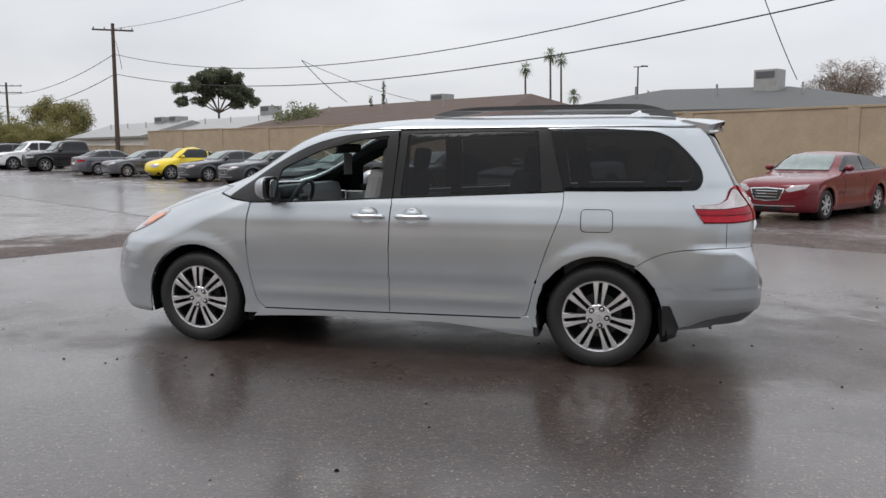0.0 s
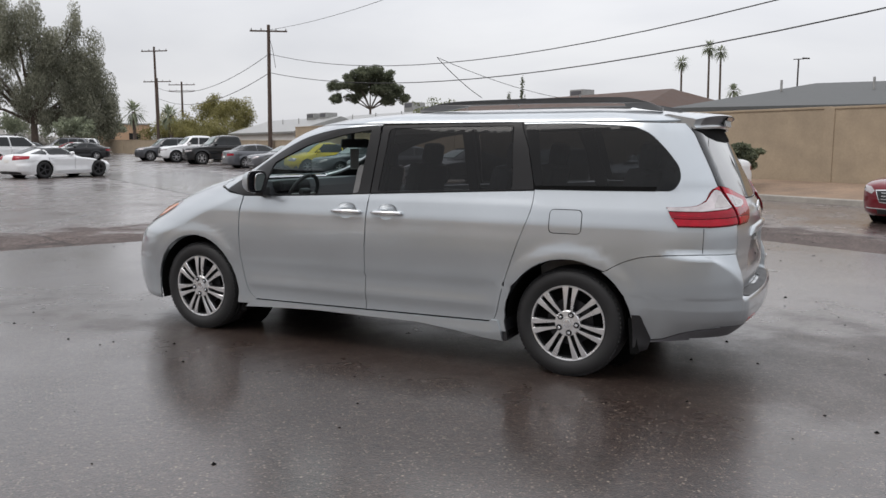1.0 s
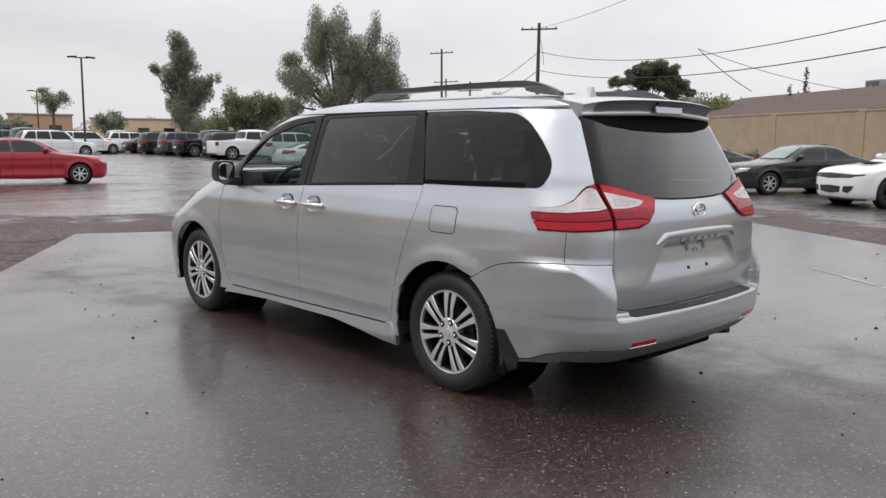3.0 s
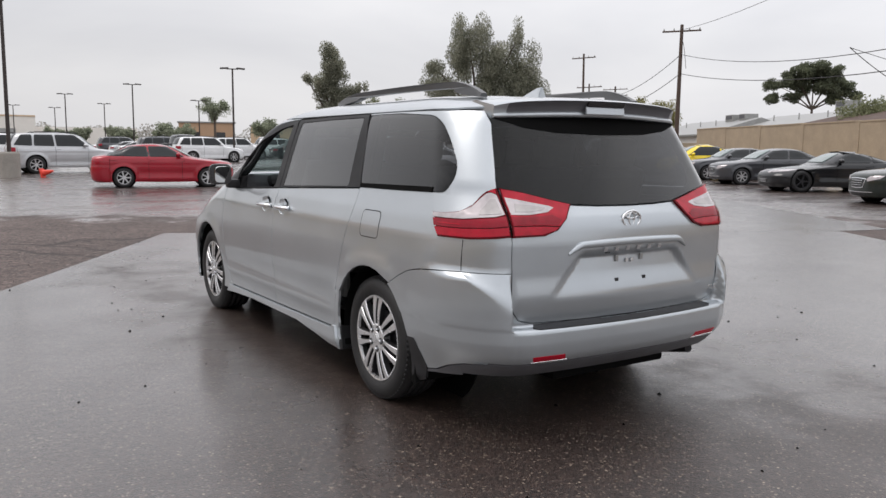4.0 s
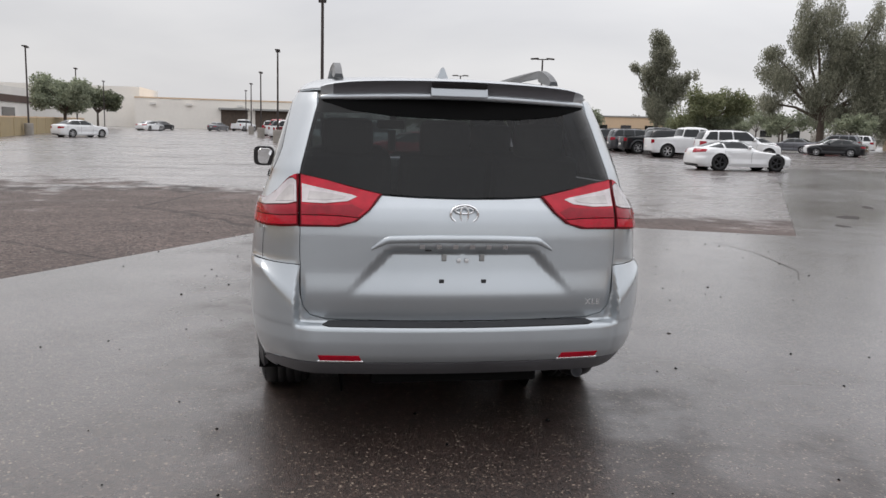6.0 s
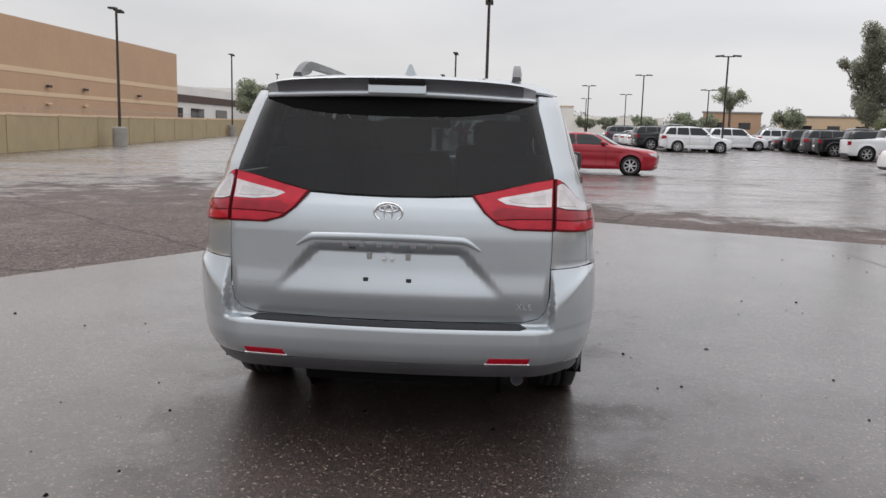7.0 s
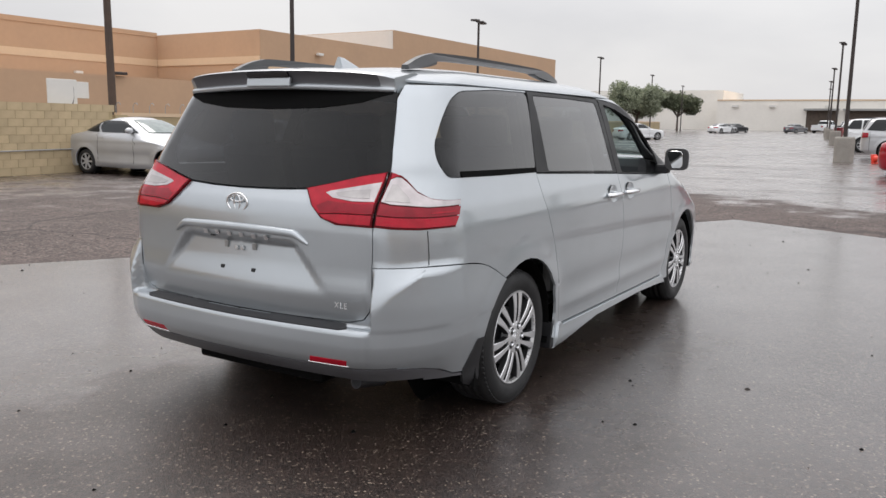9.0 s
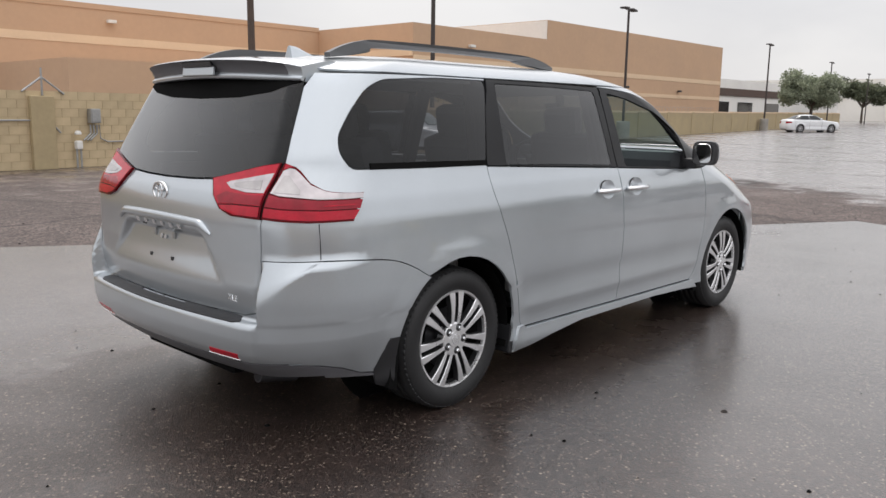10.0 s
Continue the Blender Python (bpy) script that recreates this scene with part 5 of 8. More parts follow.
for s in (-1, 1):
    for xc, owner in ((-0.108, "front_door"), (0.222, "sliding_door")):
        parent = [c for c in van.children if c.name.startswith(owner)][0 if s < 0 else 1]
        yy = s * float(vs.P(np.array(vs.side([(xc, 1.0)])[0][0]), np.array(1.0))[1])
        h = part("door_handle", tube([(xc - 0.115, yy + s * 0.002, 1.003), (xc - 0.10, yy + s * 0.022, 1.004), (xc - 0.05, yy + s * 0.036, 1.006), (xc + 0.05, yy + s * 0.036, 1.006), (xc + 0.10, yy + s * 0.022, 1.004), (xc + 0.115, yy + s * 0.002, 1.003)], 0.0185, 10, flat=0.85), M["chrome"], parent, "chrome door handle", smooth=True)
        bm = lathe([(1.04, -0.001), (0.85, 0.003), (0.6, 0.006), (0.25, 0.008), (0.0, 0.0085)], 28)
        bmesh.ops.scale(bm, vec=(0.074, 1.0, 0.054), verts=bm.verts)
        part("handle_cup", bm, M["silver"], h, m=pose(xc, yy - s * 0.001, 1.010, s * -3, 0, 0 if s < 0 else 180), smooth=True)
    fd = [c for c in van.children if c.name.startswith("front_door")][0 if s < 0 else 1]
    bm = bmesh.new()
    bmesh.ops.create_uvsphere(bm, u_segments=32, v_segments=20, radius=1.0)
    for v in bm.verts:
        c = v.co
        q = Vector((c.x, math.copysign(abs(c.y) ** 0.72, c.y), math.copysign(abs(c.z) ** 0.72, c.z)))
        q.x = q.x if q.x < 0 else q.x * 0.15
        v.co = Vector((q.x * 0.105, q.y * 0.088, q.z * 0.082))
    mir = part("door_mirror", bm, SILVER, fd, "silver door mirror", pose(-0.815, s * 1.075, 1.20, 0, 0, s * 10), smooth=True)
    part("mirror_frame", plate(0.084, 0.079, 0.014, e=0.5), M["gloss_black"], mir, m=pose(0.010, 0, 0))
    part("mirror_glass", plate(0.058, 0.062, 0.003, e=0.5), M["mirror"], mir, "mirror glass", pose(0.024, -s * 0.014, -0.002, 0, 5, s * -12))
    part("mirror_foot", box((0.09, 0.10, 0.07), (-0.85, s * 0.965, 1.125), (0, 0, 0), 0.02), M["black_plastic"], fd)

# ---------------------------------------------------------------- cabin
cab = new("cabin"); cab.parent = van; cab["label"] = "grey cabin with three rows of seats"
def cab_box(name, size, at, material, turn=(0, 0, 0), bevel=0.03, label=""):
    return part(name, box(size, at, turn, bevel), material, cab, label, smooth=False)
cab_box("cabin_floor", (2.0, 1.72, 0.05), (-0.02, 0, 0.42), M["interior_dark"])
cab_box("cabin_floor", (1.5, 1.15, 0.05), (1.73, 0, 0.42), M["interior_dark"])
cab_box("dashboard", (0.55, 1.60, 0.30), (-1.28, 0, 1.015), M["grey_plastic"], (0, -8, 0), 0.08)
cab_box("instrument_hood", (0.22, 0.42, 0.10), (-1.06, -0.40, 1.13), M["interior_dark"], (0, -10, 0), 0.04)
for s in (-1, 1):
    cab_box("door_card", (1.05, 0.06, 0.60), (-0.48, s * 0.885, 0.78), M["interior"], bevel=0.03)
    cab_box("door_card", (0.98, 0.06, 0.60), (0.56, s * 0.885, 0.80), M["interior"], bevel=0.03)
    cab_box("side_trim", (0.85, 0.05, 0.34), (1.66, s * 0.845, 0.97), M["interior"], bevel=0.03)
    cab_box("pillar_trim", (0.10, 0.06, 0.56), (0.085, s * 0.765, 1.34), M["interior_dark"], (s * 17, 0, 0), 0.02)
    cab_box("pillar_trim", (0.10, 0.06, 0.52), (1.20, s * 0.765, 1.36), M["interior_dark"], (s * 17, -12, 0), 0.02)
put_named("headliner", skin(vs, dense([(0, 1.63), (1.2, 1.60), (2.0, 1.60), (3.6, 1.60), (3.9, 1.595), (5, 1.61), (5, 1.825), (0, 1.825)], 0.12), both=True, off=-0.035, rim=0, step=0.09), M["liner"], cab)
def seat(x, y, w, name="seat"):
    e = part(name, box((0.50, w, 0.16), (x, y, 0.66), (0, -6, 0), 0.05), M["interior"], cab, "grey seat")
    part("seat_base", box((0.40, w * 0.8, 0.18), (x, y, 0.50), bevel=0.02), M["interior_dark"], e)
    part("seat_back", box((0.15, w, 0.66), (x + 0.30, y, 1.00), (0, 14, 0), 0.055), M["interior"], e)
    part("head_rest", box((0.10, 0.26, 0.18), (x + 0.41, y, 1.40), (0, 10, 0), 0.045), M["interior"], e)
seat(-0.52, -0.40, 0.52); seat(-0.52, 0.40, 0.52)
seat(0.58, -0.45, 0.50); seat(0.58, 0.45, 0.50)
for y in (-0.5, 0.0, 0.5):
    seat(1.50, y, 0.46)
wheel_ = part("steering_wheel", tube([(0.185 * math.cos(a), 0.185 * math.sin(a), 0) for a in np.linspace(0, 2 * math.pi, 33)], 0.016, 8), M["interior_dark"], cab, "", pose(-0.90, -0.40, 1.06, 0, -64, 0), True)
part("wheel_boss", box((0.14, 0.12, 0.05), (0, 0, -0.01), bevel=0.02), M["interior_dark"], wheel_)
part("wheel_spoke", box((0.05, 0.34, 0.015), (0, 0, 0), bevel=0.005), M["metal_grey"], wheel_)
part("steering_column", tube([(-0.90, -0.40, 1.05), (-1.15, -0.40, 0.95)], 0.04, 8), M["interior_dark"], cab)
cab_box("rear_view_mirror", (0.03, 0.25, 0.075), (-0.62, -0.04, 1.485), M["interior_dark"], (0, 10, -32), 0.015)
cab_box("hang_tag", (0.004, 0.075, 0.17), (-0.63, -0.03, 1.355), M["interior"], (0, 0, -40), 0.001, "grey paper tag hanging from the mirror")
cab_box("mirror_stem", (0.05, 0.05, 0.10), (-0.67, -0.02, 1.555), M["interior_dark"], bevel=0.01)


# ---------------------------------------------------------------- kerb, planting strip, walls
def along(s, off=0.0):
    """Point on the wall side line: s metres from its start, off metres towards the lot."""
    p = Vector((16.0, 13.85, 0)) + U * s + N * off
    return p


WALL_L = 56.7
STRIP = 4.4
rows = []
for i in range(0, 40):
    s = i * 1.6
    r = []
    for off, h in ((STRIP, 0.14), (STRIP - 0.5, 0.15), (STRIP - 1.8, 0.24), (1.5, 0.31), (0.4, 0.32), (-0.6, 0.32)):
        p = along(s, off)
        r.append((p.x, p.y, gz(p.x, p.y) + h + 0.03 * noise.noise((p.x * 0.7, p.y * 0.7, 0))))
    rows.append(r)
tagged(put("planting_strip", strip_mesh("planting_strip", rows), M["gravel"]), "bare tan gravel strip below the wall", "ground", kind="structure")
bm = bmesh.new()
prev = None
for i in range(0, 40):
    s = i * 1.6
    ring_ = []
    for off, h in ((STRIP - 0.01, -0.05), (STRIP - 0.01, 0.145), (STRIP + 0.13, 0.145), (STRIP + 0.15, 0.125), (STRIP + 0.165, -0.05)):
        p = along(s, off)
        ring_.append(bm.verts.new((p.x, p.y, gz(p.x, p.y) + h)))
    if prev:
        for a in range(4):
            bm.faces.new((prev[a], prev[a + 1], ring_[a + 1], ring_[a]))
    prev = ring_
tagged(part("kerb", bm, M["concrete"]), "low pale concrete kerb along the planting strip", "kerb", kind="structure")


def block_wall(name, label, pts, heights, base, thick, material, bay, pier=0.10, pier_w=0.35):
    """A block wall of bays between piers. pts: function of metres along to (x, y); base: ground height there."""
    w = thing(name, label, "wall", kind="structure")
    n = int(pts[2] / bay)
    p0, d = Vector((*pts[0], 0)), Vector((*pts[1], 0)).normalized()
    ang = math.degrees(math.atan2(d.y, d.x))
    for i in range(n):
        a = p0 + d * (i * bay)
        c = p0 + d * ((i + 0.5) * bay)
        z0 = gz(c.x, c.y) + base
        bm = bmesh.new()
        add_box(bm, (bay - 0.012, thick, heights + 0.5), (c.x, c.y, z0 + (heights - 0.5) / 2), (0, 0, ang))
        add_box(bm, (bay - 0.012, thick + 0.06, 0.07), (c.x, c.y, z0 + heights + 0.035), (0, 0, ang), 0.01)
        part("wall_bay", bm, material, w)
        bm = bmesh.new()
        add_box(bm, (pier_w, thick + 2 * pier, heights + 0.55), (a.x, a.y, z0 + (heights - 0.5) / 2), (0, 0, ang), 0.015)
        part("pier", bm, material, w)
    return w


block_wall("wall_north", "tan block wall with piers behind the parked row", ((16.0, 13.85), (U.x, U.y), WALL_L), 2.22, 0.32, 0.2, M["block_tan"], 5.15, 0.03)
block_wall("wall_far", "low tan garden wall beyond the pole", ((-31.0, 44.5), (-0.90, 0.43), 62), 1.55, 0.0, 0.2, M["block_tan"], 6.2, 0.03)
wr = thing("wall_south", "yellowish concrete block wall along the store", "wall", kind="structure")
WD = Vector((-0.9899, -0.1416, 0)).normalized()
W0 = Vector((13.0, -13.14, 0))
wang = math.degrees(math.atan2(WD.y, WD.x))


# store behind the wall: low part, set-back part, tall part with stripes of light stucco
def slab(name, x0, x1, y0, y1, z1, parent, material, z0=0.0):
    return part(name, box((x1 - x0, y1 - y0, z1 - z0), ((x0 + x1) / 2, (y0 + y1) / 2, (z0 + z1) / 2)), material, parent)


store = thing("store_building", "large tan stucco store with two pale bands", "building", kind="structure")
slab("wall", -36.9, 55, -75, -48.5, 7.75, store, M["stucco_tan"])
slab("wall", -53.0, -36.9, -75, -37.9, 7.65, store, M["stucco_tan"])
slab("wall", -87.5, -53.0, -75, -37.9, 9.25, store, M["stucco_tan"])
for x0, x1, yf in ((-36.9, 55, -48.5), (-87.5, -36.9, -37.9)):
    for za, zb in ((5.35, 5.85), (3.45, 3.85)):
        if yf == -37.9:
            za, zb = (5.0, 5.42) if za > 4 else (3.25, 3.6)
        slab("pale_band", x0 + 0.02, x1 - 0.02, yf - 0.05, yf + 0.03, zb, store, M["stucco_band"], za)
    slab("coping", x0, x1, yf - 0.2, yf + 0.05, (7.83 if yf < -40 else 7.72) , store, M["stucco_tan"], 7.5) if yf < -40 else None
slab("pale_band", -36.93, -36.87 + 0.06, -48.4, -37.9, 5.85, store, M["stucco_band"], 5.35)
slab("pale_band", -87.53, -87.46, -60, -37.9, 5.42, store, M["stucco_band"], 5.0)
slab("white_return", -53.0, -52.93, -75, -37.95, 9.2, store, M["white_wall"], 7.4)
for x, y, z in ((-60, -37.8, 4.1), (-66, -37.8, 4.1), (-77, -37.8, 4.0), (-43.0, -37.8, 6.4), (-20, -48.4, 6.8), (-30, -48.4, 4.5)):
    lampw = part("wall_light", box((0.55, 0.30, 0.20), (x, y + 0.15, z), bevel=0.04), M["pole_brown"] if z < 4.3 else M["white_wall"], store)
for x in (-60, -66):
    slab("pipe_box", x - 0.3, x + 0.3, -37.9, -37.6, 2.75, store, M["stucco_band"], 2.6)
slab("low_wing", -35.9, -12.0, -48.5, -36.0, 3.72, store, M["stucco_tan"])
slab("pale_band", -35.88, -31.0, -36.02, -35.95, 3.70, store, M["stucco_band"], 3.42)
for x in (-24.0, -31.6):
    part("wall_light", box((0.7, 0.30, 0.16), (x, -35.85, 3.85 if x > -30 else 3.9), bevel=0.04), M["pole_brown"], store)
# gas main cage at the wall
cage = thing("pipe_cage", "cream painted rail cage on the store wall", "cage")
slab("cage_board", -44.2, -36.6, -37.2, -36.9, 2.15, cage, M["stucco_band"], 0.2)
slab("cage_rail", -44.2, -36.6, -36.95, -36.85, 3.85, cage, M["cage_cream"], 3.55)
slab("cage_back", -44.2, -36.6, -37.6, -37.45, 3.6, cage, M["stucco_tan"], 2.1)
for i in range(28):
    slab("cage_bar", -44.1 + i * 0.27, -43.98 + i * 0.27, -36.95, -36.87, 3.6, cage, M["cage_cream"], 2.1)

# far white hall at the end of the lot
hall = thing("far_hall", "long pale hall with dark loading bays", "building", kind="structure")
slab("wall", -190, -170, -90, -36, 9.1, hall, M["hall_white"])
slab("wall", -185, -165, -36, 15, 6.75, hall, M["hall_white"])
slab("wall", -185, -168, 15, 34, 5.0, hall, M["hall_white"])
slab("parapet", -185.2, -164.9, -36, 15, 7.0, hall, M["stucco_band"], 6.75)
for y0, y1 in ((-19.2, -13.9), (-12.4, 1.0)):
    slab("loading_bay", -165.1, -164.9, y0, y1, 4.9, hall, M["trunk"], 0.9)
    slab("bay_canopy", -165.0, -163.6, y0 - 0.4, y1 + 0.4, 5.25, hall, M["metal_grey"], 4.9)
for y0, y1 in ((2.0, 6.6), (9.0, 11.6)):
    slab("roller_door", -165.1, -164.9, y0, y1, 4.5, hall, M["metal_grey"], 0.9)
for y in (-50, -43, -33, -26, -16, 18):
    xw = -169.9 if y < -36 else -164.9 if y < 15 else -167.9
    slab("wall_light", xw, xw + 0.4, y, y + 1.2, 5.9 if y < 15 else 4.4, hall, M["white_wall"], 5.5 if y < 15 else 4.0)
hall2 = thing("office_block", "grey-brown low office with glass front beyond the store", "building", kind="structure")
slab("wall", -150, -98, -64, -44, 6.4, hall2, M["white_wall"], 0.5)
slab("brown_band", -150, -97.8, -64, -43.8, 5.2, hall2, M["shingle_brown"], 4.2)
for x0 in (-122, -112, -104):
    slab("window", x0, x0 + 5.0, -43.95, -43.9, 3.4, hall2, M["gloss_black"], 1.2)


# ---------------------------------------------------------------- houses behind the north wall
def house(name, label, cx, cy, length, depth, eave, ridge, ang, roof_mat, wall_mat, hip=0.0):
    h = thing(name, label, "house", pose(cx, cy, gz(cx, cy), 0, 0, ang))
    part("wall", box((length - 0.8, depth - 0.8, eave), (0, 0, eave / 2)), wall_mat, h)
    bm = bmesh.new()
    L, D = length / 2, depth / 2
    e = [bm.verts.new(p) for p in ((-L, -D, eave), (L, -D, eave), (L, D, eave), (-L, D, eave))]
    t = [bm.verts.new(p) for p in ((-L + hip, 0, ridge), (L - hip, 0, ridge))]
    b = [bm.verts.new((v.co.x, v.co.y, eave - 0.18)) for v in e]
    bm.faces.new((e[0], e[1], t[1], t[0])); bm.faces.new((e[2], e[3], t[0], t[1]))
    bm.faces.new((e[1], e[2], t[1])); bm.faces.new((e[3], e[0], t[0]))
    for i in range(4):
        bm.faces.new((e[i], b[i], b[(i + 1) % 4], e[(i + 1) % 4]))
    bm.faces.new(b)
    bmesh.ops.recalc_face_normals(bm, faces=bm.faces)
    part("roof", bm, roof_mat, h)
    for k in range(3):
        part("vent_pipe", tube([(-L * 0.5 + k * L * 0.45, -D * 0.4, eave + (ridge - eave) * 0.6), (-L * 0.5 + k * L * 0.45, -D * 0.4, eave + (ridge - eave) * 0.6 + 0.5)], 0.05, 8), M["metal_grey"], h)
    return h


def ac_unit(x, y, z, w=1.35, hh=1.2, ang=-30, shape="box"):
    a = thing("rooftop_cooler", "grey metal rooftop cooler on a roof stand", "cooler", pose(x, y, z, 0, 0, ang))
    part("casing", box((w, w * 0.9, hh), (0, 0, hh / 2 + 0.2), bevel=0.03), M["metal_grey"], a)
    for s in (-1, 1):
        part("side_grille", box((w * 0.8, 0.02, hh * 0.30), (0, s * w * 0.455, hh * 0.95)), M["grey_plastic"], a)
        part("foot_rail", box((w * 1.3, 0.08, 0.2), (0, s * w * 0.35, 0.08)), M["metal_grey"], a)
    return a


house("house", "single-storey house with a low grey shingle roof", 4.6, 34.0, 15.5, 12, 2.9, 4.15, -3, M["shingle_grey"], M["stucco_band"], 5.0)
house("house", "single-storey house with a brown shingle roof", -14.5, 47.0, 26, 13, 2.9, 4.55, -30, M["shingle_brown"], M["stucco_band"], 3.0)
house("house", "single-storey house with pale grey roof panels", -33.0, 59.0, 20, 12, 2.7, 4.2, -30, M["metal_grey"], M["stucco_band"], 0.0)
house("house", "single-storey house with a light grey roof", -48.0, 64.5, 18, 10, 2.4, 3.9, -30, M["metal_grey"], M["white_wall"], 0.0)
house("house", "house with a dark brown roof at the edge", 25.0, 26.0, 12, 10, 3.0, 4.9, -30, M["shingle_brown"], M["stucco_band"], 2.0)
ac_unit(6.4, 33.0, 3.85, 1.05, 1.0)
ac_unit(-13.8, 51.0, 4.5, 1.3, 0.9)
ac_unit(-32.2, 60.0, 4.05, 1.5, 1.3)
ac_unit(-44.8, 62.6, 3.55, 1.7, 1.1)
ac_unit(-42.6, 61.4, 3.55, 1.4, 1.1)


# ---------------------------------------------------------------- poles and cables
def utility_pole(x, y, h, ang, lean=0.0, arms=1, w=2.6, r=0.15):
    p = thing("utility_pole", "weathered wooden utility pole with crossarm", "utility pole", pose(x, y, gz(x, y) - 0.1, 0, lean, 0))
    part("mast", tube([(0, 0, 0), (0, 0, h * 0.5), (0, 0, h)], r, 10, r * 0.65), M["pole_wood"], p)
    for k in range(arms):
        z = h - 0.5 - k * 1.0
        a = radians(ang)
        part("crossarm", box((w, 0.10, 0.12), (0, 0, z), (0, 0, ang)), M["pole_wood"], p)
        for f in (-0.46, -0.2, 0.2, 0.46):
            part("insulator", lathe([(0.05, 0.0), (0.06, 0.08), (0.03, 0.18), (0.0, 0.2)], 10, "Z"), M["metal_grey"], p, m=pose(f * w * math.cos(a), f * w * math.sin(a), z + 0.06))
    return p


def cable(name, a, b, sag, r=0.012, label="thin dark overhead cable"):
    a, b = Vector(a), Vector(b)
    pts = []
    for i in range(25):
        f = i / 24
        q = a.lerp(b, f)
        q.z -= sag * 4 * f * (1 - f)
        pts.append(q)
    ob = part(name, tube(pts, r, 6), M["cable"])
    return tagged(ob, label, "cable")


PA = (-39.3, 48.0)
utility_pole(*PA, 11.0, 30, 0.5, 1, 3.0, 0.2)
utility_pole(-70.0, 66.0, 12.6, 20, -0.8, 1, 3.2, 0.18)
utility_pole(-83.0, 79.0, 10.3, 20, -0.5, 1, 4.0, 0.16)
utility_pole(-94.0, 95.0, 11.2, 20, 0, 2, 4.5, 0.22)
utility_pole(-9.6, -17.2, 10.5, 20, 0.6, 1, 2.4, 0.12)
cable("overhead_cable", (-39.2, 48.0, 9.0), (20.9, 12.3, 9.7), 3.4, 0.022)
cable("overhead_cable", (-39.2, 48.0, 7.5), (20.9, 12.3, 8.1), 2.8, 0.025)
cable("overhead_cable", (-39.2, 48.0, 9.0), (-83.0, 79.0, 9.6), 1.6, 0.025)
cable("overhead_cable", (-39.2, 48.0, 7.5), (-83.0, 79.0, 8.2), 1.6, 0.028)
cable("service_cable", (-17.4, 35.0, 6.45), (-16.9, 40.2, 4.5), 0.15, 0.02)
cable("service_cable", (-17.4, 35.0, 6.45), (-13.0, 44.0, 4.6), 0.25, 0.015)
cable("overhead_cable", (-39.2, 48.0, 10.9), (2.0, 23.0, 12.5), 1.2, 0.015)
cable("service_cable", (4.4, 22.0, 7.6), (7.2, 30.6, 4.4), 0.15, 0.018)
cable("guy_wire", (-39.2, 48.0, 10.2), (-38.2, 47.5, 7.8), -0.5, 0.02, "slack loop of cable on the pole")


def lot_lamp(x, y, h=7.0, ang=0, base=True, heads=2, r=0.075):
    g = gz(x, y)
    p = thing("lot_lamp", "tall dark bronze car-lot lamp on a concrete base", "street lamp", pose(x, y, g, 0, 0, ang), group="lot lamps")
    if base:
        part("lamp_base", lathe([(0.36, -0.1), (0.36, 0.92), (0.33, 0.98), (0.0, 0.98)], 24, "Z"), M["concrete"], p)
    z0 = 0.95 if base else 0.0
    part("mast", tube([(0, 0, z0), (0, 0, h)], r, 10, r * 0.8), M["pole_brown"], p)
    part("arm", box((0.8, 0.07, 0.07), (0, 0, h - 0.02)), M["pole_brown"], p)
    for s in ((-1, 1) if heads == 2 else (1,)):
        part("lamp_head", box((0.58, 0.34, 0.10), (s * 0.56, 0, h + 0.02), (0, s * 4, 0), 0.03), M["pole_brown"], p)
    return p


lot_lamp(-29.25, -0.3, 6.7, 0)
lot_lamp(-56.4, -3.3, 6.8, 0)
lot_lamp(-76.7, -5.8, 6.35, 0)
lot_lamp(-99.4, -8.4, 6.25, 0)
lot_lamp(-124.0, -11.0, 6.3, 0, False)
lot_lamp(-50.8, 15.5, 6.5, 75)
lot_lamp(-78.7, 14.6, 6.9, 75)
lot_lamp(-96.3, 10.9, 6.6, 75, False)
lot_lamp(-81.6, 21.9, 5.7, 75, False)
lot_lamp(-110.0, 17.5, 6.2, 75, False)
lot_lamp(-125.0, 8.0, 6.2, 75, False)
lot_lamp(-130.0, 14.0, 6.2, 75, False)
lot_lamp(-33.4, -18.7, 6.65, 10)
lot_lamp(-65.1, -23.7, 7.1, 10)
lot_lamp(-92.0, -27.2, 7.0, 10, False)
lot_lamp(-118.0, -30.5, 6.8, 10, False)
lot_lamp(-20.2, -20.0, 8.5, 10, False, r=0.10)
lot_lamp(-0.5, 68.0, 8.4, 0, False, 1, 0.08)


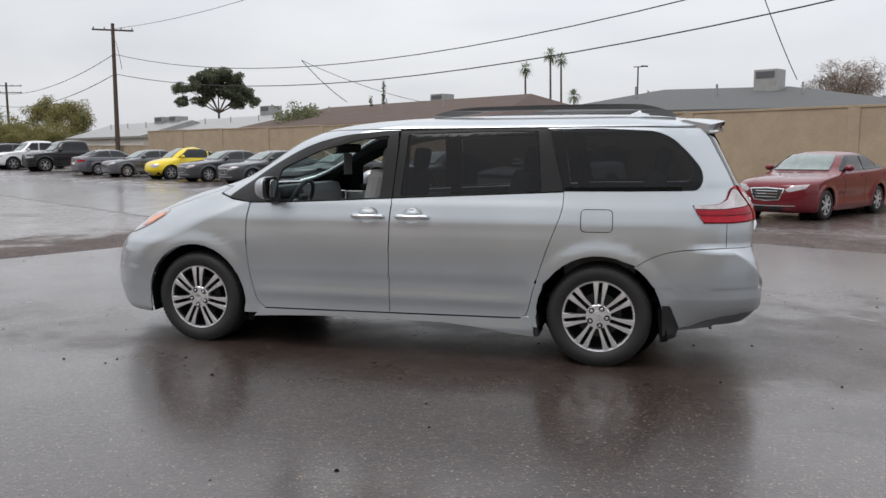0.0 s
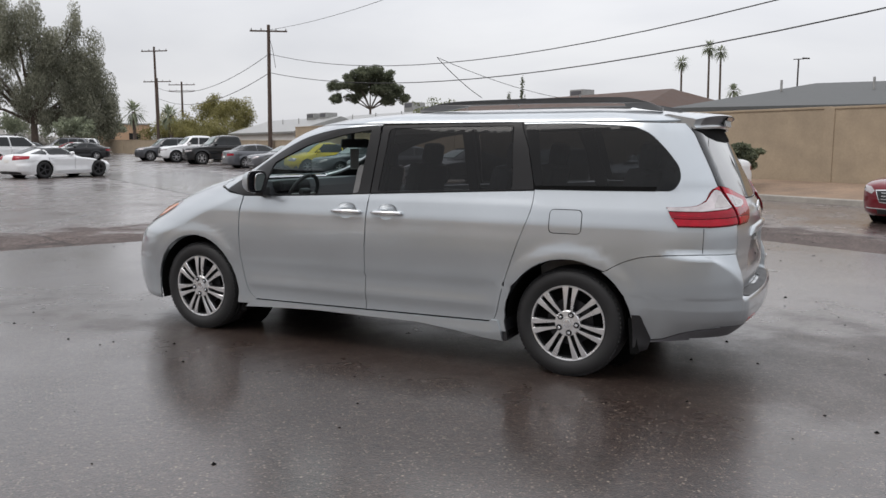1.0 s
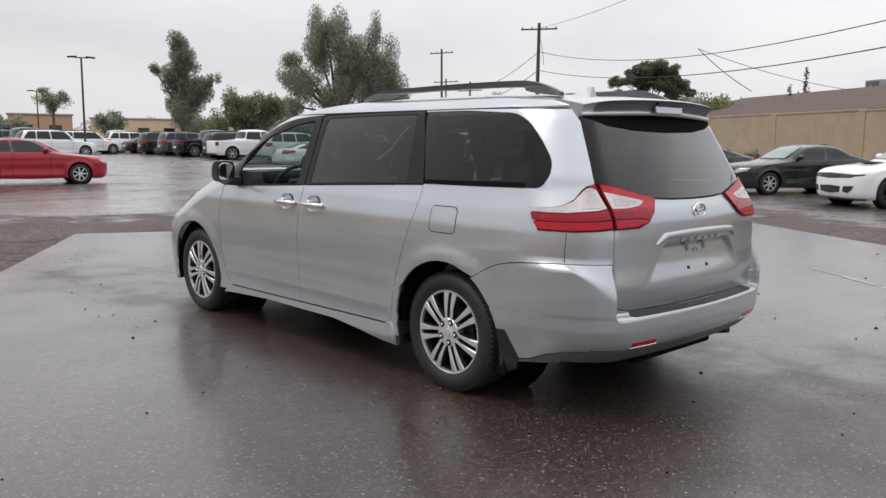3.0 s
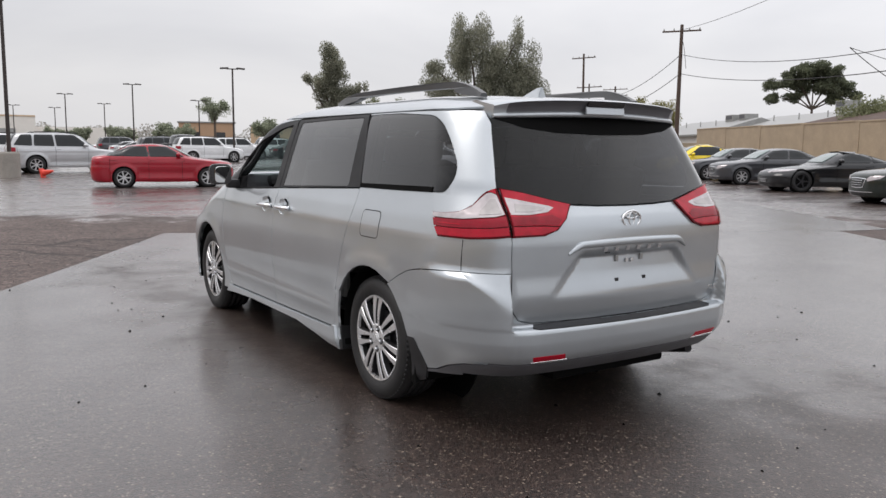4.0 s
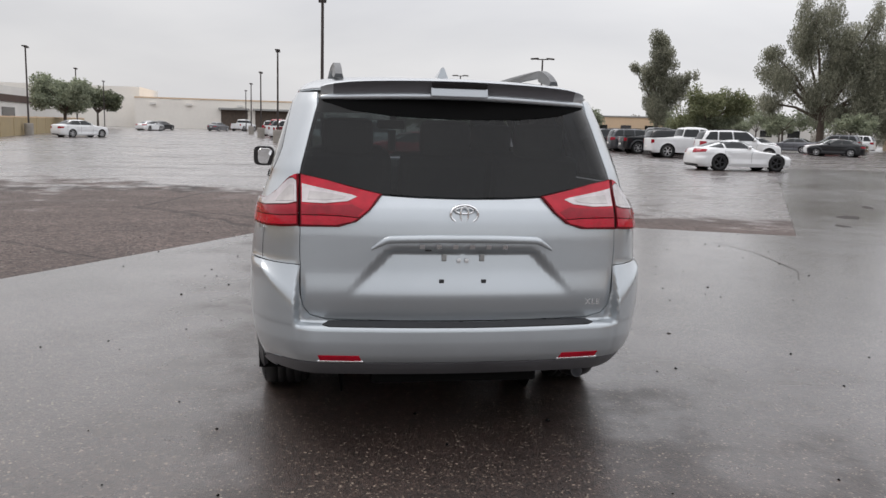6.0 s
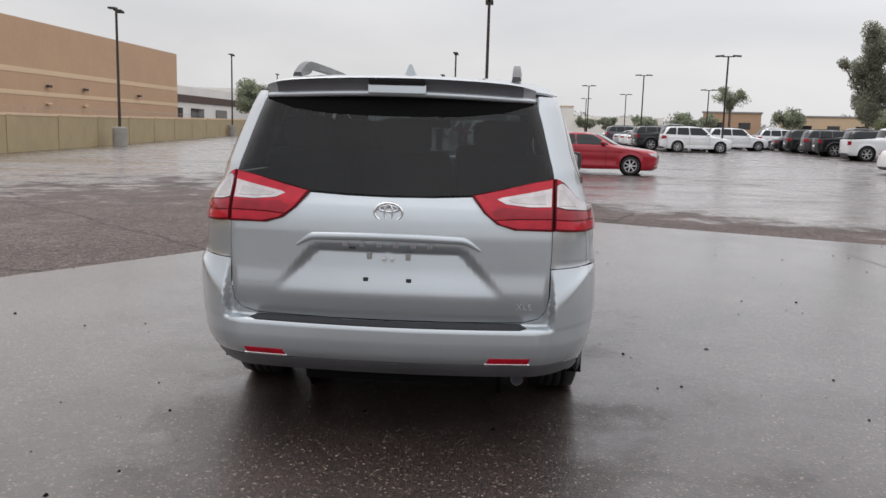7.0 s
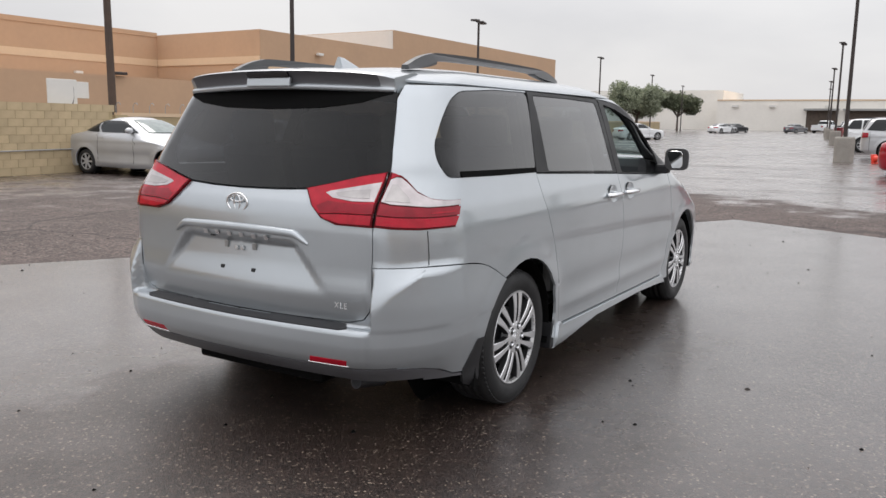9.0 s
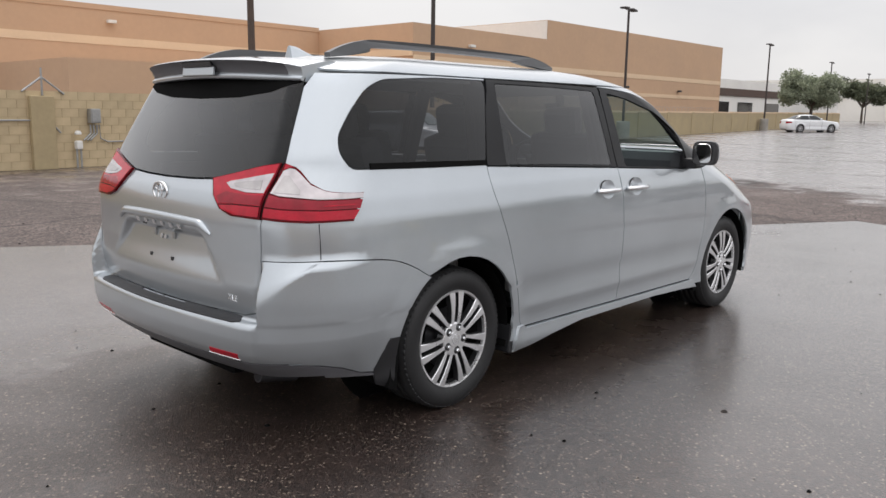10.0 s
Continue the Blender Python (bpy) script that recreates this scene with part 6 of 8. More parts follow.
# ---------------------------------------------------------------- trees
def leaf_cloud(name, blobs, n, size, material, parent, drop=0.0, seed=1, aspect=0.5):
    """Crown: many small leaf faces scattered in overlapping clumps, hanging by drop."""
    rng = np.random.default_rng(seed)
    vol = np.array([b[3] * b[4] * b[5] for b in blobs], float)
    pick = rng.choice(len(blobs), n, p=vol / vol.sum())
    B = np.array(blobs, float)[pick]
    d = rng.normal(size=(n, 3))
    d /= np.linalg.norm(d, axis=1, keepdims=True)
    rad = rng.random(n) ** 0.45
    c = B[:, :3] + d * rad[:, None] * B[:, 3:6]
    t = rng.normal(size=(n, 3)); t[:, 2] -= drop * 3
    t /= np.linalg.norm(t, axis=1, keepdims=True)
    s = np.cross(t, rng.normal(size=(n, 3)))
    s /= np.linalg.norm(s, axis=1, keepdims=True)
    L = size * (0.5 + rng.random(n))[:, None]
    a, b_ = t * L, s * L * aspect
    v = np.stack([c - a * 0.5, c + b_ * 0.5, c + a * 0.5, c - b_ * 0.5], 1).reshape(-1, 3)
    f = np.arange(4 * n).reshape(-1, 4)
    me = bpy.data.meshes.new(name)
    me.from_pydata(v.tolist(), [], f.tolist())
    return put(name, me, material, parent)


def limbs(bm, start, ends, r0):
    s = Vector(start)
    for e in ends:
        e = Vector(e)
        mid = s.lerp(e, 0.5) + Vector((0, 0, 0.08 * (e - s).length))
        tube([s, mid, e], r0, 7, r0 * 0.25, bm)


def tree(label, x, y, h, clumps, mat, n=5000, size=0.35, drop=0.0, trunk_r=0.25, seed=1, name="tree", fork=0.35, aspect=0.5, split=1):
    t = thing(name, label, "tree", pose(x, y, gz(x, y)))
    bm = bmesh.new()
    ends = [(c[0], c[1], c[2]) for c in clumps]
    f = (0, 0, h * fork)
    tube([(0, 0, -0.2), (0.05, 0, h * fork * 0.5), f], trunk_r, 9, trunk_r * 0.7, bm)
    limbs(bm, f, ends, trunk_r * 0.5)
    part("trunk", bm, M["trunk"], t)
    rng = np.random.default_rng(seed + 50)
    sub = []
    for cx, cy, cz, rx, ry, rz in clumps:
        for _ in range(12):
            d = rng.normal(size=3); d /= np.linalg.norm(d)
            k = 0.15 + 0.85 * rng.random()
            sc = 0.30 + 0.30 * rng.random()
            sub.append((cx + d[0] * rx * k, cy + d[1] * ry * k, cz + d[2] * rz * k - drop * rz * 0.15, rx * sc, ry * sc, rz * sc * (1 + drop)))
    leaf_cloud("crown", sub, n, size, M[mat], t, drop, seed, aspect)
    return t


def ring_clumps(seed, n, rad, z0, z1, r, squash=0.8):
    rng = np.random.default_rng(seed)
    out = []
    for i in range(n):
        a = 2 * math.pi * i / n + rng.random()
        f = rng.random()
        k = rad * (0.3 + 0.7 * rng.random())
        out.append((k * math.cos(a), k * math.sin(a), z0 + (z1 - z0) * f, r * (0.7 + 0.5 * rng.random()), r * (0.7 + 0.5 * rng.random()), r * squash * (0.7 + 0.5 * rng.random())))
    return out


# the big eucalyptus: two leaders, weeping skirts
VR = Vector((0.44, 0.60, 0)).normalized()
def at_view(r, z, d=0.0):
    return (VR.x * r - VR.y * d, VR.y * r + VR.x * d, z)
def spread(k, items):
    return [(*at_view(r * k, z * k, d * k), a * k, b * k, c * k) for r, z, d, a, b, c in items]
euc = spread(1.27, [(-1.2, 12.2, 0, 2.0, 2.0, 2.0), (-2.0, 9.9, 0.6, 2.3, 2.2, 1.8), (-4.8, 9.2, 0, 1.5, 1.5, 1.0), (-5.6, 7.6, 0, 1.2, 1.2, 0.8), (-3.2, 6.8, 0, 2.3, 2.2, 1.7), (-4.8, 4.4, 0, 1.7, 1.8, 0.9), (1.2, 10.2, 0, 2.6, 2.4, 2.0),
       (4.0, 12.2, 0, 1.2, 1.2, 1.4), (4.0, 9.2, 0, 2.3, 2.2, 2.4), (1.2, 6.8, 0, 2.8, 2.4, 2.4), (5.6, 6.6, 0, 2.0, 2.0, 2.6), (3.4, 4.8, 0, 2.6, 2.4, 2.2), (6.8, 4.6, 0, 1.4, 1.4, 2.0), (-0.6, 4.6, 0, 1.8, 1.8, 1.4), (3.4, 2.9, 0, 1.8, 1.8, 1.4), (5.6, 3.2, 0, 1.6, 1.6, 1.8), (6.6, 2.7, 0, 1.0, 1.0, 1.5), (1.0, 3.6, 0, 1.5, 1.5, 1.2)])
tree("large grey-green eucalyptus with weeping branches", -85.0, 60.8, 17.8, euc, "leaf_euc", 120000, 0.27, 0.7, 0.5, 3, "eucalyptus_tree", 0.2, 0.35)
euc2 = spread(1.3, [(0, 11.4, 0, 1.5, 1.5, 1.4), (0.8, 9.4, 0, 1.9, 1.8, 1.4), (-0.8, 7.5, 0, 1.8, 1.7, 1.3), (-3.0, 8.6, 0, 0.9, 0.9, 0.6), (1.6, 6.0, 0, 2.2, 2.0, 1.7), (3.6, 7.4, 0, 1.0, 1.0, 0.8), (0.2, 4.0, 0, 2.2, 2.1, 1.7)])
tree("tall slim eucalyptus with ragged crown", -110.0, 50.5, 16.2, euc2, "leaf_euc", 50000, 0.28, 0.5, 0.36, 5, "eucalyptus_tree", 0.25, 0.4)
tree("round green mesquite tree", -72.2, 39.5, 6.4, ring_clumps(7, 9, 3.4, 2.4, 5.0, 1.8), "leaf_green", 20000, 0.22, 0.1, 0.18, 7, "mesquite_tree")
tree("round pine with flat dark crown", -60.0, 98.0, 12.6, spread(1.0, [(0, 11.6, 0, 2.3, 2.3, 1.40), (-2.7, 10.8, 0, 2.0, 2.0, 1.22), (2.6, 10.9, 0, 2.1, 2.1, 1.22), (-1.2, 9.6, 0.8, 2.2, 2.2, 1.22), (1.6, 9.3, -0.8, 2.2, 2.2, 1.22), (-4.6, 9.4, 0, 1.7, 1.8, 1.05), (4.6, 9.3, 0, 1.7, 1.8, 1.05), (-5.4, 8.0, 0, 1.4, 1.5, 0.88), (5.5, 7.9, 0, 1.3, 1.5, 0.88), (-2.6, 8.1, 0, 1.6, 1.6, 0.88), (2.6, 7.8, 0, 1.5, 1.6, 0.88)]), "leaf_dark", 42000, 0.26, 0.0, 0.22, 8, "pine_tree", 0.5)
tree("olive-green desert tree with yellowish lower growth", -69.6, 77.0, 7.6, ring_clumps(9, 11, 3.4, 3.0, 6.4, 1.9), "leaf_olive", 20000, 0.2, 0.1, 0.15, 9, "desert_tree")
tree("low yellow-green shrub beyond the wall", -74.5, 74.0, 4.6, ring_clumps(10, 8, 4.0, 1.8, 4.0, 2.0), "leaf_olive", 14000, 0.2, 0.1, 0.1, 10, "shrub")
tree("low yellow-green shrub beyond the wall", -63.5, 66.5, 4.2, ring_clumps(11, 8, 3.6, 1.6, 3.6, 1.8), "leaf_olive", 14000, 0.2, 0.1, 0.1, 11, "shrub")
tree("rounded green bush behind the wall", -24.0, 48.5, 4.6, ring_clumps(12, 8, 1.6, 2.0, 3.9, 1.2), "leaf_green", 6000, 0.18, 0.0, 0.12, 12, "bush")
tree("bare twiggy tree beyond the roofs", 15.5, 62.0, 8.0, ring_clumps(13, 12, 3.6, 4.4, 6.8, 1.7), "leaf_dry", 9000, 0.6, 0.0, 0.2, 13, "bare_tree", 0.4, 0.045)
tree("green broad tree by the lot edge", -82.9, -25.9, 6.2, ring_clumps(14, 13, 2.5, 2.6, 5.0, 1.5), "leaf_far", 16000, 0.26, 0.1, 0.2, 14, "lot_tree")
tree("small dark tree far down the lot", -132.5, -35.0, 6.6, ring_clumps(16, 9, 3.0, 3.0, 5.6, 1.7), "leaf_dark", 9000, 0.34, 0.1, 0.2, 16, "lot_tree")
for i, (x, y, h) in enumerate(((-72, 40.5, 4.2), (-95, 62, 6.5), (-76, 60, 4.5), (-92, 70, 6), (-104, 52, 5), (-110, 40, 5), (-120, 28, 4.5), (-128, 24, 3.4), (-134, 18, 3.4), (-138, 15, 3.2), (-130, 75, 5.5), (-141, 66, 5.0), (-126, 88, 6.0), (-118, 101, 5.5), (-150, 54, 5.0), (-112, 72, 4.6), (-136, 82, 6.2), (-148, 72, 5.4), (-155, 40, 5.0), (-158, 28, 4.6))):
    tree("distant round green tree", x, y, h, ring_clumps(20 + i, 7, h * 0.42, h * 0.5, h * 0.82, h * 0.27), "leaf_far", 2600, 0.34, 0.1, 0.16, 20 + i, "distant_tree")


def palm(x, y, h, r=0.22, crown=1.5, seed=0):
    p = thing("palm_tree", "tall thin fan palm with small crown", "palm tree", pose(x, y, gz(x, y)))
    part("trunk", tube([(0, 0, -0.2), (0.15, 0, h * 0.5), (0, 0, h)], r, 8, r * 0.7), M["trunk"], p)
    bm = bmesh.new()
    rng = np.random.default_rng(seed)
    for k in range(110):
        a, el = rng.random() * 6.283, rng.uniform(-1.2, 1.3)
        d = Vector((math.cos(a) * math.cos(el), math.sin(a) * math.cos(el), math.sin(el)))
        s = d.cross(Vector((0, 0, 1))).normalized()
        o = Vector((0, 0, h))
        ln = crown * rng.uniform(0.7, 1.1)
        pts = [o + d * ln * 0.15, o + d * ln * 0.6, o + d * ln + Vector((0, 0, -0.22 * ln))]
        w = [0.01, 0.055 * crown, 0.01]
        va = [bm.verts.new(q + s * ww) for q, ww in zip(pts, w)]
        vb = [bm.verts.new(q - s * ww) for q, ww in zip(pts, w)]
        for i in range(2):
            bm.faces.new((va[i], va[i + 1], vb[i + 1], vb[i]))
    part("crown", bm, M["leaf_far"] if math.hypot(x, y) > 80 else M["leaf_green"], p)
    return p


palm(-25.4, 156.4, 17.0, 0.25, 2.0, 1)
palm(-20.5, 157.2, 19.6, 0.25, 2.0, 2)
palm(-18.4, 157.5, 18.8, 0.25, 2.0, 3)
palm(-15.8, 157.7, 11.4, 0.2, 2.0, 4)
palm(0.5, 75, 6.0, 0.2, 1.1, 5)
palm(3.2, 76, 6.0, 0.2, 1.0, 6)
palm(-96.5, 87.0, 6.0, 0.3, 2.6, 7)
palm(-72.0, 70.0, 4.6, 0.3, 2.2, 8)
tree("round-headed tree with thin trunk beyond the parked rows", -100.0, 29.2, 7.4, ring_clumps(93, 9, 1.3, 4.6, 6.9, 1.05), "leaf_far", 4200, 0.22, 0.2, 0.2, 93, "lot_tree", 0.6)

# band of far shrubs, trees and low sheds that closes the horizon behind the rows; the leaves' haze is in their colour
rng_h = np.random.default_rng(77)
band = []
for k in range(170):
    az = radians(112 + 66 * k / 169 + rng_h.uniform(-0.3, 0.3))
    r_ = 205 + rng_h.uniform(-18, 18)
    h_ = rng_h.uniform(1.6, 3.6) + (2.2 if rng_h.random() < 0.16 else 0)
    band.append((r_ * math.cos(az), r_ * math.sin(az), 1.0 + h_ * 0.5, 3.6, 3.6, h_ * 0.62))
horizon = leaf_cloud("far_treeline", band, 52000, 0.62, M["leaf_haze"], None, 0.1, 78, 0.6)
tagged(horizon, "band of distant shrubs and trees, paled for haze", "treeline", kind="stuff")
for az, r_, w_, d_, h_, mat in ((121, 175, 16, 8, 4.4, "stucco_band"), (131, 172, 22, 9, 4.0, "white_wall"), (139, 178, 14, 8, 5.0, "stucco_tan"), (149, 170, 20, 8, 3.9, "white_wall"), (158, 176, 18, 9, 4.8, "stucco_band"), (164, 170, 11, 7, 5.2, "stucco_tan")):
    x_, y_ = r_ * math.cos(radians(az)), r_ * math.sin(radians(az))
    sh_ = thing("far_shed", "low pale commercial building far beyond the lot", "building", pose(x_, y_, gz(x_, y_), 0, 0, az + 90), group="far sheds")
    part("wall", box((w_, d_, h_), (0, 0, h_ / 2)), M[mat], sh_)
    part("roof", box((w_ + 0.5, d_ + 0.5, 0.3), (0, 0, h_ + 0.15), bevel=0.05), M["metal_grey"], sh_)
    for q in range(int(w_ / 5)):
        part("window", box((2.2, 0.1, 1.3), (-w_ / 2 + 3 + q * 5, d_ / 2 + 0.02, h_ * 0.52)), M["gloss_black"], sh_)
        part("window", box((2.2, 0.1, 1.3), (-w_ / 2 + 3 + q * 5, -d_ / 2 - 0.02, h_ * 0.52)), M["gloss_black"], sh_)

# cypress tips and clipped shrub by the wall
for x, y, h in ((-18.4, 48.5, 5.2), (-17.6, 49.0, 6.2)):
    tree("narrow dark cypress beyond the roof", x, y, h, [(0, 0, h * 0.35, 0.35, 0.35, h * 0.3), (0, 0, h * 0.65, 0.28, 0.28, h * 0.25), (0, 0, h * 0.9, 0.14, 0.14, h * 0.14)], "leaf_dark", 2500, 0.14, 0.0, 0.06, int(h * 10), "cypress", 0.2)
tree("clipped dark green shrub with flat top", 0.1, 19.7, 1.4, [(0, 0, 1.30, 0.85, 0.85, 0.28), (0, 0, 1.0, 0.70, 0.70, 0.34), (0, 0, 0.65, 0.45, 0.45, 0.30)], "leaf_dark", 26000, 0.08, 0.0, 0.06, 61, "clipped_shrub", 0.4)
for i, (x, y) in enumerate(((-6.2, 23.2), (-8.6, 24.8), (-22.0, 33.0), (-61.0, 45.5), (-64.0, 47.5), (-58.5, 44.0))):
    tree("rounded dark shrub at the lot edge", x, y, 1.1, ring_clumps(70 + i, 5, 0.7, 0.5, 0.9, 0.55), "leaf_dark", 3500, 0.1, 0.0, 0.05, 70 + i, "round_shrub")


# ---------------------------------------------------------------- parked cars
PAINTS = {}
def car_paint(name, color, metal=0.0):
    if name not in PAINTS:
        PAINTS[name] = paint("paint_" + name, color, metal, 0.38)
    return PAINTS[name]


M["bg_alloy"] = plain("painted_alloy", (0.60, 0.60, 0.61), 0.35, 0.4, vary=0.1)
M["car_glass"] = plain("dark_car_glass", (0.020, 0.023, 0.025), 0.06, vary=0.1, spec=0.35)
# greenish windshield glass, paled to paint in the reflected sky
M["screen_glass"] = plain("pale_car_glass", (0.17, 0.22, 0.21), 0.06, vary=0.25, coat=0.5)


def bg_tyre(R, half, ri):
    bm = lathe([(ri, half), (ri + 0.02, half + 0.008), (R - 0.03, half + 0.004), (R, half - 0.03), (R, -half + 0.03), (R - 0.03, -half - 0.004), (ri + 0.02, -half - 0.008), (ri, -half)], 32, caps=False)
    me = bpy.data.meshes.new("tyre"); bm.to_mesh(me); bm.free(); me.shade_smooth()
    return me


def bg_rim(ri, spokes, wide):
    bm = lathe([(ri, 0.02), (ri, -0.004), (ri - 0.018, -0.002), (ri - 0.022, 0.05)], 32, caps=False)
    for k in range(spokes):
        a = 2 * math.pi * k / spokes
        add_box(bm, (ri - 0.03, 0.025, wide * 1.15), ((ri + 0.02) / 2 * math.cos(a), 0.0, (ri + 0.02) / 2 * math.sin(a)), (0, -math.degrees(a), 0))
    h = lathe([(0.06, 0.03), (0.06, -0.015), (0.0, -0.02)], 16)
    me_ = bpy.data.meshes.new("x"); h.to_mesh(me_); h.free(); bm.from_mesh(me_)
    me = bpy.data.meshes.new("rim"); bm.to_mesh(me); bm.free()
    return me


def car_rows(kind, L, W, H):
    """Rows of plan outlines for a kind of car."""
    r, f, w = L * 0.5 - 0.02, -L * 0.5, W / 2
    def row(v, xr, xf, ww, rc=0.35, fc=0.45, z=None):
        return (v, v if z is None else z, xr, xf, ww, rc, min(rc, ww), fc, min(fc, ww))
    if kind in ("sedan", "muscle"):
        return [row(0.17, r - 0.14, f + 0.14, w - 0.07), row(0.24, r - 0.04, f + 0.04, w - 0.03), row(0.36, r, f, w - 0.015), row(0.52, r + 0.02, f - 0.01, w - 0.005), row(0.66, r + 0.01, f, w), row(0.76, r - 0.01, f + 0.03, w, 0.35, 0.45), row(0.83, r - 0.02, f + 0.10, w - 0.004, 0.35, 0.52),
                row(0.89, r - 0.03, f + 0.30, w - 0.012, 0.35, 0.62), row(0.94, r - 0.035, f + 0.72, w - 0.022, 0.36, 0.70), row(0.98, r - 0.045, f + 1.12, w - 0.035, 0.38, 0.58), row(1.01, r - 0.07, f + 1.32, w - 0.05, 0.40, 0.46), row(1.045, r - 0.14, f + 1.42, w - 0.075, 0.42, 0.40), row(1.075, r - 0.38, f + 1.50, w - 0.10, 0.45, 0.38), row(1.10, r - 0.60, f + 1.56, w - 0.12, 0.42, 0.37),
                row(1.16, r - 0.72, f + 1.66, w - 0.145, 0.4, 0.36), row(1.27, r - 0.92, f + 1.86, w - 0.20, 0.4, 0.34), row(H - 0.09, r - 1.16, f + 2.10, w - 0.265, 0.42, 0.36), row(H - 0.04, r - 1.40, f + 2.34, w - 0.34, 0.42, 0.4), row(H - 0.01, r - 1.62, f + 2.48, w - 0.55, 0.2, 0.2), row(H, r - 1.95, f + 2.70, 0.02, 0.01, 0.01)]
    if kind == "twodoor":
        return [row(0.17, r - 0.14, f + 0.14, w - 0.07), row(0.24, r - 0.04, f + 0.05, w - 0.03), row(0.36, r, f + 0.01, w - 0.015), row(0.50, r + 0.01, f, w - 0.003), row(0.62, r, f + 0.03, w, 0.38, 0.5), row(0.70, r - 0.01, f + 0.10, w, 0.38, 0.58), row(0.77, r - 0.015, f + 0.26, w - 0.005, 0.38, 0.7),
                row(0.84, r - 0.02, f + 0.66, w - 0.015, 0.38, 0.8), row(0.90, r - 0.03, f + 1.10, w - 0.03, 0.4, 0.66), row(0.95, r - 0.06, f + 1.34, w - 0.05, 0.45, 0.5), row(0.995, r - 0.28, f + 1.46, w - 0.08, 0.5, 0.42), row(1.04, r - 0.58, f + 1.57, w - 0.11, 0.48, 0.40),
                row(1.12, r - 0.76, f + 1.72, w - 0.15, 0.45, 0.36), row(1.24, r - 1.02, f + 1.97, w - 0.21, 0.45, 0.34), row(H - 0.09, r - 1.32, f + 2.22, w - 0.28, 0.45, 0.36), row(H - 0.04, r - 1.58, f + 2.42, w - 0.36, 0.25, 0.25), row(H - 0.01, r - 1.72, f + 2.56, w - 0.55, 0.1, 0.1), row(H, r - 1.84, f + 2.70, 0.02, 0.01, 0.01)]
    if kind == "coupe":
        return [row(0.15, r - 0.12, f + 0.10, w - 0.06), row(0.30, r, f, w - 0.015), row(0.48, r + 0.01, f - 0.01, w), row(0.62, r, f + 0.05, w, 0.45, 0.6), row(0.70, r - 0.01, f + 0.25, w, 0.45, 0.7), row(0.78, r - 0.03, f + 0.75, w - 0.01, 0.45, 0.9),
                row(0.85, r - 0.06, f + 1.35, w - 0.03, 0.5, 0.8), row(0.90, r - 0.12, f + 1.55, w - 0.06, 0.5, 0.55), row(0.95, r - 0.35, f + 1.66, w - 0.11, 0.6, 0.45), row(1.05, r - 0.70, f + 1.86, w - 0.18, 0.6, 0.4), row(1.17, r - 1.10, f + 2.10, w - 0.26, 0.55, 0.4),
                row(H - 0.06, r - 1.50, f + 2.34, w - 0.34, 0.4, 0.4), row(H - 0.02, r - 1.75, f + 2.52, w - 0.46, 0.3, 0.3), row(H, r - 1.95, f + 2.42, 0.02, 0.01, 0.01)]
    if kind == "suv":
        return [row(0.24, r - 0.12, f + 0.12, w - 0.06), row(0.40, r, f, w - 0.015), row(0.6, r + 0.01, f - 0.01, w - 0.005), row(0.82, r, f + 0.04, w), row(0.93, r - 0.01, f + 0.15, w - 0.005, 0.3, 0.5), row(1.00, r - 0.015, f + 0.50, w - 0.015, 0.3, 0.7), row(1.06, r - 0.02, f + 1.05, w - 0.03, 0.3, 0.6), row(1.11, r - 0.03, f + 1.22, w - 0.05, 0.3, 0.4),
                row(1.18, r - 0.05, f + 1.34, w - 0.075, 0.3, 0.35), row(1.35, r - 0.13, f + 1.58, w - 0.12, 0.28, 0.32), row(H - 0.18, r - 0.24, f + 1.82, w - 0.18, 0.28, 0.32), row(H - 0.09, r - 0.36, f + 2.02, w - 0.23, 0.3, 0.35), row(H - 0.03, r - 0.70, f + 2.4, w - 0.36, 0.3, 0.35), row(H, r - 1.9, f + 2.75, 0.02, 0.01, 0.01)]
    if kind == "pickup":
        return [row(0.30, r - 0.10, f + 0.12, w - 0.06, 0.2), row(0.45, r, f, w - 0.015, 0.2), row(0.7, r, f - 0.01, w, 0.2), row(0.98, r, f + 0.04, w, 0.2), row(1.08, r, f + 0.14, w - 0.01, 0.2, 0.5), row(1.14, r - 0.01, f + 0.5, w - 0.015, 0.2, 0.6), row(1.19, r - 0.02, f + 1.1, w - 0.025, 0.2, 0.5), row(1.22, r - 0.06, f + 1.3, w - 0.035, 0.2, 0.4), row(1.245, r - 1.85, f + 1.4, w - 0.05, 0.15, 0.35),
                row(1.30, r - 1.90, f + 1.46, w - 0.07, 0.15, 0.33), row(1.5, r - 1.98, f + 1.72, w - 0.13, 0.15, 0.3), row(H - 0.14, r - 2.08, f + 1.98, w - 0.19, 0.16, 0.3), row(H - 0.05, r - 2.2, f + 2.2, w - 0.27, 0.2, 0.3), row(H, r - 2.6, f + 2.6, 0.05, 0.02, 0.02)]
    if kind == "beetle":
        nose = ((0.18, 0.28, 0.25, 0.10), (0.32, 0.06, 0.05, 0.04), (0.46, 0.0, 0.0, 0.01), (0.60, 0.02, 0.02, 0.0), (0.72, 0.08, 0.07, 0.01), (0.82, 0.22, 0.15, 0.03), (0.90, 0.48, 0.25, 0.05), (0.96, 0.82, 0.34, 0.08),
                (1.02, 0.99, 0.44, 0.11), (1.12, 1.10, 0.62, 0.15), (1.24, 1.27, 0.88, 0.20), (1.36, 1.50, 1.22, 0.27), (1.44, 1.74, 1.52, 0.35), (1.485, 1.98, 1.78, 0.52), (1.50, 2.10, 1.96, 0.84))
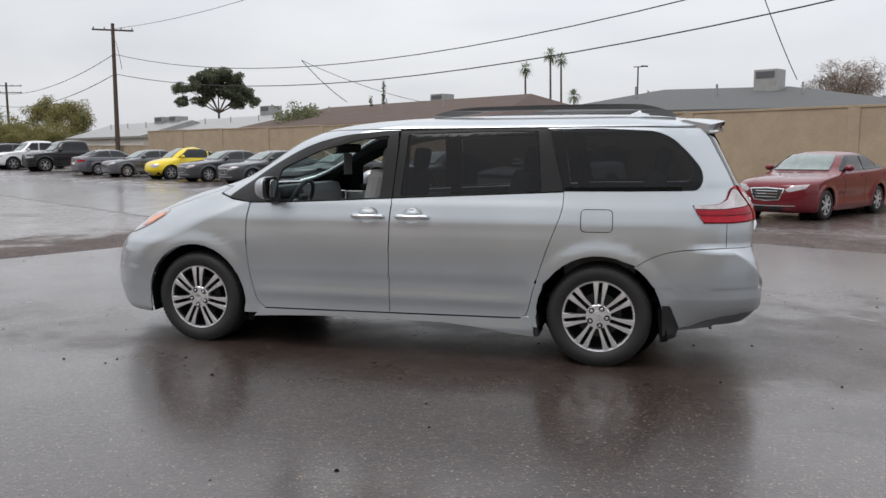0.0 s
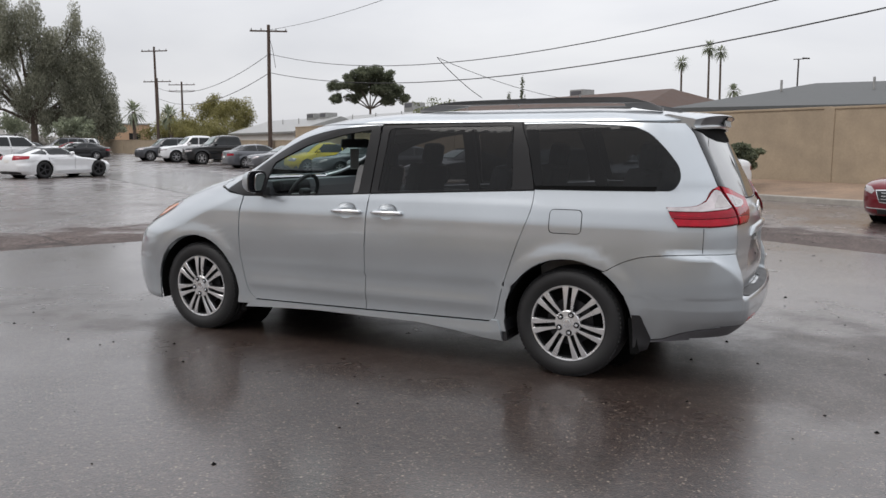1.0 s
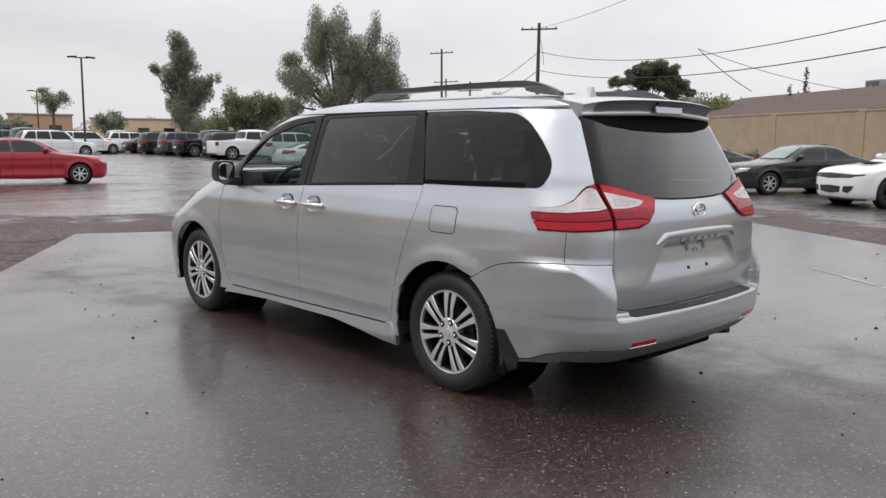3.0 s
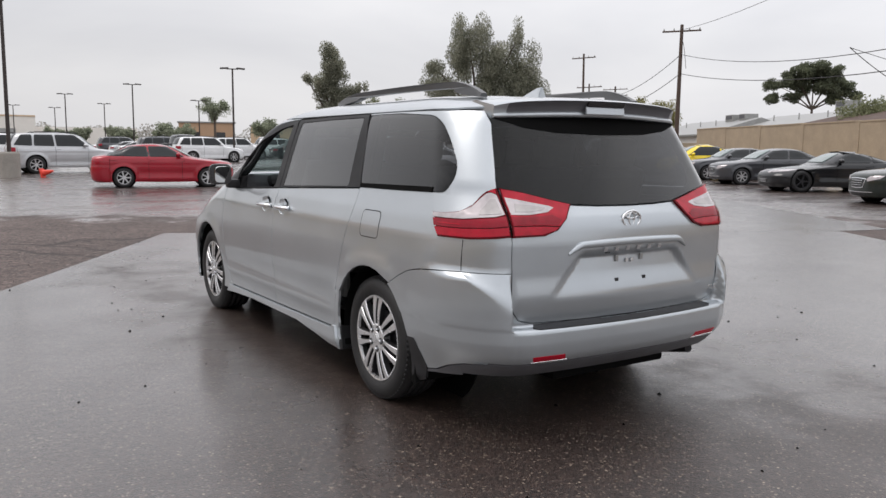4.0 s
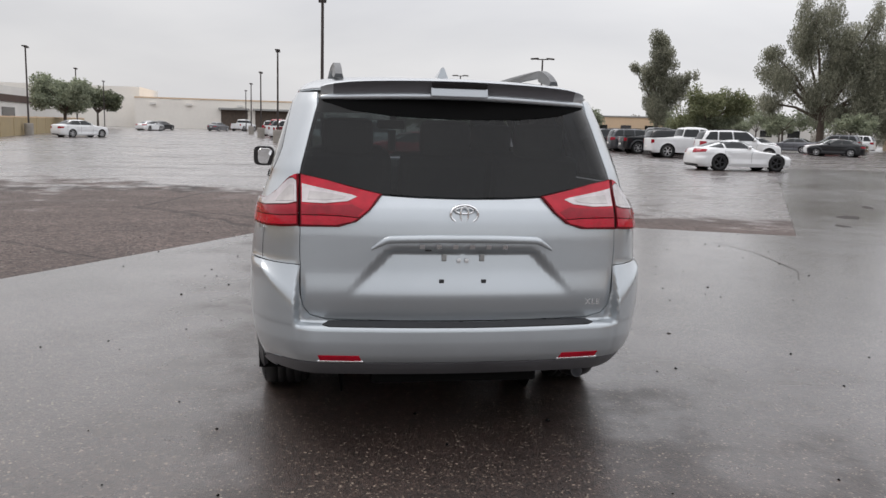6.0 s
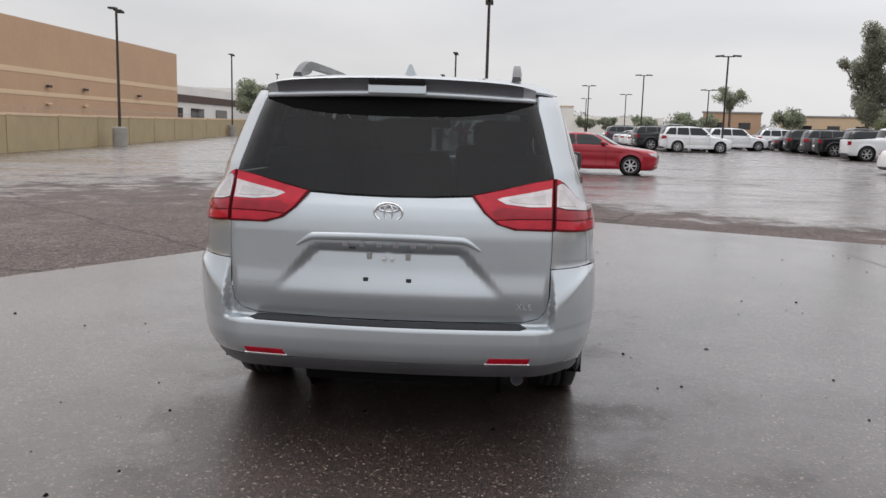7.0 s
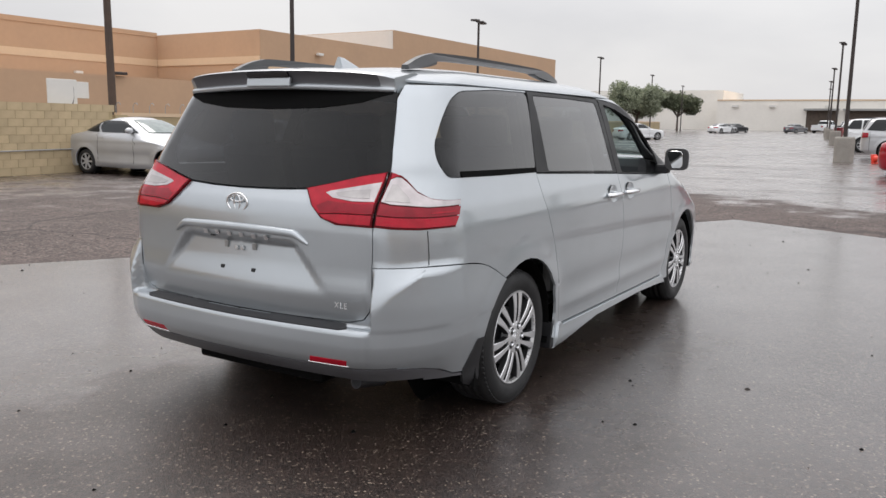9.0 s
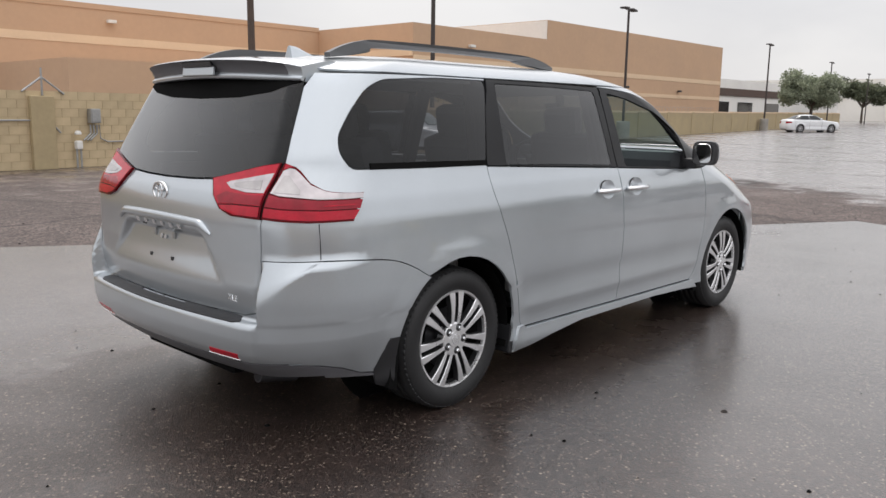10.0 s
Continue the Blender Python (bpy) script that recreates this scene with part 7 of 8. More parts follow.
        return [row(z, r - b, f + a, w - c, 0.6 if z < 1.0 else 0.4, 0.65 if z < 1.0 else 0.38) for z, a, b, c in nose]
    # small upright hatchback
    return [row(0.18, r - 0.12, f + 0.12, w - 0.06), row(0.32, r, f + 0.02, w - 0.01), row(0.5, r + 0.01, f, w), row(0.66, r, f + 0.04, w - 0.01, 0.35, 0.5), row(0.76, r - 0.02, f + 0.16, w - 0.015, 0.35, 0.55), row(0.84, r - 0.04, f + 0.42, w - 0.03, 0.35, 0.6), row(0.90, r - 0.05, f + 0.82, w - 0.05, 0.35, 0.5), row(0.95, r - 0.07, f + 0.98, w - 0.07, 0.33, 0.4),
            row(1.05, r - 0.11, f + 1.10, w - 0.10, 0.3, 0.33), row(H - 0.16, r - 0.20, f + 1.32, w - 0.16, 0.28, 0.3), row(H - 0.07, r - 0.30, f + 1.48, w - 0.20, 0.28, 0.3), row(H - 0.02, r - 0.5, f + 1.7, w - 0.34, 0.25, 0.25), row(H, r - 1.2, f + 1.9, 0.02, 0.01, 0.01)]


SPEC = {  # length, width, height, wheelbase, wheel radius, belt height, arch radius
    "sedan": (4.72, 1.82, 1.47, 2.72, 0.33, 1.02, 0.375), "muscle": (4.85, 1.92, 1.48, 2.92, 0.35, 1.03, 0.395), "twodoor": (4.60, 1.78, 1.42, 2.67, 0.305, 1.01, 0.35), "coupe": (4.40, 1.86, 1.30, 2.50, 0.34, 0.91, 0.38), "suv": (4.85, 1.92, 1.76, 2.85, 0.37, 1.14, 0.43),
    "pickup": (5.70, 2.0, 1.92, 3.65, 0.40, 1.25, 0.48), "beetle": (4.10, 1.73, 1.50, 2.51, 0.32, 0.97, 0.37), "hatch": (3.65, 1.69, 1.41, 2.47, 0.30, 0.94, 0.345)}
PROTO = {}


def build_car(kind, name, rim_mat):
    L, W, H, wb, R, belt, ar = SPEC[kind]
    wheel_x = [-wb / 2 - (0.08 if kind in ("sedan", "muscle", "twodoor", "coupe", "suv", "pickup") else 0.0)]
    wheel_x.append(wheel_x[0] + wb)

    def side_relief(u, p):
        """Arch lips, a shoulder crease and a hollow above the sill."""
        x, y, z = p[..., 0], p[..., 1], p[..., 2]
        mask = sstep(0.70, 0.88, y / (W / 2)) * (z < belt + 0.02)
        d = 0.0
        for cx in wheel_x:
            q = np.hypot(x - cx, z - R)
            d = d + 0.024 * (1 - sstep(ar + 0.01, ar + 0.14, q))
        between = sstep(wheel_x[0] + ar, wheel_x[0] + ar + 0.2, x) * (1 - sstep(wheel_x[1] - ar - 0.2, wheel_x[1] - ar, x))
        d = d + 0.005 * np.exp(-((z - belt + 0.17) / 0.04) ** 2) - 0.005 * np.exp(-((z - belt + 0.26) / 0.06) ** 2)
        d = d + between * (0.016 * np.exp(-((z - 0.30) / 0.06) ** 2) - 0.020 * np.exp(-((z - 0.50) / 0.10) ** 2))
        return np.stack([x, y + d * mask, z], -1)

    sh = Shell(car_rows(kind, L, W, H), side_bend=(0.9, 0.014, -0.9, 0.022), bulge=(0.12, 0.11 if kind == "muscle" else 0.17, 0.0), relief=side_relief)
    fx, rx = wheel_x
    e = thing(name, "", "car")
    zb = sh.vmin + 0.005
    az = R + 0.01
    sides = sh.side([(x, z) for x, z in [(rx + ar + 0.05, zb)] + arch(rx, az, ar, zb + 0.02, 16) + [(0.0, zb)] + arch(fx, az, ar, zb + 0.02, 16) + [(fx - ar - 0.04, zb)]])
    body_line = [(0, zb)] + sides + [(4.2, zb), (5, zb), (5, sh.vmax), (0, sh.vmax)]
    body = put_named("body", skin(sh, body_line, both=True, step=0.05, gap=0, rim=0.03), None, e)
    body.data.materials.append(M["silver"])
    body.material_slots[0].link = "OBJECT"
    top = H - (0.11 if kind != "pickup" else 0.17)
    def xa(u, v):
        return float(sh.P(np.array(u), np.array(v))[0])
    fb, ft, rt, rb_ = xa(3.55, belt + 0.03), xa(3.45, top), xa(1.55, top), xa(1.5, belt + 0.05)
    if kind == "suv":
        rt, rb_ = rt - 0.05, rb_ - 0.02
    mid_b = fb + (rb_ - fb) * (0.48 if kind in ("sedan", "muscle", "suv", "pickup") else 0.68)
    mid_t = mid_b + 0.05
    wins = [[(fb + 0.10, belt + 0.02), (ft + 0.05, top), (mid_t - 0.05, top + 0.005), (mid_b - 0.05, belt + 0.025)], [(mid_b + 0.03, belt + 0.025), (mid_t + 0.03, top + 0.005), (rt, top), (rb_, belt + 0.05)]]
    if kind == "suv":
        q = rb_ - 0.75
        wins[1] = [(mid_b + 0.03, belt + 0.025), (mid_t + 0.03, top + 0.005), (q - 0.05, top), (q - 0.02, belt + 0.04)]
        wins.append([(q + 0.05, belt + 0.04), (q + 0.04, top), (rt, top - 0.01), (rb_, belt + 0.06)])
    for fl in (True, False):
        for wpoly in wins:
            if wpoly[-1][0] - wpoly[0][0] > 0.12:
                if kind in ("sedan", "muscle"):
                    big_ = [(x + dx, z + dz) for (x, z), (dx, dz) in zip(wpoly, ((-0.035, -0.016), (-0.015, 0.018), (0.015, 0.018), (0.035, -0.016)))]
                    put_named("window_trim", skin(sh, sh.side(dense(rounded(big_, 0.05, 3), 0.12)), flip=fl, off=0.004, rim=0.006, gap=0, step=0.12), M["gloss_black"], e)
                put_named("side_window", skin(sh, sh.side(dense(rounded(wpoly, 0.05, 3), 0.12)), flip=fl, off=0.014, rim=0.012, gap=0, step=0.12), M["car_glass"], e)
        for xs in (fb + 0.16, mid_b, rb_ - 0.12 if kind in ("sedan", "muscle", "suv") else None):
            if xs is not None:
                put_named("door_seam", skin(sh, sh.side(dense([(xs, zb + 0.12), (xs + 0.012, zb + 0.12), (xs + 0.012, belt), (xs, belt)], 0.08)), flip=fl, off=0.002, rim=0, gap=0, step=0.1), M["under"], e)
        for xs in ((mid_b - 0.22, rb_ - 0.30) if kind in ("sedan", "muscle", "suv", "pickup") else (mid_b - 0.22,)):
            put_named("door_handle", skin(sh, sh.side([(xs, belt - 0.12), (xs + 0.16, belt - 0.115), (xs + 0.16, belt - 0.09), (xs, belt - 0.095)]), flip=fl, off=0.02, rim=0.02, gap=0, step=0.1), M["chrome"], e)
        hz0, hz1 = (0.66, 0.76) if kind == "muscle" else (0.50, 0.62) if kind == "twodoor" else (0.66, 0.785) if kind == "sedan" else (0.60, 0.73) if kind in ("coupe", "hatch", "beetle") else (0.80, 0.95)
        if kind == "beetle":
            hl = [(3.55, 0.56), (3.50, 0.70), (3.85, 0.74), (3.95, 0.58)]
        elif kind == "sedan":
            hl = [(3.52, hz0 + 0.04), (3.42, hz1), (3.90, hz1 - 0.02), (4.10, hz0 + 0.02), (3.96, hz0 - 0.04)]
        else:
            hl = [(3.45, hz0 + 0.06), (3.38, hz1 - 0.01), (4.1, hz1 - 0.03), (4.35, hz0 + 0.02), (4.1, hz0)]
        put_named("head_lamp", skin(sh, hl, flip=fl, off=0.008, rim=0.01, gap=0, step=0.08), M["lens_clear"], e)
        tz0, tz1 = (0.72, 0.90) if kind not in ("suv", "pickup") else (0.86, 1.12)
        put_named("tail_lamp", skin(sh, [(1.75, tz0 + 0.05), (1.75, tz1 - 0.02), (0.75 if kind != "pickup" else 1.05, tz1), (0.75 if kind != "pickup" else 1.05, tz0)], flip=fl, off=0.008, rim=0.01, gap=0, step=0.08), M["lens_red"], e)
        if kind == "hatch":
            # black arch lips, sill strip and blacked-out pillars
            for cx in (fx, rx):
                lip = arch(cx, az, ar + 0.055, zb + 0.03, 18) + arch(cx, az, ar + 0.004, zb + 0.03, 18)[::-1]
                put_named("arch_trim", skin(sh, sh.side(lip), flip=fl, off=0.010, rim=0.012, gap=0, step=0.05), M["black_plastic"], e)
            put_named("sill_strip", skin(sh, sh.side(dense([(fx + ar + 0.06, zb + 0.02), (rx - ar - 0.06, zb + 0.02), (rx - ar - 0.06, zb + 0.12), (fx + ar + 0.06, zb + 0.12)], 0.1)), flip=fl, off=0.008, rim=0.01, gap=0, step=0.1), M["black_plastic"], e)
            put_named("pillar_band", skin(sh, sh.side(dense([(fb + 0.08, belt + 0.015), (ft + 0.02, top + 0.012), (rt + 0.06, top + 0.012), (rb_ + 0.05, belt + 0.03)], 0.1)), flip=fl, off=0.005, rim=0.006, gap=0, step=0.1), M["gloss_black"], e)
        s = -1 if fl else 1
        my = s * (float(sh.P(np.array(3.0), np.array(belt + 0.04))[1]) + 0.10)
        dm = put("door_mirror", mirror_me, None, e, m=pose(fb + 0.28, my, belt + 0.08))
        dm.material_slots[0].link = "OBJECT"
        for x in (fx, rx):
            wh = new("wheel"); wh.parent = e
            wh.matrix_basis = pose(x, s * (W / 2 - 0.125), R, 0, 0, 0 if fl else 180)
            put("tyre", tyre_for[kind], M["tyre"], wh)
            rm = put("rim", rim_for[kind], None, wh, m=pose(0, -0.092, 0))
            rm.material_slots[0].link = "OBJECT"
            rm.material_slots[0].material = rim_mat
            # black disc stands in for the shade behind the spokes
            put("rim_back", rimback_for[kind], M["under"], wh, m=pose(0, -0.080, 0))
            put("wheel_well", well_for[kind], M["under"], e, m=pose(x, s * (W / 2 - 0.13), az))
    put_named("windshield", skin(sh, [(3.68 if kind in ("sedan", "twodoor") else 3.82, belt + 0.03), (3.64 if kind in ("sedan", "twodoor") else 3.78, top + 0.02), (5, top + 0.035), (5, belt + 0.03)], both=True, off=0.022, rim=0.02, gap=0, step=0.09), M["screen_glass"], e)
    rg0 = belt + (0.07 if kind != "pickup" else 0.10)
    put_named("rear_window", skin(sh, [(0, rg0), (1.1, rg0), (1.2, top), (0, top + 0.02)], both=True, off=0.018, rim=0.02, gap=0, step=0.09), M["car_glass"], e)
    gz0, gz1 = {"sedan": (0.47, 0.68), "muscle": (0.665, 0.745), "twodoor": (0.52, 0.575), "coupe": (0.28, 0.42), "suv": (0.58, 0.84), "pickup": (0.66, 0.98), "beetle": (0.22, 0.30), "hatch": (0.44, 0.58)}[kind]
    if kind in ("sedan", "pickup", "suv"):
        gw = 4.24 if kind == "sedan" else 4.40
        put_named("grille_frame", skin(sh, [(gw + 0.10, gz0 - 0.02), (gw - 0.12, gz1 + 0.02), (5, gz1 + 0.04), (5, gz0 - 0.045)], both=True, off=0.005, rim=0.008, gap=0, step=0.1), M["chrome"], e)
    g0 = 4.24 if kind == "sedan" else 4.40
    g = put_named("grille", skin(sh, [(g0 + 0.13, gz0), (g0 - 0.06, gz1), (5, gz1 + 0.02), (5, gz0 - 0.02)], both=True, off=0.008, rim=0.01, gap=0, step=0.1), M["black_plastic"], e)
    if kind == "muscle":
        put_named("grille_wing", skin(sh, [(3.75, gz0 + 0.005), (3.70, gz1 - 0.005), (5, gz1 + 0.02), (5, gz0 - 0.02)], both=True, off=0.006, rim=0.01, gap=0, step=0.08), M["black_plastic"], g)
        put_named("front_intake", skin(sh, [(4.28, 0.34), (4.22, 0.47), (5, 0.49), (5, 0.31)], both=True, off=0.008, rim=0.01, gap=0, step=0.06), M["black_plastic"], e)
        for fl in (True, False):
            put_named("side_intake", skin(sh, [(3.72, 0.40), (3.66, 0.49), (4.00, 0.48), (4.08, 0.36), (3.84, 0.33)], flip=fl, off=0.008, rim=0.01, gap=0, step=0.05), M["black_plastic"], e)
        part("hood_scoop", box((0.34, 0.42, 0.05), (-L / 2 + 1.02, 0, 0.985), (0, 5, 0), 0.02), M["black_plastic"], e, "black hood scoop")
        put_named("front_splitter", skin(sh, [(3.4, zb + 0.005), (3.4, zb + 0.035), (5, zb + 0.04), (5, zb + 0.005)], both=True, off=0.02, rim=0.02, gap=0, step=0.08), M["black_plastic"], e)
    for k in range(3 if kind != "muscle" else 0):
        zz = gz0 + (gz1 - gz0) * (k + 0.7) / 3.4
        put_named("grille_bar", skin(sh, [(4.45, zz), (4.45, zz + 0.012), (5, zz + 0.014), (5, zz)], both=True, off=0.016, rim=0.012, gap=0, step=0.1), M["chrome"], g)
    if kind != "muscle":
        put_named("lower_intake", skin(sh, [(4.15, zb + 0.05), (4.2, zb + 0.15), (5, zb + 0.17), (5, zb + 0.04)], both=True, off=0.006, rim=0.01, gap=0, step=0.1), M["black_plastic"], e)
    put_named("rear_lower", skin(sh, [(0, zb + 0.01), (1.3, zb + 0.01), (1.3, zb + 0.10), (0, zb + 0.13)], both=True, off=0.005, rim=0.01, gap=0, step=0.12), M["black_plastic"], e)
    put_named("number_plate", skin(sh, [(0, 0.62), (0.32, 0.62), (0.32, 0.74), (0, 0.74)], both=True, off=0.012, rim=0.01, gap=0, step=0.1), M["white_wall"], e)
    part("floor_pan", box((L - 0.5, W - 0.5, 0.12), (0.0, 0, sh.vmin + 0.10)), M["under"], e)
    if kind == "suv":
        for s in (-1, 1):
            part("roof_rail", tube([(-0.35, s * 0.60, H - 0.05), (-0.2, s * 0.61, H + 0.02), (1.3, s * 0.60, H + 0.02), (1.5, s * 0.58, H - 0.06)], 0.02, 6), M["black_plastic"], e)
    if kind == "sedan":
        put_named("bumper_trim", skin(sh, [(3.75, 0.325), (3.75, 0.343), (5, 0.335), (5, 0.317)], both=True, off=0.010, rim=0.01, gap=0, step=0.08), M["chrome"], e)
    if kind == "pickup":
        part("bed_floor", box((1.55, 1.62, 0.02), (L / 2 - 0.98, 0, 1.246)), M["under"], e)
    return e


bm = bmesh.new()
bmesh.ops.create_uvsphere(bm, u_segments=14, v_segments=9, radius=1.0, matrix=Matrix.Diagonal((0.085, 0.11, 0.075, 1)))
mirror_me = bpy.data.meshes.new("door_mirror"); bm.to_mesh(mirror_me); bm.free(); mirror_me.shade_smooth()
mirror_me.materials.append(M["black_plastic"])
tyre_for, rim_for, rimback_for, well_for = {}, {}, {}, {}
for kind, (L, W, H, wb, R, belt, ar) in SPEC.items():
    tyre_for[kind] = bg_tyre(R, 0.105, R * 0.68)
    rim_for[kind] = bg_rim(R * 0.68, {"beetle": 6, "hatch": 8, "coupe": 5, "pickup": 6}.get(kind, 7), 0.036)
    rim_for[kind].materials.append(M["alloy"])
    b = lathe([(R * 0.70, 0.0), (0.0, 0.002)], 24)
    rimback_for[kind] = bpy.data.meshes.new("rim_back"); b.to_mesh(rimback_for[kind]); b.free()
    b = lathe([(ar + 0.015, -0.06), (ar + 0.015, 0.06)], 28)
    well_for[kind] = bpy.data.meshes.new("wheel_well"); b.to_mesh(well_for[kind]); b.free()


def park(kind, x, y, hx, hy, colour, label, name, rim_mat=None, group="", scale=1.0):
    mat = colour
    ang = math.degrees(math.atan2(hy, hx)) + 180
    # sits on the slope of the lot
    e = 1.3
    ux, uy = hx / math.hypot(hx, hy), hy / math.hypot(hx, hy)
    z = gz(x, y)
    dip = math.degrees(math.atan2(gz(x + ux * e, y + uy * e) - gz(x - ux * e, y - uy * e), 2 * e))
    m = pose(x, y, z, 0, 0, ang) @ pose(0, 0, 0, 0, dip, 0) @ Matrix.Scale(scale, 4)
    if kind not in PROTO:
        c = build_car(kind, name, rim_mat or M["bg_alloy"])
        PROTO[kind] = c
        c.matrix_basis = m
    else:
        c = copy_thing(PROTO[kind], m)
        c.name = name
    tagged(c, label, {"suv": "SUV", "pickup": "pickup truck"}.get(kind, "car"), group)
    for ch in c.children_recursive:
        if ch.name.startswith(("body", "door_mirror", "door_handle")):
            ch.material_slots[0].link = "OBJECT"
            ch.material_slots[0].material = mat
        if ch.name.startswith("rim") and not ch.name.startswith("rim_back"):
            ch.material_slots[0].link = "OBJECT"
            ch.material_slots[0].material = rim_mat or M["bg_alloy"]
    return c


RED = car_paint("maroon", (0.15, 0.006, 0.013), 0.25)
BRIGHT_RED = car_paint("bright_red", (0.34, 0.006, 0.020), 0.1)
WHITE = car_paint("white", (0.78, 0.79, 0.80))
YELLOW = car_paint("yellow", (0.80, 0.60, 0.015))
BLACK = car_paint("black", (0.010, 0.011, 0.013))
DGREY = car_paint("dark_grey", (0.055, 0.058, 0.066), 0.5)
MGREY = car_paint("mid_grey", (0.12, 0.125, 0.14), 0.5)
SILV = car_paint("silver", (0.50, 0.51, 0.525), 0.45)
DGREEN = car_paint("dark_green", (0.016, 0.022, 0.018), 0.2)
GR = "parked row along the wall"
NX, NY = N.x, N.y
park("sedan", 5.15, 12.8, -0.56, -0.83, RED, "dark red sedan with chrome grille, parked nose out", "sedan_car", group=GR, scale=0.93)
muscle = park("muscle", -1.15, 16.95, -0.58, -0.81, WHITE, "white muscle sedan with black wheels, parked nose out", "sedan_car", M["alloy_dark"], group=GR)
for ch in muscle.children_recursive:
    if ch.name.startswith("head_lamp"):
        ch.material_slots[0].link = "OBJECT"
        ch.material_slots[0].material = M["gloss_black"]
park("sedan", -5.2, 19.2, NX, NY, DGREEN, "very dark green sedan parked by the wall", "sedan_car", group=GR)
park("coupe", -10.0, 22.0, NX, NY, BLACK, "black sports coupe parked nose out", "coupe_car", M["alloy_dark"], group=GR)
park("sedan", -14.0, 24.4, NX, NY, DGREY, "dark grey sedan with wide grille", "sedan_car", group=GR)
park("sedan", -17.2, 26.4, NX, NY, DGREY, "dark grey sedan beside the yellow car", "sedan_car", group=GR)
park("beetle", -20.3, 28.1, NX, NY, YELLOW, "bright yellow rounded compact car", "compact_car", group=GR)
park("sedan", -24.2, 30.3, NX, NY, MGREY, "grey sedan parked beside the yellow car", "sedan_car", group=GR)
park("sedan", -27.6, 32.2, -NX, -NY, MGREY, "grey sedan parked nose to the wall", "sedan_car", group=GR)
park("pickup", -34.6, 37.2, NX, NY, BLACK, "black pickup truck parked nose out", "pickup_truck", group=GR)
park("pickup", -39.6, 40.0, NX, NY, WHITE, "white pickup truck parked nose out", "pickup_truck", group=GR)
park("suv", -44.3, 41.6, NX, NY, DGREY, "dark grey off-roader parked nose out", "off_roader", group=GR)

park("coupe", -26.35, 17.4, 0.06, 1.0, WHITE, "white sports coupe with dark wheels", "coupe_car", M["alloy_dark"])
park("sedan", -21.55, 3.5, 0.2, 0.98, BRIGHT_RED, "bright red sedan with silver wheels", "sedan_car")
park("suv", -34.0, 2.3, -0.05, 1.0, SILV, "silver SUV behind the lamp base", "suv_car")
park("suv", -50.9, 13.7, 0.0, 1.0, WHITE, "white SUV with roof rails", "suv_car")
park("pickup", -41.8, 22.8, 0.12, 1.0, WHITE, "white pickup truck seen from the tail", "pickup_truck")
park("suv", -37.9, 23.8, 0.15, 1.0, WHITE, "white SUV beside the white pickup", "suv_car")
park("suv", -53.4, 1.0, 0.1, 1.0, WHITE, "white compact SUV in the lot row", "suv_car")
park("hatch", -14.2, -15.1, -0.33, 0.945, SILV, "silver small hatchback by the block wall", "hatchback_car")
park("twodoor", -8.4, -14.25, -0.08, 1.0, SILV, "silver two-door coupe by the block wall", "coupe_car")
park("sedan", -61.7, -18.8, -0.75, 0.66, WHITE, "white sedan near the far wall", "sedan_car")

LOT = "cars in the lot rows"
cols = [WHITE, BLACK, SILV, DGREY, WHITE, BRIGHT_RED, MGREY, WHITE, BLACK, RED]
names = {WHITE: "white", BLACK: "black", SILV: "silver", DGREY: "dark grey", BRIGHT_RED: "red", MGREY: "grey", RED: "dark red"}
rng = random.Random(4)
spots = []
for i, x in enumerate((-43.2, -48.0, -57.6, -61.8, -66.0, -70.2, -74.4, -78.8)):
    spots.append((x, 0.8 - 0.10 * (-x - 43) , 0.05, 1.0, ["suv", "suv", "pickup", "pickup", "suv", "pickup", "suv", "pickup"][i], [WHITE, RED, RED, WHITE, WHITE, WHITE, DGREY, WHITE][i]))
for i, x in enumerate((-45.8, -49.6, -53.4, -57.2, -61.0, -64.8, -68.6)):
    spots.append((x, 24.0 + 0.1 * i, 0.1, 1.0, ["suv", "pickup", "suv", "suv", "sedan", "suv", "pickup"][i], [BLACK, BLACK, DGREY, BLACK, BLACK, WHITE, SILV][i]))
for i, x in enumerate((-54.8, -58.8, -62.8, -67.0, -71.0, -75.5, -80.0)):
    spots.append((x, 13.0, 0.0, 1.0, ["pickup", "suv", "sedan", "sedan", "sedan", "suv", "sedan"][i], [BLACK, DGREY, WHITE, WHITE, SILV, DGREY, WHITE][i]))
for i in range(9):
    spots.append((-52.0 - 4.1 * i, 32.5, 0.0, -1.0, rng.choice(["suv", "sedan", "suv", "pickup"]), rng.choice(cols)))
for i in range(6):
    spots.append((-60.0 - 4.2 * i, 19.0, 0.0, 1.0, rng.choice(["sedan", "suv", "pickup"]), rng.choice([BLACK, WHITE, WHITE, DGREY])))
for i, (x, y, k, c) in enumerate(((-68.5, 53.0, "suv", WHITE), (-52.5, 40.5, "sedan", BLACK), (-55.3, 42.0, "sedan", WHITE), (-58.0, 43.8, "sedan", BRIGHT_RED), (-60.5, 46.0, "sedan", RED), (-66.5, 50.0, "suv", MGREY), (-63.5, 43.5, "sedan", MGREY))):
    spots.append((x, y, -0.75, -0.66, k, c))
for x, y, k, c in ((-111.0, -23.0, "coupe", WHITE), (-116.0, -23.6, "sedan", SILV), (-121.0, -23.0, "sedan", BLACK), (-124.0, -15.2, "sedan", MGREY), (-132.0, -12.0, "pickup", WHITE), (-102, -4.5, "pickup", WHITE), (-96, -5, "suv", WHITE), (-90, -4.5, "pickup", BRIGHT_RED)):
    spots.append((x, y, -0.9, 0.4, k, c))
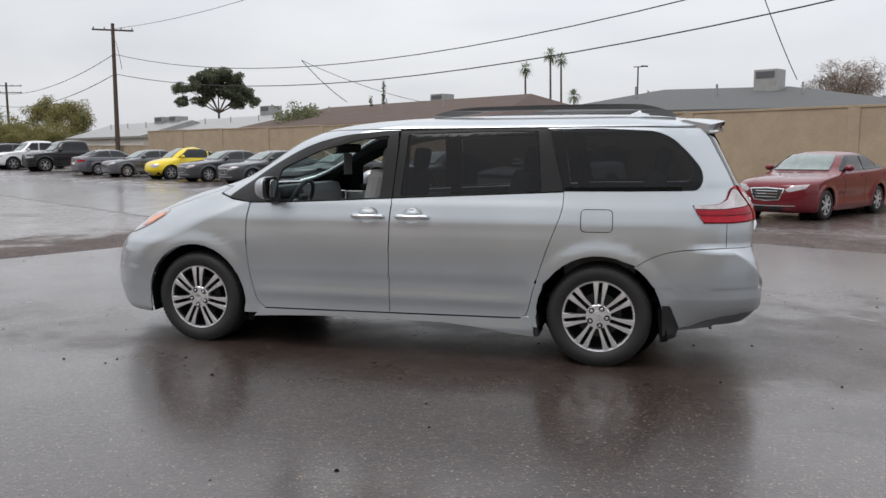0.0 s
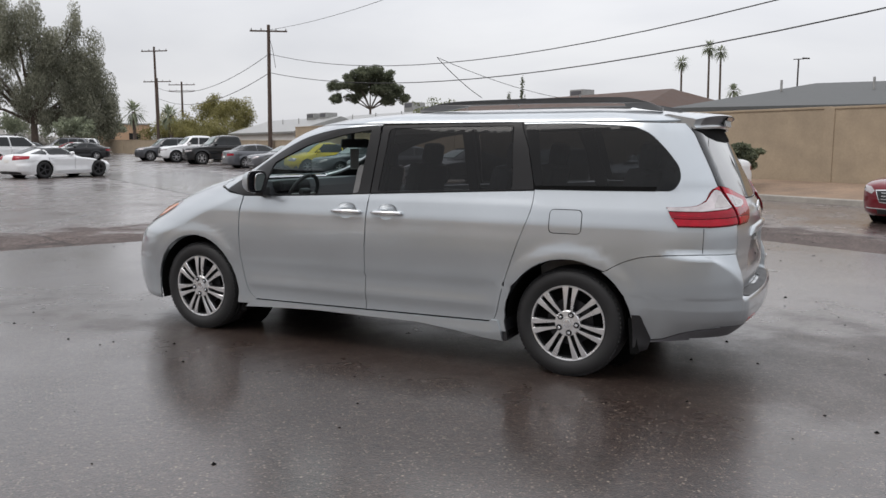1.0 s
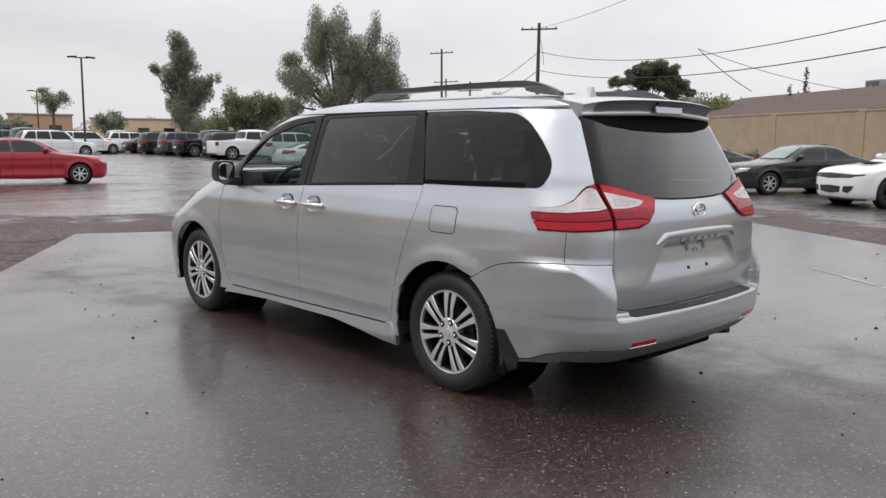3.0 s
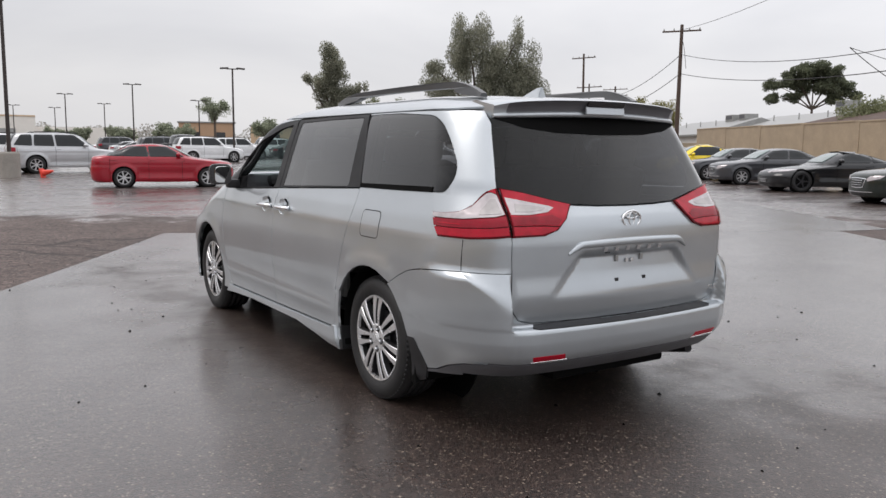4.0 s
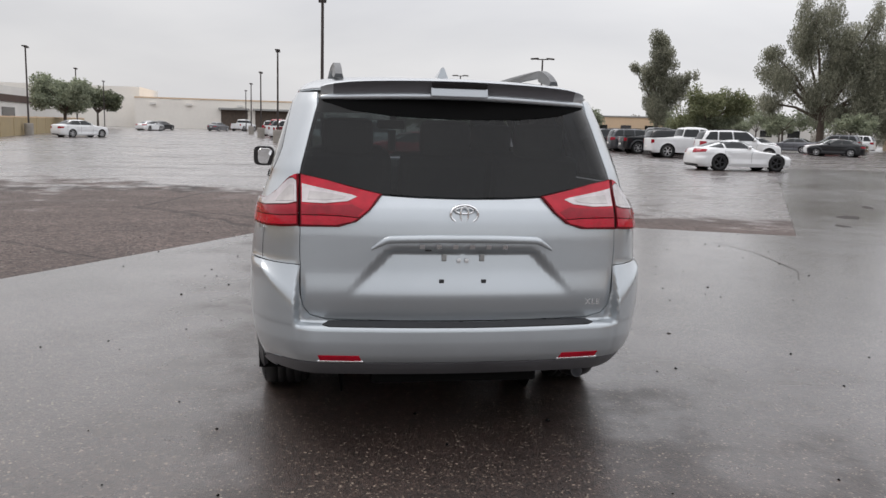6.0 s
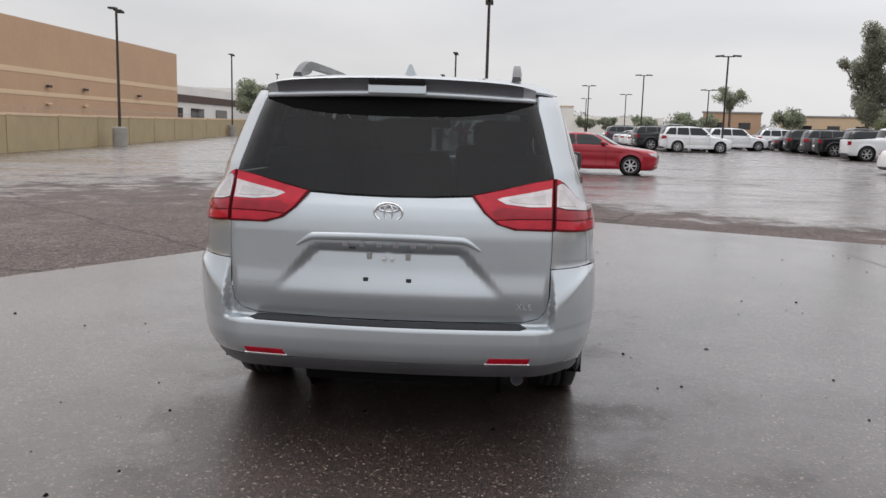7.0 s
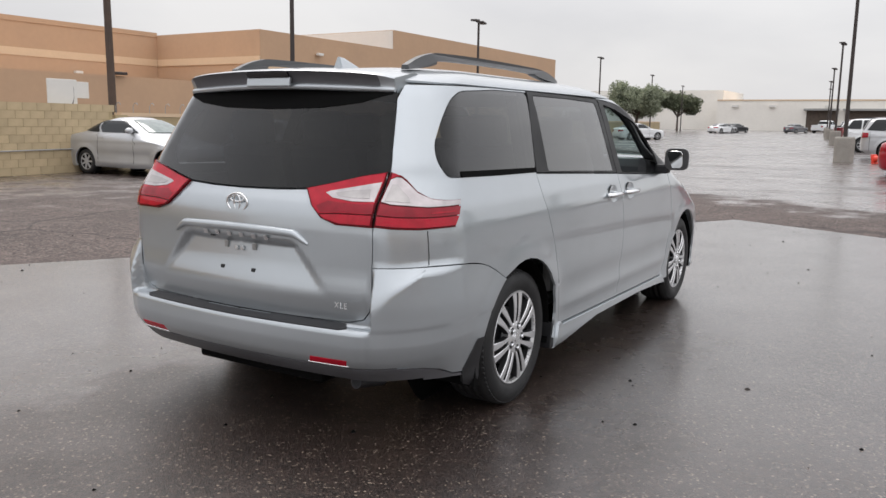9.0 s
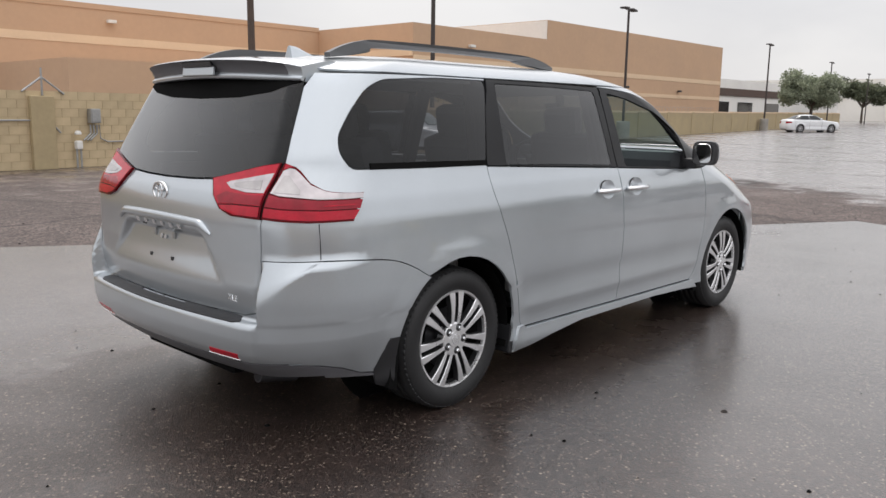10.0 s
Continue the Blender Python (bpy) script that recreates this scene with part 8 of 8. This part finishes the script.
for x, y, hx, hy, k, c in spots:
    kindw = {"suv": "SUV", "pickup": "pickup truck", "sedan": "sedan", "coupe": "sports coupe"}[k]
    park(k, x, y, hx, hy, c, "%s %s among the cars of the wet lot" % (names[c], kindw), {"suv": "suv_car", "pickup": "pickup_truck", "sedan": "sedan_car", "coupe": "coupe_car"}[k], group=LOT)


# ---------------------------------------------------------------- small things
def ground_strip(name, a, b, w, material, label, cat="marking", h=0.008):
    a, b = Vector((*a, 0)), Vector((*b, 0))
    d = (b - a).normalized()
    s = Vector((-d.y, d.x, 0)) * w / 2
    n = 12
    rows = [[tuple((q + s * k).to_2d()) + (gz(*(q + s * k).to_2d()) + h,) for k in (-1, 1)] for q in (a.lerp(b, i / n) for i in range(n + 1))]
    return tagged(put(name, strip_mesh(name, rows), material), label, cat, kind="structure")


# traffic cone lying by the lamp base
cone = thing("traffic_cone", "small orange-red traffic cone lying by the lamp base", "traffic cone", pose(-29.0, 0.75, gz(-29, 1) + 0.17, 0, 78, 60))
part("base", box((0.36, 0.36, 0.04), (0, 0, 0.02), bevel=0.01), M["orange"], cone)
part("body", lathe([(0.13, 0.04), (0.04, 0.42), (0.035, 0.45), (0.0, 0.45)], 16, "Z"), M["orange"], cone)

# loose stones and leaf bits on the asphalt
rg = np.random.default_rng(12)
vv, ff = [], []
for k in range(750):
    a, b = rg.random() * 15 - 2.5, rg.random() * 15 - 2.0
    p = PAD_A - U * a - N * b
    r = 0.003 + 0.011 * rg.random() ** 2.5
    o = len(vv)
    z = gz(p.x, p.y) + 0.006
    t = rg.random() * 6.28
    for i in range(5):
        q = t + i * 1.2566
        vv.append((p.x + r * (1 + 0.5 * rg.random()) * math.cos(q), p.y + r * math.sin(q), z))
    vv.append((p.x, p.y, z + r * 0.9))
    ff += [(o + i, o + (i + 1) % 5, o + 5) for i in range(5)]
me = bpy.data.meshes.new("loose_stones")
me.from_pydata(vv, [], ff)
tagged(put("loose_stones", me, M["under"]), "small dark stones and leaf bits on wet asphalt", "stones", kind="stuff")


# scabbed patches where the binder is gone, a crack and a few clots of dirt
def ground_patch(x, y, a, b, turn, seed, label="rough bare scab in the wet asphalt"):
    rgp = np.random.default_rng(seed)
    n, rings_, ph = 26, 5, rgp.random() * 6
    wob = [1 + 0.22 * math.sin(2 * q + ph) + 0.12 * math.sin(5 * q + 2 * ph) + 0.05 * rgp.normal() for q in np.linspace(0, 6.28, n, endpoint=False)]
    c, sn = math.cos(radians(turn)), math.sin(radians(turn))
    bm = bmesh.new()
    loops = []
    for k in range(1, rings_ + 1):
        f = k / rings_
        lp = []
        for i in range(n):
            q = 2 * math.pi * i / n
            u_, v_ = a * f * wob[i] * math.cos(q), b * f * wob[i] * math.sin(q)
            px, py = x + u_ * c - v_ * sn, y + u_ * sn + v_ * c
            h = 0.0062 + (0.007 * rgp.random() * (1 - f) + 0.002 if k < rings_ else 0.0)
            lp.append(bm.verts.new((px, py, gz(px, py) + h)))
        loops.append(lp)
    mid = bm.verts.new((x, y, gz(x, y) + 0.012))
    for i in range(n):
        j = (i + 1) % n
        bm.faces.new((mid, loops[0][i], loops[0][j]))
        for p_, q_ in zip(loops, loops[1:]):
            bm.faces.new((p_[i], q_[i], q_[j], p_[j]))
    return tagged(part("asphalt_scab", bm, M["bare_asphalt"]), label, "ground patch", kind="structure")


for i, (x, y, a, b, t_) in enumerate(((0.62, 1.93, 0.022, 0.014, 20), (3.9, -2.5, 0.09, 0.018, 70), (-7.6, 9.3, 0.45, 0.16, -35), (-9.6, 11.2, 0.35, 0.12, -30), (-6.2, 8.2, 0.20, 0.12, 10))):
    ground_patch(x, y, a, b, t_, 300 + i)
for i, (p_, q_) in enumerate((((-4.25, 4.85), (-3.4, 4.92)), ((-3.4, 4.92), (-2.67, 4.80)), ((-2.67, 4.80), (-2.0, 4.66)), ((-2.0, 4.66), (-1.5, 4.35)))):
    ground_strip("asphalt_crack", p_, q_, 0.010, M["bare_asphalt"], "dark open crack in the smooth asphalt", "crack", 0.0075)


# ---------------------------------------------------------------- on the block wall: meters, conduit, pilaster, gable bracket, board
NW = Vector((WD.y, -WD.x, 0)) * -1.0
if NW.y < 0:
    NW = -NW


def wall_pt(x, out=0.0, z=0.0):
    s = (W0.x - x) / -WD.x
    p = W0 + WD * s + NW * (0.10 + out)
    return Vector((p.x, p.y, gz(p.x, p.y) + z))


meter = thing("meter_cabinet", "grey metal meter cabinet with conduits on the block wall", "meter cabinet")
p = wall_pt(-3.95, 0.10, 1.18)
part("cabinet", box((0.25, 0.16, 0.33), tuple(p), (0, 0, wang), 0.015), M["metal_grey"], meter)
part("cabinet_door", box((0.21, 0.02, 0.27), tuple(wall_pt(-3.95, 0.188, 1.18)), (0, 0, wang), 0.005), M["metal_grey"], meter)
for dx in (-0.08, 0.0, 0.08):
    part("conduit", tube([wall_pt(-3.95 + dx, 0.06, 0.98), wall_pt(-3.95 + dx, 0.06, 0.78), wall_pt(-3.95 + dx + 0.18, 0.06, 0.62)], 0.02, 6), M["metal_grey"], meter)
part("conduit", tube([wall_pt(-4.1, 0.05, 0.98), wall_pt(-4.12, 0.05, 0.66), wall_pt(-4.3, 0.05, 0.58), wall_pt(-8.6, 0.05, 0.60)], 0.018, 6), M["metal_grey"], meter)
gas = thing("gas_meter", "small pale gas meter with pipes on the wall", "gas meter")
part("meter_body", box((0.15, 0.14, 0.20), tuple(wall_pt(-3.52, 0.12, 0.52)), (0, 0, wang), 0.04), M["white_wall"], gas)
part("regulator", lathe([(0.07, 0.0), (0.075, 0.03), (0.05, 0.08), (0.0, 0.09)], 16, "Z"), M["white_wall"], gas, m=Matrix.Translation(wall_pt(-3.52, 0.12, 0.76)))
for dx in (-0.05, 0.05):
    part("riser", tube([wall_pt(-3.52 + dx, 0.12, 0.0), wall_pt(-3.52 + dx, 0.12, 0.42)], 0.022, 6), M["metal_grey"], gas)
part("supply_pipe", tube([wall_pt(-3.15, 0.06, 0.80), wall_pt(-2.95, 0.06, 1.02), wall_pt(-2.5, 0.05, 1.08), wall_pt(2.5, 0.05, 1.08)], 0.02, 6), M["metal_grey"], gas)
pil = thing("wall_pilaster", "plastered pilaster on the block wall", "pilaster", kind="structure")
part("shaft", box((0.55, 0.12, 1.62), tuple(wall_pt(-2.75, 0.05, 0.80)), (0, 0, wang), 0.02), M["block_yel"], pil)
br = thing("gable_bracket", "rusty gable-shaped steel bracket above the wall", "bracket")
for a_, b_ in (((-2.35, 1.70), (-2.80, 2.02)), ((-2.80, 2.02), (-3.30, 1.66)), ((-2.80, 1.62), (-2.80, 2.22))):
    part("bar", tube([wall_pt(a_[0], 0.02, a_[1]), wall_pt(b_[0], 0.02, b_[1])], 0.022, 6), M["metal_grey"], br)
board = thing("white_board", "weathered white board on a post above the wall", "board")
part("panel", box((0.80, 0.05, 0.98), tuple(wall_pt(-7.42, -0.25, 1.84)), (0, 0, wang - 8), 0.01), M["white_wall"], board)
part("panel_wing", box((0.55, 0.05, 0.42), tuple(wall_pt(-8.05, -0.28, 2.08)), (0, 0, wang + 12), 0.01), M["white_wall"], board)
part("hinge_bar", tube([wall_pt(-7.72, -0.2, 2.14), wall_pt(-7.72, -0.2, 1.86), wall_pt(-7.64, -0.2, 1.62)], 0.02, 6), M["pole_brown"], board)
part("post", tube([wall_pt(-7.50, -0.32, 0.0), wall_pt(-7.50, -0.32, 1.85)], 0.04, 8), M["metal_grey"], board)
# spiked hoops along the plastered wall
spikes = thing("wall_spikes", "row of pale curved anti-climb spikes on the wall", "spikes")
me_sp = bpy.data.meshes.new("spike")
bm = tube([(0, 0, 0), (0, 0, 0.22), (0, 0.05, 0.30), (0, 0.12, 0.32), (0, 0.17, 0.26)], 0.010, 5)
bm.to_mesh(me_sp); bm.free()
for k in range(70):
    q = wall_pt(-9.0 - k * 0.62, -0.10, 1.48)
    put("spike", me_sp, M["metal_grey"], spikes, m=pose(q.x, q.y, q.z, 0, 0, wang + 180))
# worn, broken white bay line on the pad
for a_, b_, w_ in (((0.95, 5.46), (1.35, 5.17), 0.045), ((1.45, 5.10), (1.90, 4.78), 0.065), ((2.0, 4.70), (2.42, 4.41), 0.05), ((3.5, 1.3), (3.75, 1.06), 0.03)):
    ground_strip("bay_line", a_, b_, w_, M["worn_paint"], "worn remnant of a white parking bay line", "bay line", 0.008)


# ---------------------------------------------------------------- block wall by the store, piece by piece
WALL_H, BLK_L, BLK_H, WT = 1.72, 0.405, 0.1915, 0.20
me_block = bpy.data.meshes.new("block")
bm = bmesh.new(); add_box(bm, (BLK_L - 0.010, WT, BLK_H - 0.009)); bm.to_mesh(me_block); bm.free()


def block_mat(name, base):
    m, nt, b = shader(name)
    oi = nt.nodes.new("ShaderNodeObjectInfo")
    n = tex_noise(nt, 3.0, 5)
    n2 = tex_noise(nt, 45.0, 4)
    c = mixc(nt, 1.0, base, ramp(nt, oi.outputs["Random"], [(0.0, (0.90, 0.90, 0.88)), (0.5, (0.98, 0.97, 0.95)), (1.0, (1.06, 1.05, 1.02))]).outputs[0], "MULTIPLY")
    c = mixc(nt, 1.0, c, ramp(nt, n.outputs[0], [(0.3, grey(0.85)), (0.7, grey(1.05))]).outputs[0], "MULTIPLY")
    nt.links.new(c, b.inputs["Base Color"])
    b.inputs["Roughness"].default_value = 0.9
    bump(nt, b, n2.outputs[0], 0.5, 0.01)
    return m


M["block_piece"] = block_mat("wall_block", (0.52, 0.41, 0.26))
me_block.materials.append(M["block_piece"])
# mortar core behind the faces
bm = bmesh.new()
n_seg = 60
for i in range(n_seg):
    c = W0 + WD * ((i + 0.5) * 2.0)
    hh = WALL_H if i < 11 else 1.38
    add_box(bm, (2.0, WT - 0.016, hh + 0.3), (c.x, c.y, gz(c.x, c.y) + hh / 2 - 0.15), (0, 0, wang))
part("mortar", bm, M["block_yel"], wr)
made = 0
rest_v, rest_f = [], []
for i in range(0, 290):
    for j in range(9):
        s = (i + 0.5 * (j % 2)) * BLK_L
        c = W0 + WD * s
        z = gz(c.x, c.y) + (j + 0.5) * BLK_H
        m = pose(c.x, c.y, z, 0, 0, wang)
        if 9.0 < s < 22.0:
            ob = put("block", me_block, None, wr, m=m)
            made += 1
        elif s <= 9.0:
            o = len(rest_v)
            rest_v += [tuple(m @ v.co) for v in me_block.vertices]
            rest_f += [tuple(k + o for k in p.vertices) for p in me_block.polygons]
        elif j == 0 and i % 12 == 7:
            # plastered bays further off
            c2 = W0 + WD * (s + 2.43)
            for nm, sz, at_, mt in (("wall_bay", (4.84, WT + 0.02, 1.44), c2, M["block_yel"]), ("pier", (0.42, WT + 0.08, 1.50), W0 + WD * s, M["block_yel"]), ("wall_cap", (4.84, WT + 0.06, 0.10), c2, M["stucco_band"])):
                zz = gz(at_.x, at_.y) + (0.71 if nm != "wall_cap" else 1.47)
                part(nm, box(sz, (at_.x, at_.y, zz), (0, 0, wang)), mt, wr)
me = bpy.data.meshes.new("blocks_far")
me.from_pydata(rest_v, [], rest_f)
put("blocks_far", me, M["block_yel"], wr)["kind"] = "stuff"
